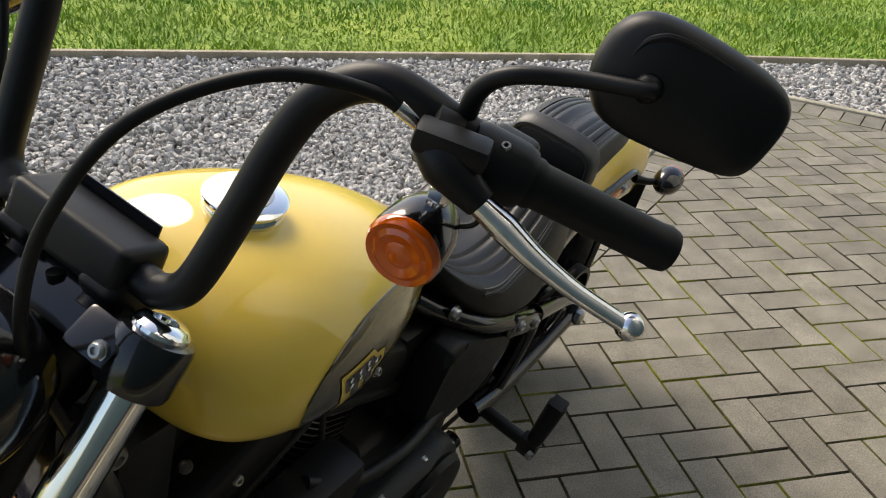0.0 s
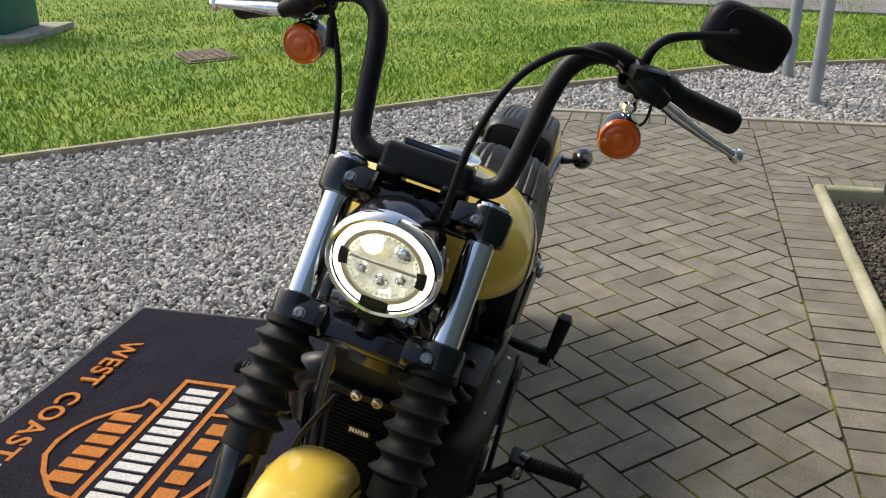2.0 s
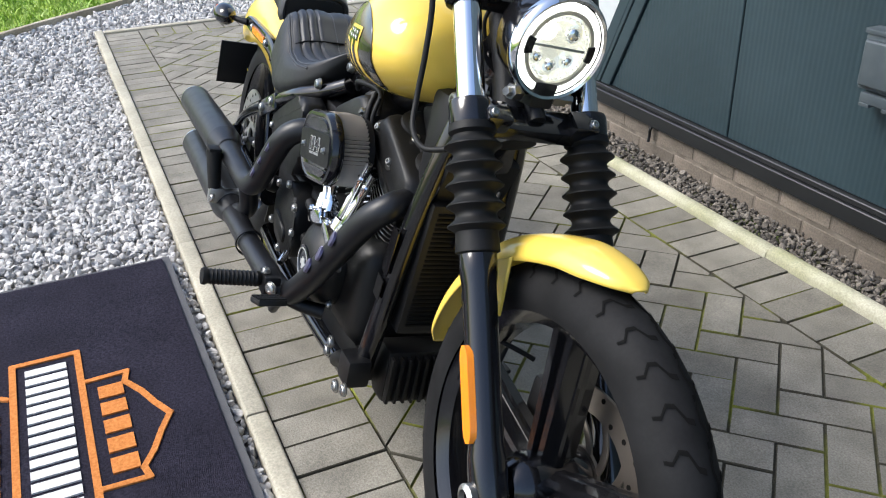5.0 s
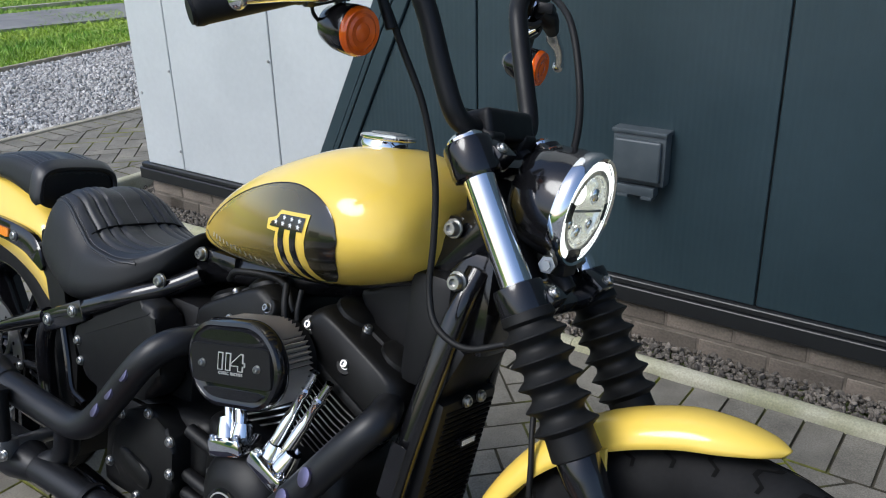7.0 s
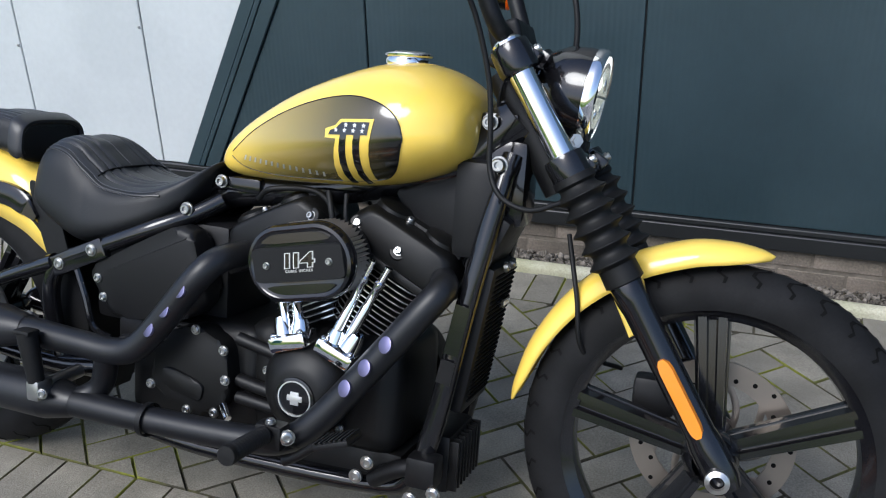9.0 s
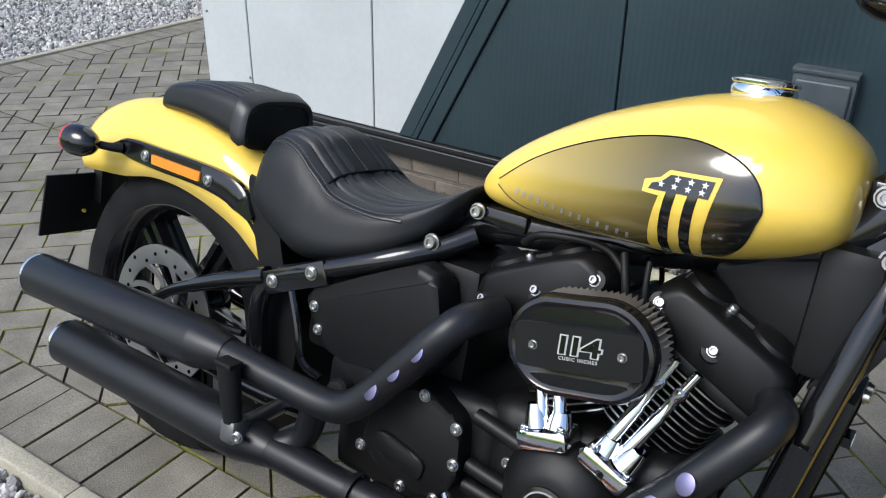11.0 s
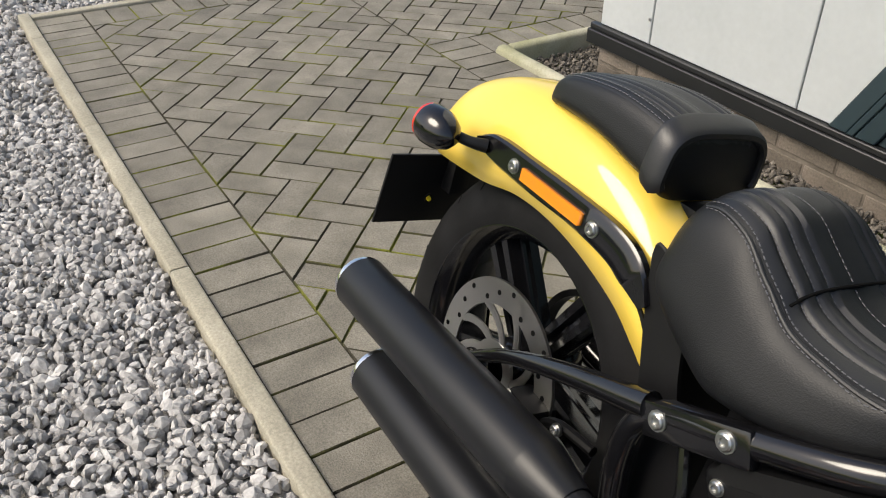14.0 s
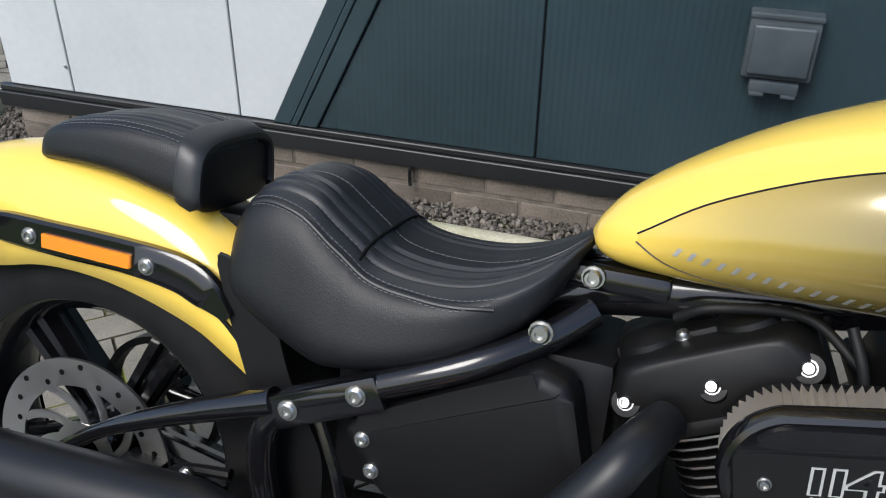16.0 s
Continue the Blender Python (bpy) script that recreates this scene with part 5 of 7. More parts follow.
ff = fender("front_fender", [(arc(FAX, 0.362, 80), arc(FAX, 0.352, 81), 0.012), (arc(FAX, 0.368, 84), arc(FAX, 0.347, 84.5), 0.034), (arc(FAX, 0.373, 92), arc(FAX, 0.338, 92), 0.05), (arc(FAX, 0.376, 103), arc(FAX, 0.334, 103), 0.057),
                             (arc(FAX, 0.376, 120), arc(FAX, 0.332, 119), 0.059), (arc(FAX, 0.374, 137), arc(FAX, 0.333, 136), 0.058), (arc(FAX, 0.371, 154), arc(FAX, 0.337, 153), 0.054),
                             (arc(FAX, 0.368, 168), arc(FAX, 0.345, 167), 0.046), (arc(FAX, 0.366, 175), arc(FAX, 0.357, 174), 0.026)], 2.5, 0.003, None, "yellow painted front fender")
for sy in (-1, 1):
    bm = bmesh.new()
    yy = 0.064 * sy
    prism(bm, [arc(FAX, 0.338, 116), arc(FAX, 0.338, 126), arc(FAX, 0.25, 129), arc(FAX, 0.25, 123)], yy - 0.003, yy + 0.003, 0.002, 1)
    br = P("fender_bracket", bm, paint_yellow, ff)
    for r in (0.27, 0.31):
        x, z = arc(FAX, r, 124.5)
        bolt(br, (x, yy + 0.004 * sy, z), (0, sy, 0), 0.007)

# front brake caliper, left side
bm = bmesh.new()
cx, cz = arc(FAX, 0.125, 150)
block(bm, (cx - 0.04, 0.045, cz - 0.035), (cx + 0.04, 0.1, cz + 0.035), 0.012)
P("brake_caliper", bm, satin_black, None, "black front brake caliper")

# the front end is turned a little to the left about the steering head
pivot = Matrix.Translation(fk(0.9, 0, -0.045))
STEER = pivot @ Matrix.Rotation(radians(3.6), 4, -FD) @ pivot.inverted()
for ob in list(bike.children):
    if ob.name.split(".")[0] in ("front_wheel", "fork_tube", "upper_clamp", "lower_clamp", "headlight", "handlebar", "front_fender", "brake_caliper"):
        ob.matrix_local = STEER
head.matrix_local = STEER @ Matrix.Translation(HC) @ Matrix.Diagonal((1.0, 1.08, 1.08, 1.0)) @ Matrix.Translation(-HC)

# ---- fuel tank ----
TANK = [(0.681, 0.764, 0.774, 0.012), (0.692, 0.748, 0.794, 0.04), (0.72, 0.738, 0.826, 0.064), (0.78, 0.735, 0.870, 0.096), (0.86, 0.737, 0.915, 0.132), (0.94, 0.741, 0.948, 0.160), (1.02, 0.746, 0.974, 0.179),
        (1.09, 0.757, 0.985, 0.187), (1.14, 0.772, 0.980, 0.184), (1.182, 0.788, 0.965, 0.172), (1.212, 0.804, 0.945, 0.152), (1.229, 0.822, 0.924, 0.122), (1.236, 0.845, 0.9, 0.07)]
TN = 2.35


def tank_shape(x, y, z, hw_, zb, zt):
    # widest below the middle, sides falling in towards the crown
    f = (z - zb) / max(zt - zb, 1e-4)
    return y * (1.0 - 0.10 * max(0.0, f - 0.35) / 0.65), z


tank = P("fuel_tank", section_loft(TANK, TN, 56, 6, tank_shape), paint_yellow, None, "gold-yellow teardrop fuel tank")
TP = [(p.x, p.y, p.z) for p in smooth_path([(s[0], s[1], s[2]) for s in TANK], 6)]
TW = [(p.x, p.y) for p in smooth_path([(s[0], s[3], 0) for s in TANK], 6)]


def tank_y(x, z):
    """Half width of the tank at x and height z."""
    zb = float(np.interp(x, [p[0] for p in TP], [p[1] for p in TP]))
    zt = float(np.interp(x, [p[0] for p in TP], [p[2] for p in TP]))
    w = float(np.interp(x, [p[0] for p in TW], [p[1] for p in TW]))
    s = abs((z - (zb + zt) / 2) / ((zt - zb) / 2))
    y = w * max(1 - min(s, 0.9995) ** TN, 0.0) ** (1 / TN)
    return tank_shape(x, y, z, w, zb, zt)[0]


def decal(name, columns, material, side, lift, parent, label="", rows=22):
    """A film on the tank's flank: columns of (x, z low, z high)."""
    bm = bmesh.new()
    cols = []
    for x, z0, z1 in columns:
        cols.append([bm.verts.new((x, side * (tank_y(x, z0 + (z1 - z0) * k / rows) + lift), z0 + (z1 - z0) * k / rows)) for k in range(rows + 1)])
    skin(bm, cols, caps=False, closed=False)
    return P(name, bm, material, parent, label)


def cols_between(xs, lo, hi, n=28):
    """Columns between a lower and an upper outline given as (x, z) lists."""
    out = []
    for x in np.linspace(xs[0], xs[1], n):
        out.append((float(x), float(np.interp(x, [p[0] for p in lo], [p[1] for p in lo])), float(np.interp(x, [p[0] for p in hi], [p[1] for p in hi]))))
    return out


def poly_cols(pts, n=16):
    """Columns of a convex polygon in (x, z)."""
    x0, x1 = min(p[0] for p in pts), max(p[0] for p in pts)
    out = []
    k = len(pts)
    for x in np.linspace(x0 + 1e-5, x1 - 1e-5, n):
        zs = []
        for i in range(k):
            p, q = pts[i], pts[(i + 1) % k]
            if (p[0] - x) * (q[0] - x) <= 0 and p[0] != q[0]:
                zs.append(p[1] + (q[1] - p[1]) * (x - p[0]) / (q[0] - p[0]))
        out.append((float(x), min(zs), max(zs)))
    return out


top_line = smooth_path([(0.735, 0.79, 0), (0.80, 0.838, 0), (0.88, 0.878, 0), (0.96, 0.905, 0), (1.03, 0.917, 0), (1.08, 0.913, 0), (1.115, 0.9, 0), (1.136, 0.88, 0), (1.145, 0.855, 0)], 5)
low_line = smooth_path([(0.735, 0.781, 0), (0.78, 0.762, 0), (0.86, 0.7555, 0), (0.96, 0.759, 0), (1.02, 0.763, 0), (1.08, 0.771, 0), (1.108, 0.783, 0), (1.13, 0.808, 0), (1.145, 0.85, 0)], 5)
TOPL, LOWL = [(p.x, p.y) for p in top_line], [(p.x, p.y) for p in low_line]
# the numeral's slant: x shifts with height
def sl(x, z):
    return x + 0.10 * (z - 0.75)


for side in (-1, 1):
    pn = decal("tank_panel", cols_between((0.736, 1.1445), LOWL, TOPL, 60), fade, side, 0.0008, tank, "tank panel fading from black to olive")
    bm = bmesh.new()
    pl = [(x, side * (tank_y(x, z) + 0.0012), z) for x, z in TOPL] + [(x, side * (tank_y(x, z) + 0.0012), z) for x, z in reversed(LOWL)]
    tube(bm, pl, 0.0011, 5, 1)
    P("pinstripe", bm, decal_black, pn)
    m1 = decal("emblem_ground", poly_cols([(sl(1.0, 0.74), 0.7555), (sl(1.073, 0.74), 0.7625), (sl(1.08, 0.88), 0.8815), (sl(1.012, 0.88), 0.8765)], 26), paint_yellow, side, 0.0022, tank, "yellow numeral with black stripes and stars")
    decal("emblem_ground", poly_cols([(sl(0.985, 0.84), 0.842), (sl(1.015, 0.84), 0.842), (sl(1.012, 0.88), 0.8765), (sl(1.003, 0.87), 0.865), (sl(0.983, 0.86), 0.858)], 16), paint_yellow, side, 0.0022, tank)
    decal("emblem_flag", poly_cols([(sl(0.992, 0.85), 0.848), (sl(1.072, 0.85), 0.853), (sl(1.073, 0.875), 0.8755), (sl(1.016, 0.875), 0.8715), (sl(1.006, 0.87), 0.8605), (sl(0.992, 0.86), 0.855)], 24), decal_black, side, 0.0034, m1)
    for x0 in (1.017, 1.045):
        decal("emblem_stripe", poly_cols([(sl(x0, 0.75), 0.7585), (sl(x0 + 0.014, 0.75), 0.7600), (sl(x0 + 0.014, 0.85), 0.853), (sl(x0, 0.85), 0.852)], 12), decal_black, side, 0.0034, m1)
    bm = bmesh.new()
    for r_, (n_, z_) in enumerate(((3, 0.8675), (4, 0.8575))):
        for k in range(n_):
            cx, cz = sl((1.027, 1.008)[r_] + k * 0.018, z_), z_ + 0.0006 * k
            vs = []
            for q in range(10):
                rr = 0.0048 if q % 2 == 0 else 0.002
                x, z = cx + rr * math.sin(q * math.pi / 5), cz + rr * math.cos(q * math.pi / 5)
                vs.append(bm.verts.new((x, side * (tank_y(x, z) + 0.0044), z)))
            bm.faces.new(vs)
    P("emblem_stars", bm, white_print, m1)
    for k in range(14):
        x = 0.775 + k * 0.0148
        zc = 0.783 - 0.006 * k / 13 - 0.005 * (k / 13)
        decal("line_of_print", poly_cols([(x, zc - 0.005), (x + 0.008, zc - 0.005), (x + 0.0095, zc + 0.005), (x + 0.0015, zc + 0.005)], 3), silver_print, side, 0.0016, pn, "", 3)
bm = bmesh.new()
cap_c = Vector((1.072, 0.0, 0.981))
lathe(bm, [(0.04, -0.004), (0.044, 0.0), (0.0445, 0.006), (0.042, 0.011), (0.046, 0.014), (0.0465, 0.017), (0.043, 0.02), (0.02, 0.0225), (0.0, 0.023)], cap_c, (-0.02, 0, 1), 36)
P("filler_cap", bm, chrome, tank, "chrome filler cap")
bm = bmesh.new()
for k in range(2):
    lathe(bm, [(0.03 - k * 0.016, 0.0), (0.028 - k * 0.016, 0.0008)], cap_c + Vector((0, 0, 0.0222)), (0, 0, 1), 24, 1.0, True)
P("cap_emblem", bm, steel, tank)
bm = bmesh.new()
tube(bm, [(1.2, 0, 0.80), (0.95, 0, 0.735), (0.70, 0, 0.70), (0.62, 0, 0.66)], 0.034, 14, 5)
tube(bm, [(1.30, 0, 0.90), (1.2, 0, 0.80)], 0.05, 14, 2)
block(bm, (1.22, -0.045, 0.70), (1.33, 0.045, 0.86), 0.02)
frame_ob = P("frame", bm, gloss_black, None, "gloss black steel frame")
for sy in (-1, 1):
    bm = bmesh.new()
    block(bm, (1.235, 0.03 * sy - 0.012, 0.87), (1.305, 0.03 * sy + 0.012, 0.905), 0.008)
    P("tank_mount", bm, gloss_black, frame_ob)
    bolt(frame_ob, (1.258, 0.056 * sy, 0.888), (0, sy, 0), 0.012, "tank_bolt", zinc, 0.012)
    bm = bmesh.new()
    block(bm, (0.66, 0.03 * sy - 0.012, 0.705), (0.78, 0.03 * sy + 0.012, 0.735), 0.008)
    P("tank_mount", bm, gloss_black, frame_ob)
    bolt(frame_ob, (0.693, 0.047 * sy, 0.724), (0, sy, 0), 0.011, "tank_bolt", zinc, 0.01)
    # downtubes and lower rails
    bm = bmesh.new()
    tube(bm, [(1.30, 0.035 * sy, 0.83), (1.288, 0.062 * sy, 0.76), (1.25, 0.088 * sy, 0.55), (1.205, 0.1 * sy, 0.30), (1.17, 0.1 * sy, 0.215), (1.08, 0.1 * sy, 0.18), (0.7, 0.11 * sy, 0.175), (0.45, 0.12 * sy, 0.21)], 0.0205, 16, 6)
    P("frame_tube", bm, gloss_black, frame_ob)
    # seat rail
    bm = bmesh.new()
    tube(bm, [(0.70, 0.05 * sy, 0.685), (0.655, 0.085 * sy, 0.655), (0.58, 0.128 * sy, 0.62), (0.46, 0.142 * sy, 0.568), (0.36, 0.142 * sy, 0.52), (0.33, 0.138 * sy, 0.44), (0.36, 0.13 * sy, 0.28)], 0.0185, 16, 6)
    P("seat_rail", bm, gloss_black, frame_ob)
    bm = bmesh.new()
    block(bm, (-0.075, -0.01, -0.022), (0.075, 0.01, 0.022), 0.006, Matrix.Translation((0.42, 0.15 * sy, 0.545)) @ Matrix.Rotation(radians(-24), 4, 'Y'))
    P("rail_bracket", bm, gloss_black, frame_ob)
    bolt(frame_ob, (0.375, 0.161 * sy, 0.527), (0, sy, 0), 0.0105)
    bolt(frame_ob, (0.46, 0.161 * sy, 0.567), (0, sy, 0), 0.0105)
    bolt(frame_ob, (0.652, 0.105 * sy, 0.668), (0, sy, 0), 0.0115, "bolt", zinc, 0.009)
    bolt(frame_ob, (1.285, 0.068 * sy, 0.815), (0, sy, 0), 0.013, "bolt", zinc, 0.012)
    # swing arm
    bm = bmesh.new()
    tube(bm, [(0.35, 0.145 * sy, 0.525), (0.22, 0.142 * sy, 0.475), (0.10, 0.14 * sy, 0.42), (0.02, 0.135 * sy, 0.365)], [0.019, 0.016, 0.0115, 0.0105], 14, 4)
    tube(bm, [(0.03, 0.135 * sy, 0.36), (0.0, 0.13 * sy, 0.33), (0.12, 0.135 * sy, 0.315), (0.34, 0.135 * sy, 0.30), (0.46, 0.13 * sy, 0.31)], [0.016, 0.026, 0.02, 0.022, 0.026], 14, 4)
    P("swing_arm", bm, gloss_black, None, "gloss black tubular swing arm")
    bm = bmesh.new()
    lathe(bm, [(0.02, 0), (0.02, 0.012), (0.012, 0.018), (0.0, 0.018)], (0.015, 0.15 * sy, 0.331), (0, sy, 0), 6)
    P("axle_nut", bm, zinc, rw)

# ---- seats ----


def pleats(depth, taper, reach):
    """Cross-sections that narrow towards the top, with pleats sunk into the upper side."""
    def shape(x, y, z, hw_, zb, zt):
        f = (z - zb) / max(zt - zb, 1e-4)
        u = (y / max(hw_, 1e-3)) * 5.5
        y *= 1 - taper(x) * f
        if f > 0.6 and abs(u) < reach:
            z -= depth * math.exp(-(abs(u - round(u)) / 0.15) ** 2) * min(1, hw_ / 0.1) * min(1, (f - 0.6) / 0.2)
        return y, z
    return shape


def seat_taper(x):
    return float(np.interp(x, [0.28, 0.42, 0.56, 0.68], [0.24, 0.23, 0.08, 0.0]))


def pad_taper(x):
    return 0.1


SEAT = [(0.252, 0.655, 0.70, 0.085), (0.26, 0.632, 0.738, 0.12), (0.28, 0.612, 0.77, 0.137), (0.314, 0.592, 0.786, 0.147), (0.358, 0.572, 0.78, 0.155), (0.392, 0.563, 0.757, 0.161), (0.42, 0.566, 0.737, 0.163), (0.45, 0.574, 0.716, 0.163),
        (0.50, 0.588, 0.706, 0.158), (0.56, 0.613, 0.708, 0.144), (0.61, 0.643, 0.722, 0.122), (0.65, 0.682, 0.742, 0.092), (0.675, 0.735, 0.76, 0.052), (0.684, 0.75, 0.764, 0.03)]
seat = P("seat", section_loft(SEAT, 3.6, 200, 7, pleats(0.0062, seat_taper, 4.4)), vinyl, None, "black pleated vinyl solo seat")
SP = [(p.x, p.y, p.z) for p in smooth_path([(s[0], s[1], s[2]) for s in SEAT], 7)]
SW = [(p.x, p.y) for p in smooth_path([(s[0], s[3], 0) for s in SEAT], 7)]


def seat_at(x, k, table, widths, taper, lift=0.0):
    """The place on a pad's upper side at x, k of the way out to its edge."""
    zb = float(np.interp(x, [p[0] for p in table], [p[1] for p in table]))
    zt = float(np.interp(x, [p[0] for p in table], [p[2] for p in table]))
    w = float(np.interp(x, [p[0] for p in widths], [p[1] for p in widths]))
    z = (zb + zt) / 2 + (zt - zb) / 2 * (1 - min(abs(k), 0.999) ** 3.6) ** (1 / 3.6)
    return Vector((x, k * w * (1 - taper(x) * (z - zb) / (zt - zb)), z + lift))


def stitches(xs, kfun, table, widths, taper, parent, lift=0.0006, step=0.0065):
    """A row of thread dashes over a padded surface."""
    bm = bmesh.new()
    pts = [seat_at(x, kfun(x), table, widths, taper, lift) for x in np.linspace(xs[0], xs[1], 400)]
    acc, last = 0.0, pts[0]
    on = None
    for p in pts[1:]:
        acc += (p - last).length
        last = p
        if on is None and acc > step * 0.35:
            on = p.copy()
            acc = 0
        elif on is not None and acc > step * 0.65:
            d = (p - on).normalized()
            s = Vector((0, 1, 0)).cross(d)
            if s.length < 0.1:
                s = Vector((1, 0, 0))
            w = d.cross(s.normalized()) * 0.0008
            u = s.normalized() * 0.0006
            a = [bm.verts.new(q) for q in (on - w, on + w, p + w, p - w)]
            b_ = [bm.verts.new(q + u * (1 if u.z > 0 else -1)) for q in (on - w, on + w, p + w, p - w)]
            bm.faces.new(b_)
            for i in range(4):
                bm.faces.new((a[i], a[(i + 1) % 4], b_[(i + 1) % 4], b_[i]))
            on, acc = None, 0
    return P("stitching", bm, thread, parent)


def welt_k(x):
    """The double seam leaves the hump and runs out to the lower edge."""
    return float(np.interp(x, [0.28, 0.5, 0.61], [0.86, 0.89, 0.975]))


for k in (-4, -3, -2, -1, 0, 1, 2, 3, 4):
    stitches((0.292, 0.655), lambda x, k=k: k / 5.5, SP, SW, seat_taper, seat, -0.0052)
for off in (0.0, 0.055):
    for sy in (-1, 1):
        stitches((0.285, 0.60), lambda x, off=off, sy=sy: sy * min(welt_k(x) + off, 0.985), SP, SW, seat_taper, seat, 0.0016)
# cross seam where the back rest meets the seat, and a welt round the hump
def seam(name, pts, r, material, parent):
    bm = bmesh.new()
    tube(bm, pts, r, 8, 3)
    return P(name, bm, material, parent)


cross = [seat_at(0.432, float(k), SP, SW, seat_taper, -0.0012) for k in np.linspace(-0.84, 0.84, 17)]
seam("cross_seam", cross, 0.0022, groove_black, seat)
for sy in (-1, 1):
    seam("welt", [seat_at(float(x), sy * (welt_k(x) + 0.028), SP, SW, seat_taper, -0.0008) for x in np.linspace(0.285, 0.60, 18)], 0.003, vinyl, seat)

PIL_FULL = [(-0.068, 0.752, 0.768, 0.05), (-0.055, 0.746, 0.790, 0.074), (-0.02, 0.748, 0.808, 0.088), (0.04, 0.748, 0.820, 0.096), (0.10, 0.742, 0.826, 0.10), (0.16, 0.730, 0.824, 0.102), (0.20, 0.722, 0.818, 0.102), (0.216, 0.716, 0.812, 0.10), (0.226, 0.714, 0.806, 0.098), (0.229, 0.718, 0.796, 0.09)]
PIL = [(-0.068 + (x + 0.068) * 0.9, zb, zt, w * 0.95) for x, zb, zt, w in PIL_FULL]
pil = P("pillion_seat", section_loft(PIL, 3.6, 180, 7, pleats(0.0045, pad_taper, 4.0)), vinyl, None, "black pleated vinyl pillion pad")
PP = [(p.x, p.y, p.z) for p in smooth_path([(s[0], s[1], s[2]) for s in PIL], 7)]
PW = [(p.x, p.y) for p in smooth_path([(s[0], s[3], 0) for s in PIL], 7)]
for k in (-3, -2, -1, 0, 1, 2, 3):
    stitches((-0.05, 0.17), lambda x, k=k: k / 5.5, PP, PW, pad_taper, pil, -0.0038)
for off in (0.82, 0.9):
    for sy in (-1, 1):
        stitches((-0.05, 0.172), lambda x, off=off, sy=sy: sy * off, PP, PW, pad_taper, pil, 0.0012)
# strap across the pad's front
bm = bmesh.new()
rows = []
for x, up_ in ((0.196, -0.001), (0.199, 0.006), (0.206, 0.008), (0.222, 0.0085), (0.231, 0.0075), (0.2365, 0.003), (0.2365, -0.003), (0.233, -0.006), (0.224, -0.006)):
    x = -0.068 + (x + 0.068) * 0.9
    zb = float(np.interp(x, [p[0] for p in PP], [p[1] for p in PP]))
    zt = float(np.interp(min(x, 0.196), [p[0] for p in PP], [p[2] for p in PP]))
    w = float(np.interp(min(x, 0.196), [p[0] for p in PW], [p[1] for p in PW]))
    ring = []
    for k in range(49):
        t = math.pi * (-0.16 + 1.32 * k / 48)
        c, s = math.cos(t), math.sin(t)
        z = (zb + zt) / 2 + ((zt - zb) / 2 + up_) * math.copysign(abs(s) ** (2 / 3.6), s)
        ring.append(bm.verts.new((x, (w + up_) * math.copysign(abs(c) ** (2 / 3.6), c) * (1 - 0.1 * (z - zb) / (zt - zb)), z)))
    rows.append(ring)
skin(bm, rows, caps=False, closed=False)
P("strap", bm, vinyl, pil, "black vinyl strap")


def grain_sides(ob, table, limit):
    """Flanks outside the welt are covered with textured vinyl."""
    me = ob.data
    me.materials.append(vinyl_grain)
    for p in me.polygons:
        x = p.center.x
        zb = float(np.interp(x, [q[0] for q in table], [q[1] for q in table]))
        zt = float(np.interp(x, [q[0] for q in table], [q[2] for q in table]))
        k = limit(x)
        p.material_index = 1 if p.center.z < (zb + zt) / 2 + (zt - zb) / 2 * (1 - k ** 3.6) ** (1 / 3.6) else 0


grain_sides(seat, SP, welt_k)
grain_sides(pil, PP, lambda x: 0.93)
bm = bmesh.new()
block(bm, (0.19, -0.03, 0.69), (0.30, 0.03, 0.712), 0.005)
P("pad_bracket", bm, satin_black, pil)

# ---- rear fender ----
rf = fender("rear_fender", [((-0.318, 0.575), (-0.305, 0.568), 0.06), ((-0.308, 0.642), (-0.272, 0.578), 0.086), ((-0.266, 0.706), (-0.20, 0.587), 0.097), ((-0.18, 0.748), (-0.115, 0.596), 0.1), ((-0.07, 0.764), (-0.035, 0.612), 0.1),
                            ((0.04, 0.757), (0.045, 0.612), 0.1), ((0.12, 0.74), (0.125, 0.598), 0.1), ((0.18, 0.718), (0.205, 0.572), 0.1), ((0.225, 0.694), (0.255, 0.542), 0.099), ((0.25, 0.677), (0.284, 0.522), 0.098)], 3.0, 0.004, None, "yellow painted bobbed rear fender")
bm = bmesh.new()
rows = []
for a in np.linspace(-25, 62, 18):
    x, z = arc(RAX, 0.352, a)
    rows.append([bm.verts.new((x, y, z)) for y in (-0.1, -0.095, 0.095, 0.1)] + [bm.verts.new((arc(RAX, 0.346, a)[0], y, arc(RAX, 0.346, a)[1])) for y in (0.1, 0.095, -0.095, -0.1)])
skin(bm, rows)
P("inner_fender", bm, satin_black, rf, "black plastic inner fender")
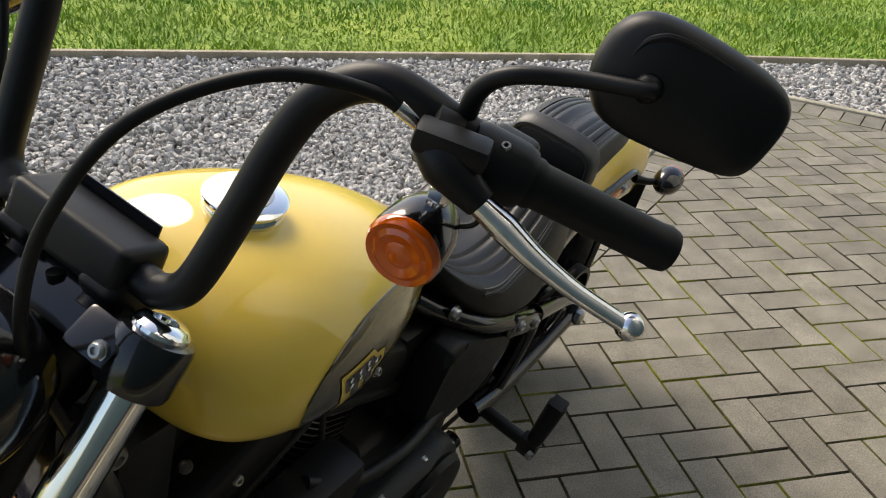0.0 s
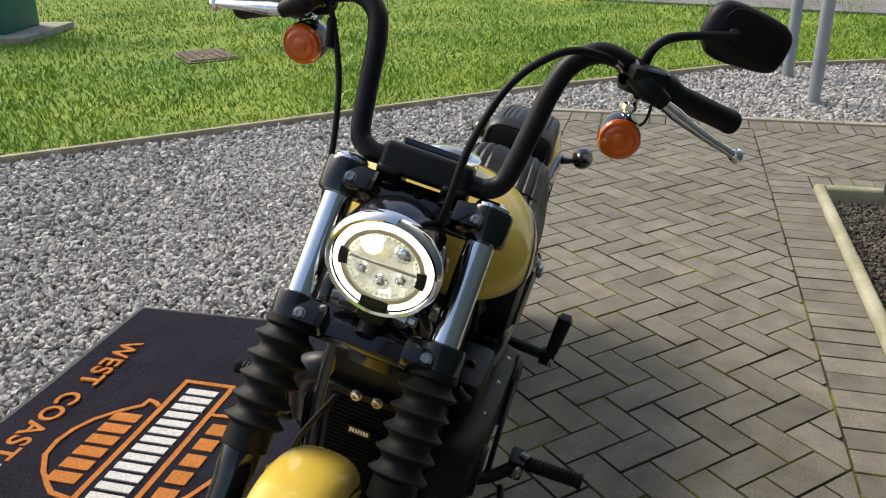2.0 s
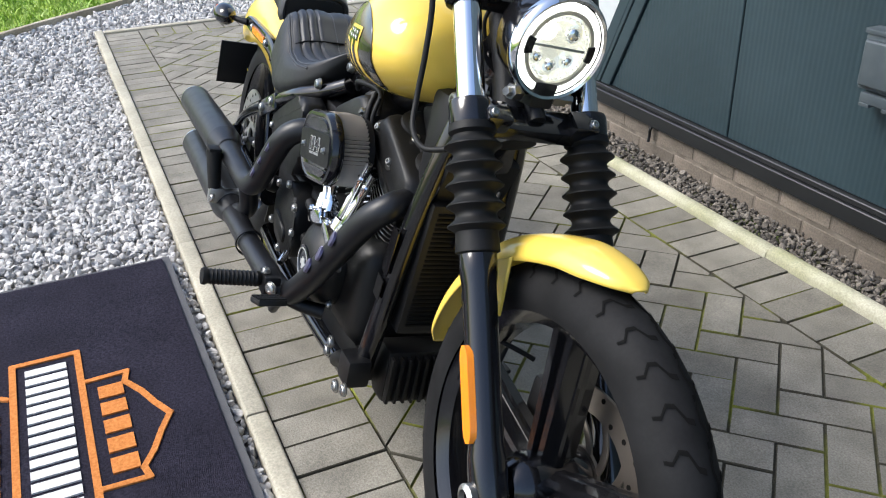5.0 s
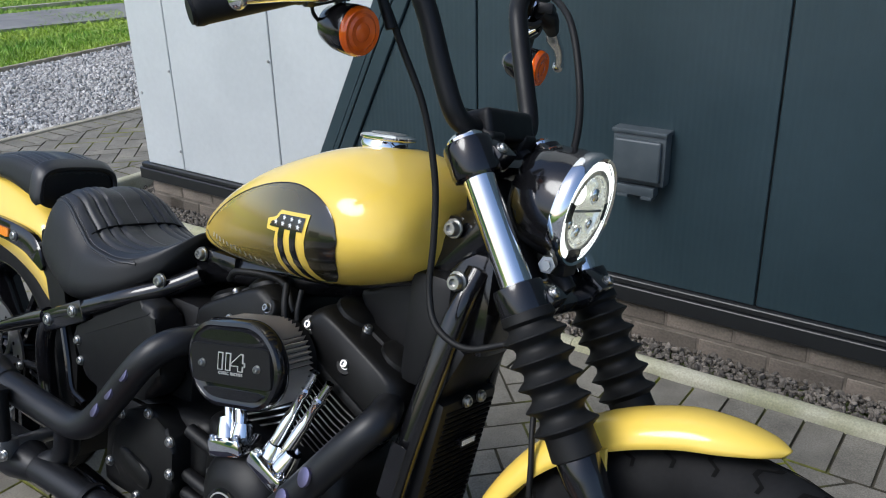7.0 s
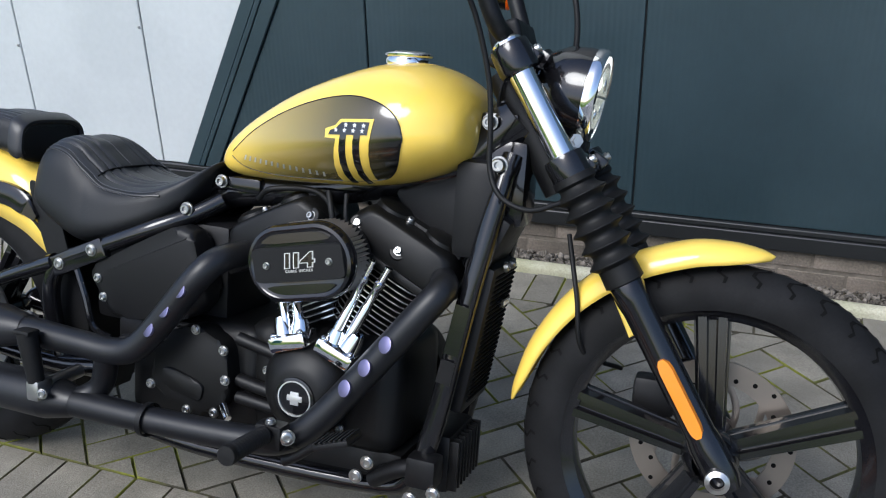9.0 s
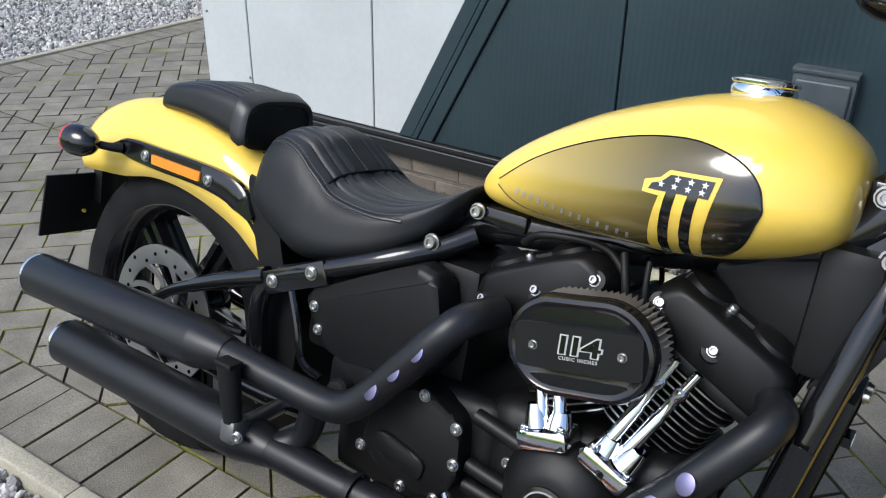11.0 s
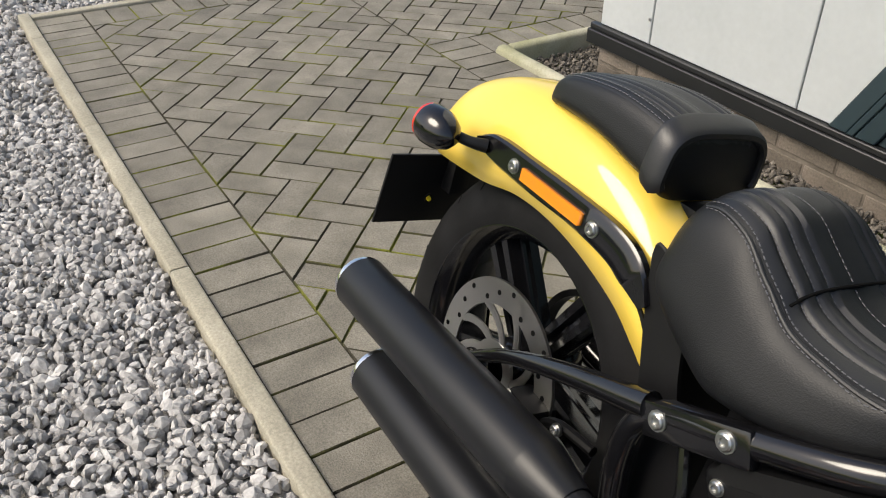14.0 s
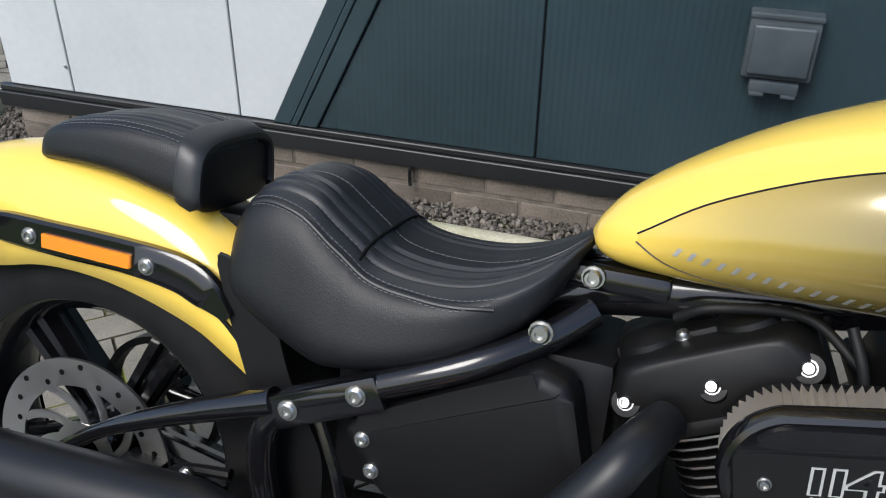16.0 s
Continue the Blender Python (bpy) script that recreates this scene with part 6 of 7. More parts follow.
for sy in (-1, 1):
    bm = bmesh.new()
    y = 0.106 * sy
    mid = [(-0.145, 0.655), (-0.10, 0.658), (0.0, 0.655), (0.10, 0.653), (0.18, 0.645), (0.225, 0.628), (0.262, 0.602)]
    hw_ = [0.006, 0.02, 0.023, 0.023, 0.025, 0.024, 0.008]
    rows = []
    sm = smooth_path([(p[0], w, p[1]) for p, w in zip(mid, hw_)], 5)
    for i, p in enumerate(sm):
        d = sm[min(i + 1, len(sm) - 1)] - sm[max(i - 1, 0)]
        nx, nz = -d.z, d.x
        ln = math.hypot(nx, nz)
        nx, nz = nx / ln * p.y, nz / ln * p.y
        yy = y + (0.005 * sy * max(0, (p.x - 0.2) / 0.13))
        rows.append([bm.verts.new(q) for q in ((p.x - nx, yy - 0.008 * sy, p.z - nz), (p.x - nx, yy + 0.002 * sy, p.z - nz), (p.x - nx * 0.8, yy + 0.006 * sy, p.z - nz * 0.8), (p.x + nx * 0.8, yy + 0.006 * sy, p.z + nz * 0.8), (p.x + nx, yy + 0.002 * sy, p.z + nz), (p.x + nx, yy - 0.008 * sy, p.z + nz))])
    skin(bm, rows)
    st = P("fender_strut", bm, gloss_black, rf, "gloss black fender strut")
    bm = bmesh.new()
    prism(bm, rounded([(0.235, 0.69), (0.31, 0.66), (0.345, 0.54), (0.40, 0.44), (0.40, 0.33), (0.345, 0.33), (0.315, 0.44), (0.289, 0.52), (0.26, 0.60)], 3, 0.25), (0.1 if sy > 0 else -0.106), (0.106 if sy > 0 else -0.1), 0.002, 1)
    P("side_plate", bm, satin_black, rf, "black plastic plate ahead of the rear wheel")
    bolt(st, (-0.042, 0.112 * sy, 0.655), (0, sy, 0), 0.0095)
    bolt(st, (0.142, 0.113 * sy, 0.648), (0, sy, 0), 0.0095)
    bm = bmesh.new()
    prism(bm, rounded([(-0.02, 0.6445), (0.12, 0.6405), (0.12, 0.6595), (-0.02, 0.6635)], 4, 0.06), y + 0.004 * sy, y + 0.011 * sy, 0.002, 1)
    P("side_reflector", bm, amber_deep, st, "orange side reflector")
    # rear signal
    sc = Vector((-0.175, 0.168 * sy, 0.66))
    bd = Vector((-1, 0, -0.02)).normalized()
    bm = bmesh.new()
    lathe(bm, [(0.0, -0.05), (0.012, -0.047), (0.024, -0.032), (0.0315, -0.01), (0.033, 0.012), (0.032, 0.018)], sc, bd, 26)
    rs = P("turn_signal", bm, gloss_black, rf, "gloss black bullet rear signal")
    bm = bmesh.new()
    lathe(bm, [(0.032, 0.016), (0.0315, 0.024), (0.024, 0.03), (0.0, 0.034)], sc, bd, 26)
    P("lens", bm, red_lens, rs, "red signal lens")
    bm = bmesh.new()
    tube(bm, [(-0.115, 0.112 * sy, 0.655), (-0.13, 0.135 * sy, 0.656), sc + Vector((0.02, -0.012 * sy, 0))], [0.011, 0.0085, 0.008], 10, 4)
    P("stalk", bm, satin_black, rs)

# plate at the back
bm = bmesh.new()
pm = Matrix.Translation((-0.338, -0.022, 0.478)) @ Matrix.Rotation(radians(8), 4, 'Y')
block(bm, (-0.003, -0.118, -0.072), (0.003, 0.118, 0.072), 0.002, pm)
plate = P("plate_board", bm, satin_black, None, "black backing board of the rear plate")
bm = bmesh.new()
block(bm, (-0.016, -0.02, -0.02), (0.016, 0.02, 0.08), 0.005, Matrix.Translation((-0.318, 0.0, 0.50)))
P("plate_bracket", bm, satin_black, plate)
bm = bmesh.new()
lathe(bm, [(0.008, 0), (0.008, 0.004), (0.0, 0.004)], pm @ Vector((0.003, -0.018, -0.018)), (1, 0, 0), 12)
P("grommet", bm, rubber_matt, plate)
yellow_cap = mat("yellow_plastic", (0.75, 0.55, 0.02), 0.5)
bm = bmesh.new()
lathe(bm, [(0.0045, 0), (0.0045, 0.008), (0.0, 0.009)], pm @ Vector((0.004, -0.018, -0.018)), (1, -0.2, 0), 8)
P("screw_cap", bm, yellow_cap, plate, "yellow plastic screw cap")

# ---- engine ----
CR = Vector((0.975, 0, 0.36))
bm = bmesh.new()
block(bm, (0.80, -0.115, 0.235), (1.14, 0.115, 0.47), 0.05, None, 3)
block(bm, (0.52, -0.12, 0.215), (0.84, 0.12, 0.45), 0.035, None, 3)
block(bm, (0.60, -0.1, 0.17), (1.15, 0.1, 0.25), 0.02)
eng = P("engine", bm, wrinkle_black, None, "black V-twin engine with polished fins")


def cyl_frame(deg):
    return Matrix.Translation(CR) @ Matrix.Rotation(radians(deg), 4, 'Y')


for nm, deg in (("rear", -25.5), ("front", 26.0)):
    m = cyl_frame(deg)
    bm = bmesh.new()
    block(bm, (-0.06, -0.06, 0.1), (0.06, 0.06, 0.27), 0.03, m)
    cyl = P("cylinder", bm, wrinkle_black, eng, "black finned cylinder")
    for k in range(13):
        z = 0.118 + k * 0.0118
        s = 0.076 + (0.008 if k > 8 else 0)
        bm = bmesh.new()
        o = rounded([(-s, -0.078), (s, -0.078), (s, 0.078), (-s, 0.078)], 4, 0.32)
        a = [bm.verts.new(m @ Vector((x, y, z))) for x, y in o]
        b_ = [bm.verts.new(m @ Vector((x, y, z + 0.0048))) for x, y in o]
        bm.faces.new(a), bm.faces.new(b_)
        kk = len(o)
        for i in range(kk):
            bm.faces.new((a[i], a[(i + 1) % kk], b_[(i + 1) % kk], b_[i]))
        P("fin", bm, wrinkle_black, cyl)
        bm = bmesh.new()
        oo = [(x * 1.004, y * 1.004) for x, y in o]
        a = [bm.verts.new(m @ Vector((x, y, z + 0.0012))) for x, y in oo]
        b_ = [bm.verts.new(m @ Vector((x, y, z + 0.0038))) for x, y in oo]
        for i in range(kk):
            bm.faces.new((a[i], a[(i + 1) % kk], b_[(i + 1) % kk], b_[i]))
        P("fin_edge", bm, fin_mat, cyl)
    bm = bmesh.new()
    o = rounded([(-0.112, 0.268), (0.112, 0.268), (0.118, 0.32), (0.092, 0.358), (-0.092, 0.358), (-0.118, 0.32)], 3, 0.25)
    ws = [(-0.094, 0.8), (-0.091, 0.88), (-0.082, 0.95), (-0.066, 1.0), (0.066, 1.0), (0.082, 0.95), (0.091, 0.88), (0.094, 0.8)]
    rows = [[bm.verts.new(m @ Vector((x * s, y, 0.31 + (z - 0.31) * s))) for x, z in o] for y, s in ws]
    skin(bm, rows)
    block(bm, (-0.122, -0.099, 0.262), (0.122, 0.099, 0.281), 0.006, m)
    block(bm, (-0.1, -0.05, 0.335), (0.1, 0.05, 0.366), 0.012, m)
    rk = P("rocker_cover", bm, wrinkle_black, eng, "black rocker cover")
    for xx in (-0.095, 0.0, 0.098):
        bm = bmesh.new()
        lathe(bm, [(0.019, -0.03), (0.019, 0.0), (0.016, 0.004), (0, 0.005)], m @ Vector((xx, -0.088, 0.312)), m.to_3x3() @ Vector((0, -1, 0.4)), 16)
        P("bolt_boss", bm, wrinkle_black, rk)
    for xx in (-0.06, 0.05):
        bm = bmesh.new()
        lathe(bm, [(0.04, 0), (0.038, 0.012), (0.025, 0.02), (0, 0.023)], m @ Vector((xx, -0.03, 0.352)), m.to_3x3() @ Vector((0, 0, 1)), 16)
        P("cover_lobe", bm, wrinkle_black, rk)
    for xx, yy, zz, ax in ((-0.095, -0.092, 0.314, (0, -1, 0.4)), (0.0, -0.092, 0.314, (0, -1, 0.4)), (0.098, -0.092, 0.314, (0, -1, 0.4)), (-0.02, -0.05, 0.36, (0, -0.2, 1)), (0.03, 0.05, 0.36, (0, 0.2, 1)), (0.108, 0.03, 0.335, (0.6, 0, 1)), (-0.108, 0.03, 0.335, (-0.6, 0, 1)), (0.0, 0.092, 0.32, (0, 1, 0.3))):
        bolt(rk, m @ Vector((xx, yy, zz)), m.to_3x3() @ Vector(ax), 0.0075, "bolt", zinc, 0.008)
    # chrome strip under the cover
    bm = bmesh.new()
    block(bm, (-0.06, -0.094, 0.262), (0.06, -0.08, 0.268), 0.002, m)
    P("gasket_edge", bm, fin_mat, rk)

# pushrod tubes and tappet blocks
for base, tops in (((0.925, -0.135, 0.448), ((0.872, -0.118, 0.60), (0.905, -0.118, 0.60))), ((1.022, -0.135, 0.443), ((1.108, -0.118, 0.613), (1.075, -0.118, 0.622)))):
    bm = bmesh.new()
    tilt = Matrix.Translation(base) @ Matrix.Rotation(radians(-18 if base[0] < 0.97 else 24), 4, 'Y')
    block(bm, (-0.04, -0.028, -0.014), (0.04, 0.028, 0.016), 0.007, tilt, 2)
    lathe(bm, [(0.021, 0.01), (0.018, 0.03), (0.014, 0.045)], Vector(base) + Vector((-0.016 if base[0] < 0.97 else 0.016, 0, 0)), Vector(tops[0]) - Vector(base), 16)
    lathe(bm, [(0.021, 0.01), (0.018, 0.03), (0.014, 0.045)], Vector(base) + Vector((0.016 if base[0] < 0.97 else -0.016, 0, 0)), Vector(tops[1]) - Vector(base), 16)
    tb = P("tappet_block", bm, chrome, eng, "chrome tappet block")
    for x in (-0.03, 0.03):
        bolt(tb, tilt @ Vector((x, -0.02, 0.016)), (0, -0.4, 1), 0.006, "bolt", chrome)
    for q, off in zip(tops, ((-0.014, 0.014) if base[0] < 0.97 else (0.014, -0.014))):
        bm = bmesh.new()
        b0 = Vector(base) + Vector((off, 0, 0.02))
        d = Vector(q) - b0
        L_ = d.length
        lathe(bm, [(0.0105, 0), (0.0105, L_ * 0.5), (0.0085, L_ * 0.52), (0.0085, L_ * 0.72), (0.0105, L_ * 0.74), (0.0105, L_ * 0.8), (0.0075, L_ * 0.82), (0.0075, L_)], b0, d, 14)
        P("pushrod_tube", bm, chrome, eng, "chrome pushrod tube")

# cam cover
bm = bmesh.new()
cc = Vector((0.957, -0.12, 0.352))
o = []
for k in range(32):
    t = 2 * math.pi * k / 32
    r = 0.088 + 0.014 * max(0, math.sin(t)) * (1 + 0.3 * math.cos(2 * t))
    o.append((r * math.cos(t), r * math.sin(t)))
rows = [[bm.verts.new((cc.x + x * s, cc.y - d, cc.z + z * s)) for x, z in o] for s, d in ((1.0, -0.01), (1.0, 0.012), (0.96, 0.026), (0.82, 0.04), (0.62, 0.052), (0.5, 0.056))]
skin(bm, rows)
cam_cover = P("cam_cover", bm, wrinkle_black, eng, "black domed cam cover")
bm = bmesh.new()
lathe(bm, [(0.042, 0.054), (0.041, 0.0595), (0.036, 0.0605), (0.034, 0.058), (0.0, 0.058)], cc, (0, -1, 0), 30)
md = P("cover_medallion", bm, gloss_black, cam_cover, "round black medallion")
bm = bmesh.new()
ring_band(bm, Vector((cc.x, 0, cc.z)), 0.0325, 0.035, cc.y - 0.0612, cc.y - 0.0585, 30)
block(bm, (cc.x - 0.016, cc.y - 0.0605, cc.z - 0.005), (cc.x + 0.016, cc.y - 0.058, cc.z + 0.006), 0.001)
block(bm, (cc.x - 0.009, cc.y - 0.0602, cc.z - 0.013), (cc.x + 0.009, cc.y - 0.058, cc.z + 0.013), 0.001)
P("medallion_emblem", bm, silver_print, md, "small plain silver emblem")
for a in (20, 75, 110, 165, 215, 320, 268):
    bolt(cam_cover, (cc.x + 0.094 * math.cos(radians(a)), cc.y - 0.012, cc.z + 0.094 * math.sin(radians(a))), (0, -1, 0), 0.0075)

# gearbox side cover
bm = bmesh.new()
prism(bm, rounded([(0.60, 0.30), (0.76, 0.265), (0.80, 0.32), (0.79, 0.42), (0.72, 0.45), (0.63, 0.42)], 4, 0.3), -0.16, -0.1, 0.012, 2)
gb = P("gearbox_cover", bm, wrinkle_black, eng, "black gearbox cover")
bm = bmesh.new()
prism(bm, rounded([(0.635, 0.315), (0.735, 0.29), (0.745, 0.335), (0.645, 0.36)], 4, 0.35), -0.167, -0.155, 0.006, 2)
P("cover_boss", bm, wrinkle_black, gb)
for x, z in ((0.612, 0.31), (0.70, 0.272), (0.765, 0.278), (0.79, 0.35), (0.785, 0.41), (0.72, 0.442), (0.64, 0.415)):
    bolt(gb, (x, -0.161, z), (0, -1, 0), 0.0085)
for x0, z0, x1, z1 in ((0.80, 0.43, 0.90, 0.41), (0.80, 0.345, 0.90, 0.33), (0.80, 0.31, 0.90, 0.30)):
    bm = bmesh.new()
    tube(bm, [(x0, -0.13, z0), (x1, -0.13, z1)], 0.013, 12, 1)
    P("oil_pipe", bm, satin_black, eng)
bm = bmesh.new()
tube(bm, [(0.79, -0.165, 0.30), (0.815, -0.185, 0.285)], 0.008, 10, 1)
P("dipstick", bm, chrome, eng)

# oil tank side panel
bm = bmesh.new()
prism(bm, rounded([(0.432, 0.52), (0.56, 0.59), (0.66, 0.64), (0.70, 0.63), (0.735, 0.50), (0.70, 0.455), (0.50, 0.425)], 4, 0.22), -0.150, -0.09, 0.018, 3)
sp = P("side_panel", bm, satin_black, None, "satin black side panel")
bm = bmesh.new()
prism(bm, rounded([(0.432, 0.52), (0.56, 0.59), (0.66, 0.64), (0.70, 0.63), (0.735, 0.50), (0.70, 0.455), (0.50, 0.425)], 4, 0.22), 0.09, 0.150, 0.018, 3)
P("side_panel", bm, satin_black, None, "satin black side panel")
bolt(sp, (0.468, -0.151, 0.508), (0, -1, 0), 0.008)
bolt(sp, (0.482, -0.151, 0.47), (0, -1, 0), 0.008)
bm = bmesh.new()
block(bm, (0.40, -0.085, 0.40), (0.74, 0.085, 0.64), 0.02)
block(bm, (0.50, -0.13, 0.36), (0.74, 0.13, 0.43), 0.015)
P("battery_tray", bm, satin_black, None, "black battery box")
bm = bmesh.new()
tube(bm, [(0.41, -0.148, 0.52), (0.435, -0.15, 0.46), (0.455, -0.15, 0.40), (0.50, -0.15, 0.385)], 0.007, 8, 4)
P("side_loop", bm, gloss_black, None, "gloss black bent rod")
bm = bmesh.new()
lathe(bm, [(0.022, 0), (0.022, 0.02), (0.016, 0.026), (0, 0.026)], (0.545, -0.14, 0.375), (0, -1, 0.3), 16)
P("oil_cap", bm, satin_black)

# air cleaner
am = Matrix.Translation((0.962, -0.105, 0.614)) @ Matrix.Rotation(radians(-11.5), 4, 'Y')


def oval(a, c, n_=48):
    """A stadium outline, a and c half sizes."""
    out = []
    for k in range(n_):
        t = 2 * math.pi * k / n_
        x = (a - c) * (1 if math.cos(t) > 0 else -1) + c * math.cos(t)
        out.append((x, c * math.sin(t)))
    return out


def oval_loft(bm, rings_, m):
    rows = [[bm.verts.new(m @ Vector((x, -d, z))) for x, z in oval(a, c)] for a, c, d in rings_]
    skin(bm, rows)


bm = bmesh.new()
oval_loft(bm, [(0.104, 0.066, 0.0), (0.104, 0.066, 0.012)], am)
ac = P("air_cleaner", bm, satin_black, None, "black oval air cleaner with pleated filter")
bm = bmesh.new()
oval_loft(bm, [(0.098, 0.060, 0.01), (0.098, 0.060, 0.07)], am)
P("filter_core", bm, groove_black, ac)
mesh_grey = mat("filter_gauze", (0.5, 0.46, 0.4), 0.5, 0.7)
bump(mesh_grey, 900, 0.8, 0.001, "voronoi")
po = []
for k in range(64):
    # even steps along the stadium's edge
    a_, c_ = 0.108, 0.071
    s = k / 64 * (4 * (a_ - c_) + 2 * math.pi * c_)
    if s < math.pi * c_:
        t = s / c_ - math.pi / 2
        po.append((a_ - c_ + c_ * math.cos(t), c_ * math.sin(t)))
    elif s < math.pi * c_ + 2 * (a_ - c_):
        po.append((a_ - c_ - (s - math.pi * c_), c_))
    elif s < 2 * math.pi * c_ + 2 * (a_ - c_):
        t = (s - math.pi * c_ - 2 * (a_ - c_)) / c_ + math.pi / 2
        po.append((-(a_ - c_) + c_ * math.cos(t), c_ * math.sin(t)))
    else:
        po.append((-(a_ - c_) + s - 2 * math.pi * c_ - 2 * (a_ - c_), -c_))
bm = bmesh.new()
for i in range(64):
    x, z = po[i]
    x2, z2 = po[(i + 1) % 64]
    mx2, mz2 = (x + x2) / 2 * 0.9, (z + z2) / 2 * 0.86
    vs = [[bm.verts.new(am @ Vector((u, -d, w))) for u, w in ((x, z), (mx2, mz2), (x2, z2))] for d in (0.012, 0.068)]
    for k in range(2):
        bm.faces.new((vs[0][k], vs[0][k + 1], vs[1][k + 1], vs[1][k]))
P("filter_pleats", bm, mesh_grey, ac, "grey wire-mesh filter pleats")
bm = bmesh.new()
oval_loft(bm, [(0.108, 0.071, 0.064), (0.1105, 0.0735, 0.07), (0.1095, 0.0725, 0.079), (0.106, 0.069, 0.087), (0.1, 0.063, 0.0885), (0.097, 0.06, 0.0865), (0.06, 0.03, 0.0865)], am)
cov = P("cover", bm, gloss_black, ac, "gloss black air cleaner cover")
bm = bmesh.new()
inner = rounded([(-0.094, -0.033), (0.094, -0.033), (0.094, 0.033), (-0.094, 0.033)], 4, 0.12)
a = [bm.verts.new(am @ Vector((x, -0.0862, z))) for x, z in inner]
b_ = [bm.verts.new(am @ Vector((x * 0.99, -0.0905, z * 0.96))) for x, z in inner]
skin(bm, [a, b_])
P("cover_plate", bm, satin_black, cov, "satin black centre plate")
for s in (-1, 1):
    bm = bmesh.new()
    lo_ = rounded([(-0.08, 0.0385 * s), (0.08, 0.0385 * s), (0.05, 0.056 * s), (-0.05, 0.056 * s)], 3, 0.3)
    a = [bm.verts.new(am @ Vector((x, -0.086, z))) for x, z in lo_]
    b_ = [bm.verts.new(am @ Vector((x * 0.98, -0.089, z))) for x, z in lo_]
    skin(bm, [a, b_])
    P("cover_insert", bm, gloss_black, cov)
    bolt(cov, am @ Vector((0.065 * s, -0.091, 0.0)), am.to_3x3() @ Vector((0, -1, 0)), 0.0055, "screw")


def flank_text(body, size, m, material, parent, name, label, space=1.0, off=0.02, slant=0.0):
    cu = bpy.data.curves.new(name, 'FONT')
    cu.body, cu.size, cu.extrude, cu.align_x, cu.align_y, cu.space_character = body, size, 0.0006, 'CENTER', 'CENTER', space
    cu.offset, cu.shear = size * off, slant
    tmp = new(name, cu)
    dg = bpy.context.evaluated_depsgraph_get()
    me = bpy.data.meshes.new_from_object(tmp.evaluated_get(dg))
    bpy.data.objects.remove(tmp)
    me.transform(m)
    me.materials.clear()
    me.materials.append(material)
    ob = new(name, me)
    ob.parent = parent
    if label:
        ob["label"] = label
    return ob


face = am @ Matrix.Translation((0.002, -0.0915, 0.005)) @ Matrix.Rotation(radians(90), 4, 'X')
for digit, dx in (("1", -0.0235), ("1", -0.005), ("4", 0.0185)):
    at_ = face @ Matrix.Translation((dx, 0, 0))
    flank_text(digit, 0.036, at_ @ Matrix.Diagonal((1.6, 1, 1, 1)), silver_print, cov, "numeral", "silver numeral outline", 1.0, 0.06, 0.1)
    flank_text(digit, 0.036, at_ @ Matrix.Translation((0, 0, 0.0007)) @ Matrix.Diagonal((1.6, 1, 1, 1)), gloss_black, cov, "numeral", "black numeral face", 1.0, 0.015, 0.1)
flank_text("CUBIC INCHES", 0.0068, face @ Matrix.Translation((0, -0.018, 0)), silver_print, cov, "lettering", "small silver lettering", 1.3)

# radiator between the downtubes
bm = bmesh.new()
block(bm, (-0.03, -0.075, -0.155), (0.03, 0.075, 0.135), 0.012, Matrix.Translation((1.246, 0, 0.50)) @ Matrix.Rotation(radians(9), 4, 'Y'))
rad = P("radiator", bm, satin_black, None, "black oil cooler behind the front wheel")
bm = bmesh.new()
for k in range(26):
    z = -0.13 + k * 0.0098
    block(bm, (0.029, -0.062, z), (0.033, 0.062, z + 0.004), 0, Matrix.Translation((1.246, 0, 0.50)) @ Matrix.Rotation(radians(9), 4, 'Y'))
P("cooling_slat", bm, groove_black, rad)
for sy in (-0.019, 0.019):
    bolt(rad, (1.300, sy, 0.625), (1, 0, 0.1), 0.008)
bm = bmesh.new()
block(bm, (-0.018, -0.07, -0.06), (0.025, 0.07, 0.06), 0.012, Matrix.Translation((1.27, 0, 0.67)) @ Matrix.Rotation(radians(25), 4, 'Y'))
block(bm, (-0.06, -0.08, -0.09), (0.02, 0.08, 0.09), 0.02, Matrix.Translation((1.265, 0, 0.73)))
P("horn_cover", bm, satin_black, None, "black cover below the steering head")
# added black filler that keeps the gap behind the front rocker cover dark
bm = bmesh.new()
prism(bm, rounded([(1.06, 0.745), (1.215, 0.80), (1.24, 0.70), (1.215, 0.60), (1.17, 0.64)], 3, 0.2), -0.03, 0.03, 0.01, 2)
P("gap_filler", bm, satin_black, None, "black filler plate added in the gap under the tank")
bm = bmesh.new()
block(bm, (1.288, -0.02, 0.548), (1.300, 0.02, 0.562), 0.0)
tag = P("sticker", bm, gloss_black, rad, "small black sticker with white print")
for k in range(7):
    bm = bmesh.new()
    block(bm, (1.2998, -0.017 + k * 0.005, 0.551), (1.3008, -0.0135 + k * 0.005, 0.559), 0)
    P("line_of_print", bm, white_print, tag, "", False)
for y0, z0, z1, mt in ((-0.121, 0.47, 0.565, gloss_black), (-0.121, 0.415, 0.46, satin_black)):
    bm = bmesh.new()
    zc_ = (z0 + z1) / 2
    block(bm, (-0.014, -0.001, -(z1 - z0) / 2), (0.014, 0.001, (z1 - z0) / 2), 0, Matrix.Translation((1.205 + (zc_ - 0.30) * 0.19, y0 + (zc_ - 0.42) * 0.04, zc_)) @ Matrix.Rotation(radians(10.5), 4, 'Y'))
    P("sticker", bm, mt, frame_ob, "printed label on the downtube")

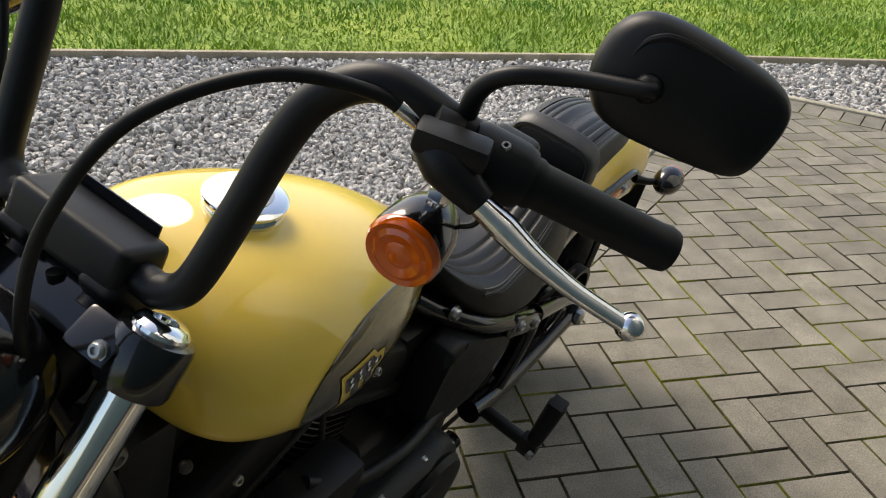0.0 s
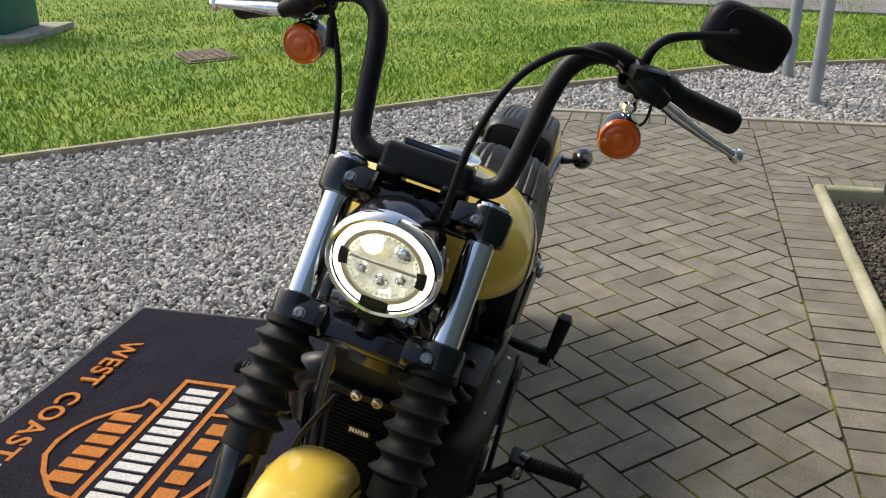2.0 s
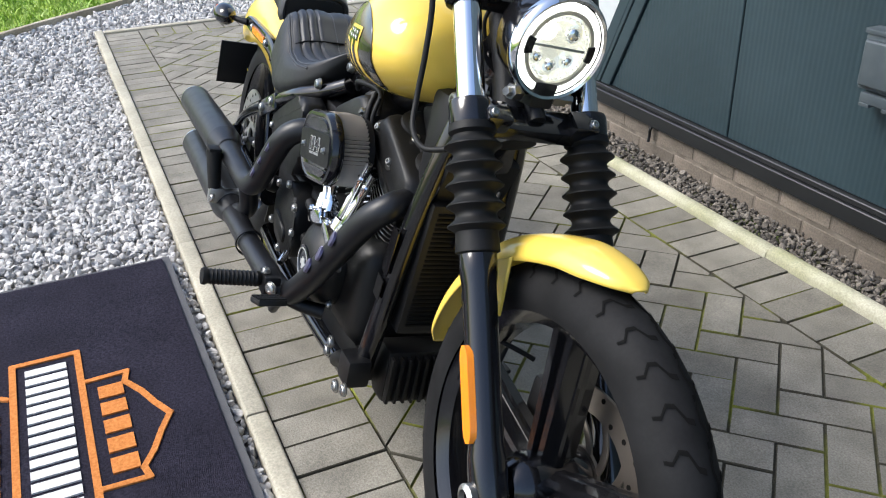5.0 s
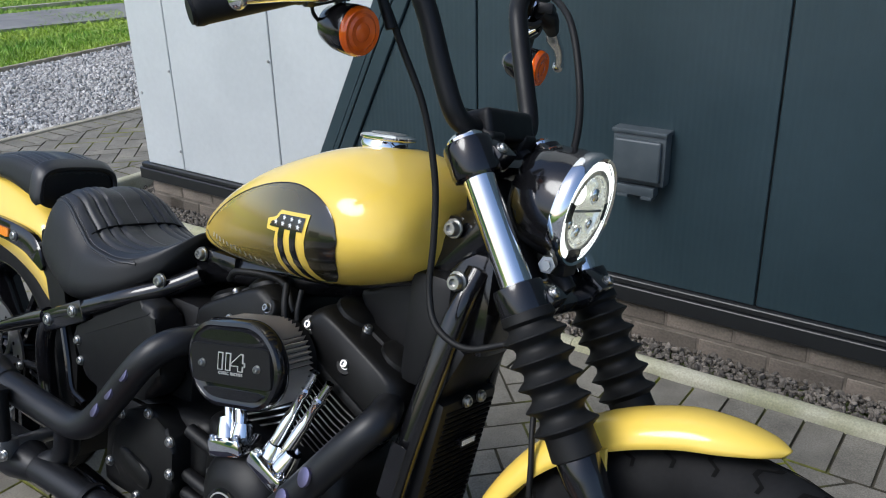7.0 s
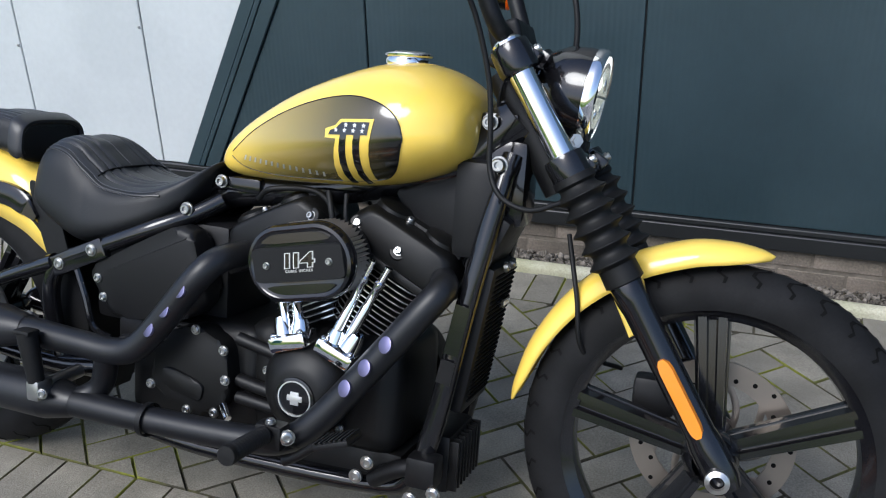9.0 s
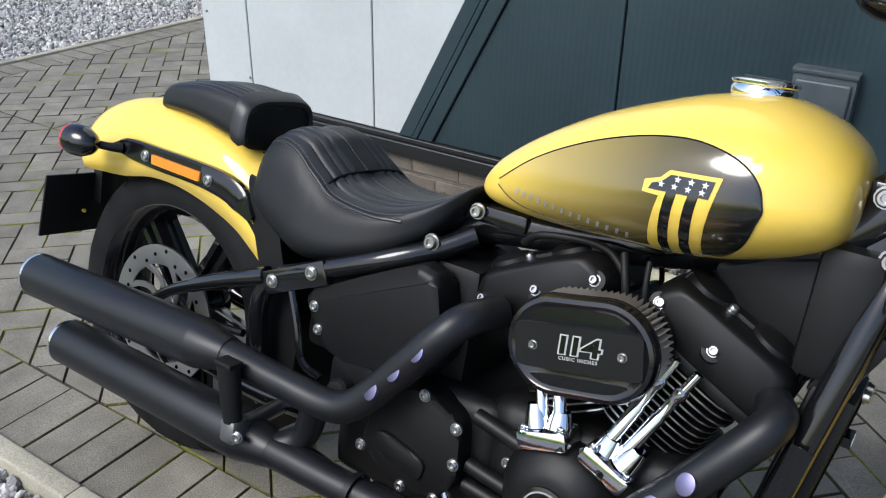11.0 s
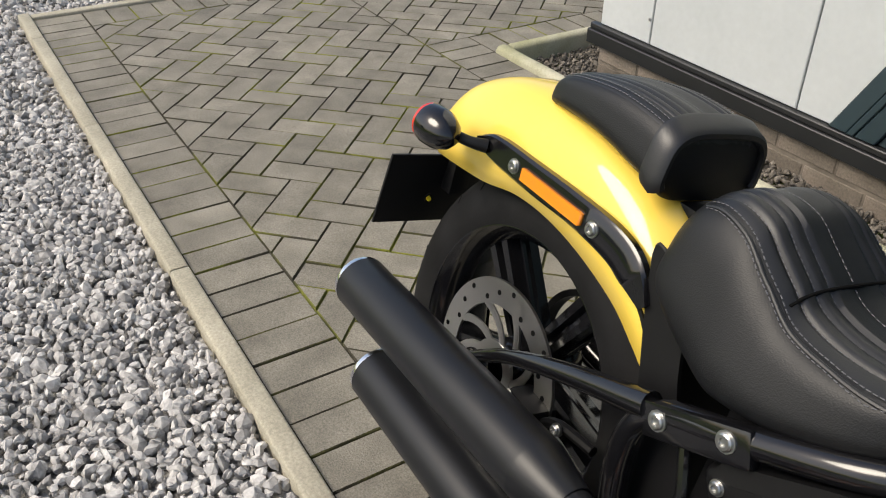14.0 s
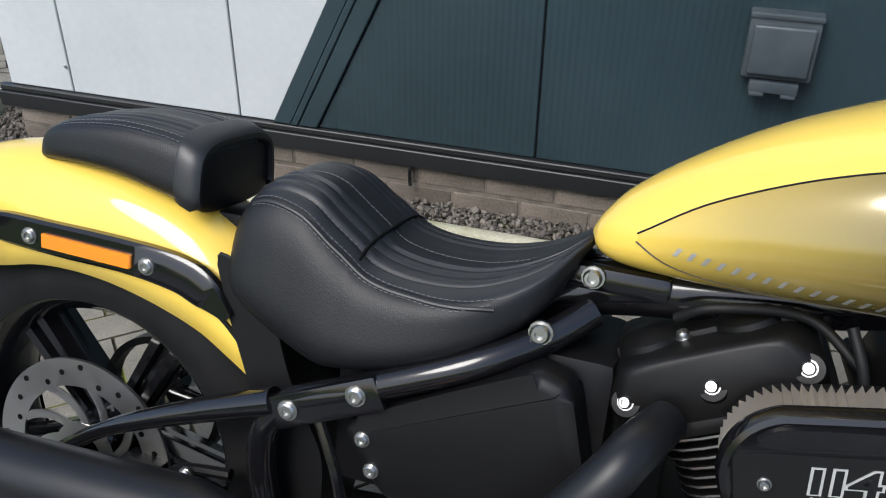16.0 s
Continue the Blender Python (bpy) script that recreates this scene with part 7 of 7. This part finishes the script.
# voltage regulator block low on the front
bm = bmesh.new()
block(bm, (1.165, -0.07, 0.175), (1.235, 0.07, 0.295), 0.016)
reg = P("regulator", bm, wrinkle_black, None, "black finned regulator")
for k in range(8):
    bm = bmesh.new()
    block(bm, (1.232, -0.066 + k * 0.018, 0.185), (1.25, -0.06 + k * 0.018, 0.285), 0.001)
    P("fin", bm, wrinkle_black, reg)

# ---- exhaust ----


def pipe(name, pts, r, material=None, label="", n=8, segs=20):
    bm = bmesh.new()
    tube(bm, pts, r, segs, n)
    return P(name, bm, material or exhaust_black, None, label)


def muffler(name, p0, p1, r):
    """Straight silencer with a tapered nose and an open chromed end."""
    d = Vector(p1) - Vector(p0)
    L_ = d.length
    bm = bmesh.new()
    lathe(bm, [(r * 0.82, 0.012), (r * 0.86, 0.0), (r * 0.985, 0.0), (r, 0.004), (r, L_ - 0.075), (r * 0.995, L_ - 0.07), (r * 0.66, L_)], p0, d, 32)
    m_ = P(name, bm, exhaust_black, None, "satin black straight muffler")
    bm = bmesh.new()
    lathe(bm, [(r * 0.86, -0.002), (r * 0.99, -0.003), (r * 1.006, 0.0), (r * 1.006, 0.005)], p0, d, 32)
    P("end_ring", bm, alu, m_, "bright machined end ring")
    bm = bmesh.new()
    lathe(bm, [(r * 0.84, 0.004), (r * 0.84, 0.14), (0, 0.14)], p0, d, 24)
    P("bore", bm, groove_black, m_)
    return m_


m_up = muffler("upper_muffler", (-0.205, -0.225, 0.372), (0.36, -0.228, 0.398), 0.046)
m_lo = muffler("lower_muffler", (-0.10, -0.225, 0.262), (0.48, -0.222, 0.262), 0.046)
hp1 = pipe("rear_header", [(0.345, -0.228, 0.397), (0.48, -0.226, 0.392), (0.57, -0.222, 0.388), (0.62, -0.218, 0.402), (0.665, -0.212, 0.447), (0.745, -0.20, 0.552), (0.775, -0.17, 0.59), (0.80, -0.11, 0.60)], [0.03, 0.0268, 0.0268, 0.0268, 0.0268, 0.0268, 0.0268, 0.024], None, "satin black rear header pipe with slots")
hp2 = pipe("front_header", [(0.47, -0.222, 0.262), (0.65, -0.22, 0.262), (0.88, -0.212, 0.268), (0.965, -0.205, 0.285), (1.02, -0.195, 0.33), (1.10, -0.175, 0.43), (1.19, -0.15, 0.55), (1.215, -0.12, 0.59), (1.2, -0.08, 0.60)], [0.03, 0.0268, 0.0268, 0.0268, 0.0268, 0.0268, 0.0268, 0.0268, 0.024], None, "satin black front header pipe with slots")
for hp, spots in ((hp1, ((0.668, -0.237, 0.453), (0.70, -0.232, 0.495), (0.732, -0.227, 0.537))), (hp2, ((1.075, -0.2095, 0.405), (1.108, -0.2015, 0.447), (1.142, -0.193, 0.493)))):
    for k, q in enumerate(spots):
        bm = bmesh.new()
        lathe(bm, [(0.0135, -0.004), (0.0135, 0.0012), (0.0125, 0.0016), (0.0, 0.0018)], q, (-0.25, -1, 0.3), 18, 1.15)
        P("slot", bm, heat_blue, hp, "heat-blued slot")
pipe("crossover", [(0.47, -0.225, 0.262), (0.52, -0.2, 0.30), (0.55, -0.215, 0.38)], 0.024)
bm = bmesh.new()
ring = [(0.031, -0.006), (0.034, -0.006), (0.034, 0.006), (0.031, 0.006)]
lathe(bm, ring, (0.655, -0.22, 0.262), (1, 0, 0), 24)
P("pipe_clamp", bm, satin_black, hp2)

# ---- foot controls ----
bm = bmesh.new()
tube(bm, [(1.02, -0.14, 0.225), (0.99, -0.2, 0.235), (0.955, -0.245, 0.262)], [0.016, 0.014, 0.014], 12, 4)
block(bm, (0.92, -0.262, 0.235), (0.975, -0.225, 0.283), 0.008)
fpr = P("footpeg", bm, satin_black, None, "black rubber rider footpeg")
for sy in (-1, 1):
    if sy > 0:
        bm = bmesh.new()
        tube(bm, [(1.02, 0.14, 0.225), (0.99, 0.2, 0.235), (0.955, 0.245, 0.262)], [0.016, 0.014, 0.014], 12, 4)
        block(bm, (0.92, 0.225, 0.235), (0.975, 0.262, 0.283), 0.008)
        base = P("footpeg", bm, satin_black, None, "black rubber rider footpeg")
    else:
        base = fpr
    bm = bmesh.new()
    prof = [(0.012, 0.0), (0.0155, 0.004)]
    for k in range(12):
        prof += [(0.0175, 0.012 + k * 0.0085), (0.0155, 0.015 + k * 0.0085), (0.0155, 0.0185 + k * 0.0085)]
    prof += [(0.0185, 0.118), (0.017, 0.124), (0.0, 0.125)]
    lathe(bm, prof, (0.945, 0.262 * sy, 0.266), (0.02, sy, 0.06), 18)
    P("peg_rubber", bm, rubber_matt, base)
    base.location = (-0.02, 0.028, 0.06) if sy > 0 else (0.004, 0.0, 0.045)
    bolt(base, (0.95, 0.255 * sy, 0.288), (0, 0, 1), 0.008)
    bolt(base, (0.982, 0.25 * sy, 0.262), (0.6, sy, 0), 0.012)
# brake pedal, right
bm = bmesh.new()
tube(bm, [(0.975, -0.235, 0.23), (1.0, -0.24, 0.245), (1.06, -0.25, 0.29), (1.1, -0.27, 0.31)], [0.011, 0.009, 0.008, 0.008], 10, 5)
block(bm, (-0.035, -0.028, -0.006), (0.035, 0.028, 0.006), 0.004, Matrix.Translation((1.105, -0.285, 0.316)) @ Matrix.Rotation(radians(-20), 4, 'Y'))
bp_ = P("brake_pedal", bm, satin_black, None, "black brake pedal with ribbed pad")
bm = bmesh.new()
for k in range(7):
    block(bm, (-0.032 + k * 0.01, -0.026, 0.005), (-0.027 + k * 0.01, 0.026, 0.009), 0, Matrix.Translation((1.105, -0.285, 0.316)) @ Matrix.Rotation(radians(-20), 4, 'Y'))
P("pedal_ribs", bm, rubber_matt, bp_)
bp_.location.z = 0.025
bm = bmesh.new()
tube(bm, [(1.10, -0.12, 0.20), (1.16, -0.13, 0.24), (1.22, -0.125, 0.25)], 0.017, 12, 3)
block(bm, (1.175, -0.15, 0.215), (1.235, -0.1, 0.275), 0.01)
mcyl = P("rear_master_cylinder", bm, satin_black, None, "black rear brake cylinder")
for q in ((1.07, -0.135, 0.205), (1.235, -0.152, 0.215), (1.19, -0.152, 0.195), (1.095, -0.14, 0.24)):
    bolt(mcyl, q, (0, -1, 0), 0.011)
# gear lever, left
bm = bmesh.new()
tube(bm, [(0.98, 0.235, 0.235), (1.04, 0.245, 0.25), (1.11, 0.255, 0.265)], 0.008, 10, 4)
lathe(bm, [(0.011, 0), (0.011, 0.055), (0, 0.056)], (1.11, 0.245, 0.265), (0, 1, 0), 14)
tube(bm, [(0.98, 0.2, 0.24), (0.92, 0.195, 0.33), (0.75, 0.19, 0.36)], 0.006, 8, 4)
P("gear_lever", bm, satin_black, None, "black gear lever with rubber toe peg").location = (0, 0.02, 0.05)
# passenger pegs folded up
for sy in (-1, 1):
    bm = bmesh.new()
    block(bm, (0.405, 0.262 * sy - 0.02, 0.272), (0.437, 0.262 * sy + 0.02, 0.315), 0.007)
    tube(bm, [(0.42, 0.15 * sy, 0.30), (0.42, 0.25 * sy, 0.295)], 0.015, 10, 1)
    pg = P("passenger_peg", bm, zinc if sy < 0 else satin_black, None, "folded passenger peg with rubber sleeve")
    bm = bmesh.new()
    tube(bm, [(0.42, 0.268 * sy, 0.31), (0.413, 0.272 * sy, 0.36), (0.405, 0.276 * sy, 0.412)], [0.016, 0.0185, 0.02], 16, 3)
    block(bm, (-0.02, -0.016, -0.006), (0.02, 0.016, 0.005), 0.005, Matrix.Translation((0.405, 0.276 * sy, 0.413)))
    P("peg_rubber", bm, rubber_matt, pg, "black rubber peg sleeve")
    bolt(pg, (0.44, 0.275 * sy, 0.29), (0.3, sy, 0), 0.009)

# ---- left side: primary cover, stand ----
bm = bmesh.new()
o = rounded([(0.60, 0.37), (0.66, 0.44), (0.80, 0.455), (0.95, 0.46), (1.10, 0.44), (1.15, 0.36), (1.10, 0.27), (0.95, 0.245), (0.72, 0.245), (0.62, 0.29)], 4, 0.35)
rows = [[bm.verts.new((0.875 + (x - 0.875) * s, y, 0.35 + (z - 0.35) * s)) for x, z in o] for s, y in ((1.0, 0.11), (1.0, 0.165), (0.97, 0.185), (0.88, 0.197), (0.5, 0.2))]
skin(bm, rows)
pc = P("primary_cover", bm, wrinkle_black, eng, "black primary drive cover")
bm = bmesh.new()
lathe(bm, [(0.085, 0.19), (0.088, 0.2), (0.08, 0.212), (0.05, 0.216), (0, 0.217)], (0.72, 0, 0.35), (0, 1, 0), 28)
P("derby_cover", bm, wrinkle_black, pc)
bm = bmesh.new()
lathe(bm, [(0.055, 0.19), (0.057, 0.2), (0.05, 0.208), (0, 0.21)], (1.04, 0, 0.355), (0, 1, 0), 24)
P("timer_cover", bm, wrinkle_black, pc)
for x, z in ((0.64, 0.40), (0.74, 0.44), (0.86, 0.448), (0.98, 0.445), (1.08, 0.42), (1.125, 0.36), (1.08, 0.28), (0.95, 0.26), (0.8, 0.258), (0.66, 0.28)):
    bolt(pc, (x, 0.178, z), (0, 1, 0), 0.0075)
bm = bmesh.new()
tube(bm, [(0.95, 0.13, 0.20), (0.97, 0.2, 0.17), (0.99, 0.27, 0.13), (1.0, 0.338, 0.097)], [0.014, 0.012, 0.011, 0.012], 12, 5)
block(bm, (-0.03, -0.028, -0.006), (0.03, 0.028, 0.006), 0.004, Matrix.Translation((1.0, 0.338, 0.094)) @ Matrix.Rotation(radians(14.5), 4, 'X'))
tube(bm, [(1.0, 0.34, 0.10), (1.002, 0.367, 0.234)], 0.0085, 12, 1)
P("side_stand", bm, satin_black, None, "black side stand leg folded down")
bm = bmesh.new()
tube(bm, [(0.66, 0.14, 0.47), (0.80, 0.16, 0.50), (0.92, 0.15, 0.52), (1.0, 0.12, 0.56)], 0.012, 10, 4)
tube(bm, [(0.98, 0.14, 0.50), (1.08, 0.14, 0.54), (1.14, 0.12, 0.60)], 0.009, 10, 4)
block(bm, (0.90, 0.08, 0.48), (1.06, 0.16, 0.56), 0.02)
P("intake_side", bm, satin_black, eng, "black fittings between the cylinders")
cable("spark_lead", [(0.86, 0.02, 0.73), (0.92, 0.05, 0.745), (0.96, 0.09, 0.70), (0.97, 0.11, 0.62)], 0.0045, parent=eng)
cable("vent_hose", [(0.79, -0.06, 0.70), (0.83, -0.075, 0.725), (0.92, -0.06, 0.728), (0.98, -0.08, 0.69)], 0.006, parent=eng)
cable("engine_lead", [(0.96, -0.085, 0.735), (0.975, -0.10, 0.70), (0.985, -0.10, 0.66)], 0.006, parent=eng)
cable("engine_lead", [(1.0, -0.09, 0.735), (1.005, -0.10, 0.70), (1.01, -0.10, 0.66)], 0.0045, parent=eng)
# belt drive on the left
bm = bmesh.new()
ring_band(bm, RAX, 0.10, 0.112, 0.092, 0.118, 40)
P("belt_pulley", bm, satin_black, rw)
bm = bmesh.new()
tube(bm, [(0.03, 0.105, 0.443), (0.72, 0.105, 0.42)], 0.012, 8, 1, True, 0.3)
tube(bm, [(0.03, 0.105, 0.219), (0.72, 0.105, 0.28)], 0.012, 8, 1, True, 0.3)
P("drive_belt", bm, rubber_matt, None, "black drive belt")
# rear caliper
bm = bmesh.new()
block(bm, (0.09, -0.125, 0.29), (0.16, -0.07, 0.36), 0.014)
tube(bm, [(0.16, -0.1, 0.34), (0.2, -0.11, 0.37), (0.27, -0.11, 0.38)], 0.008, 8, 3)
cal = P("rear_caliper", bm, satin_black, None, "black rear brake caliper")
for q in ((0.10, -0.127, 0.35), (0.145, -0.127, 0.30), (0.21, -0.125, 0.372)):
    bolt(cal, q, (0, -1, 0), 0.008, "bolt", steel)

# ---- the nearest paving blocks, one by one ----
whole = {}
for poly in near_polys:
    cx, cy = sum(p[0] for p in poly) / len(poly), sum(p[1] for p in poly) / len(poly)
    rel = [(p[0] - cx, p[1] - cy) for p in poly]
    key = tuple(round(v, 3) for p in rel for v in p)
    if key not in whole:
        g = brick_geo(rel)
        if not g:
            continue
        me = bpy.data.meshes.new("paving_block")
        me.from_pydata(g[0], [], g[1])
        me.materials.append(paver)
        soil_sides(me)
        whole[key] = me
    o = new("paving_block", whole[key])
    o.parent = pavement
    o.location = (cx, cy, random.uniform(-0.0015, 0.002))
    o.rotation_euler = (random.uniform(-0.006, 0.006), random.uniform(-0.006, 0.006), 0)
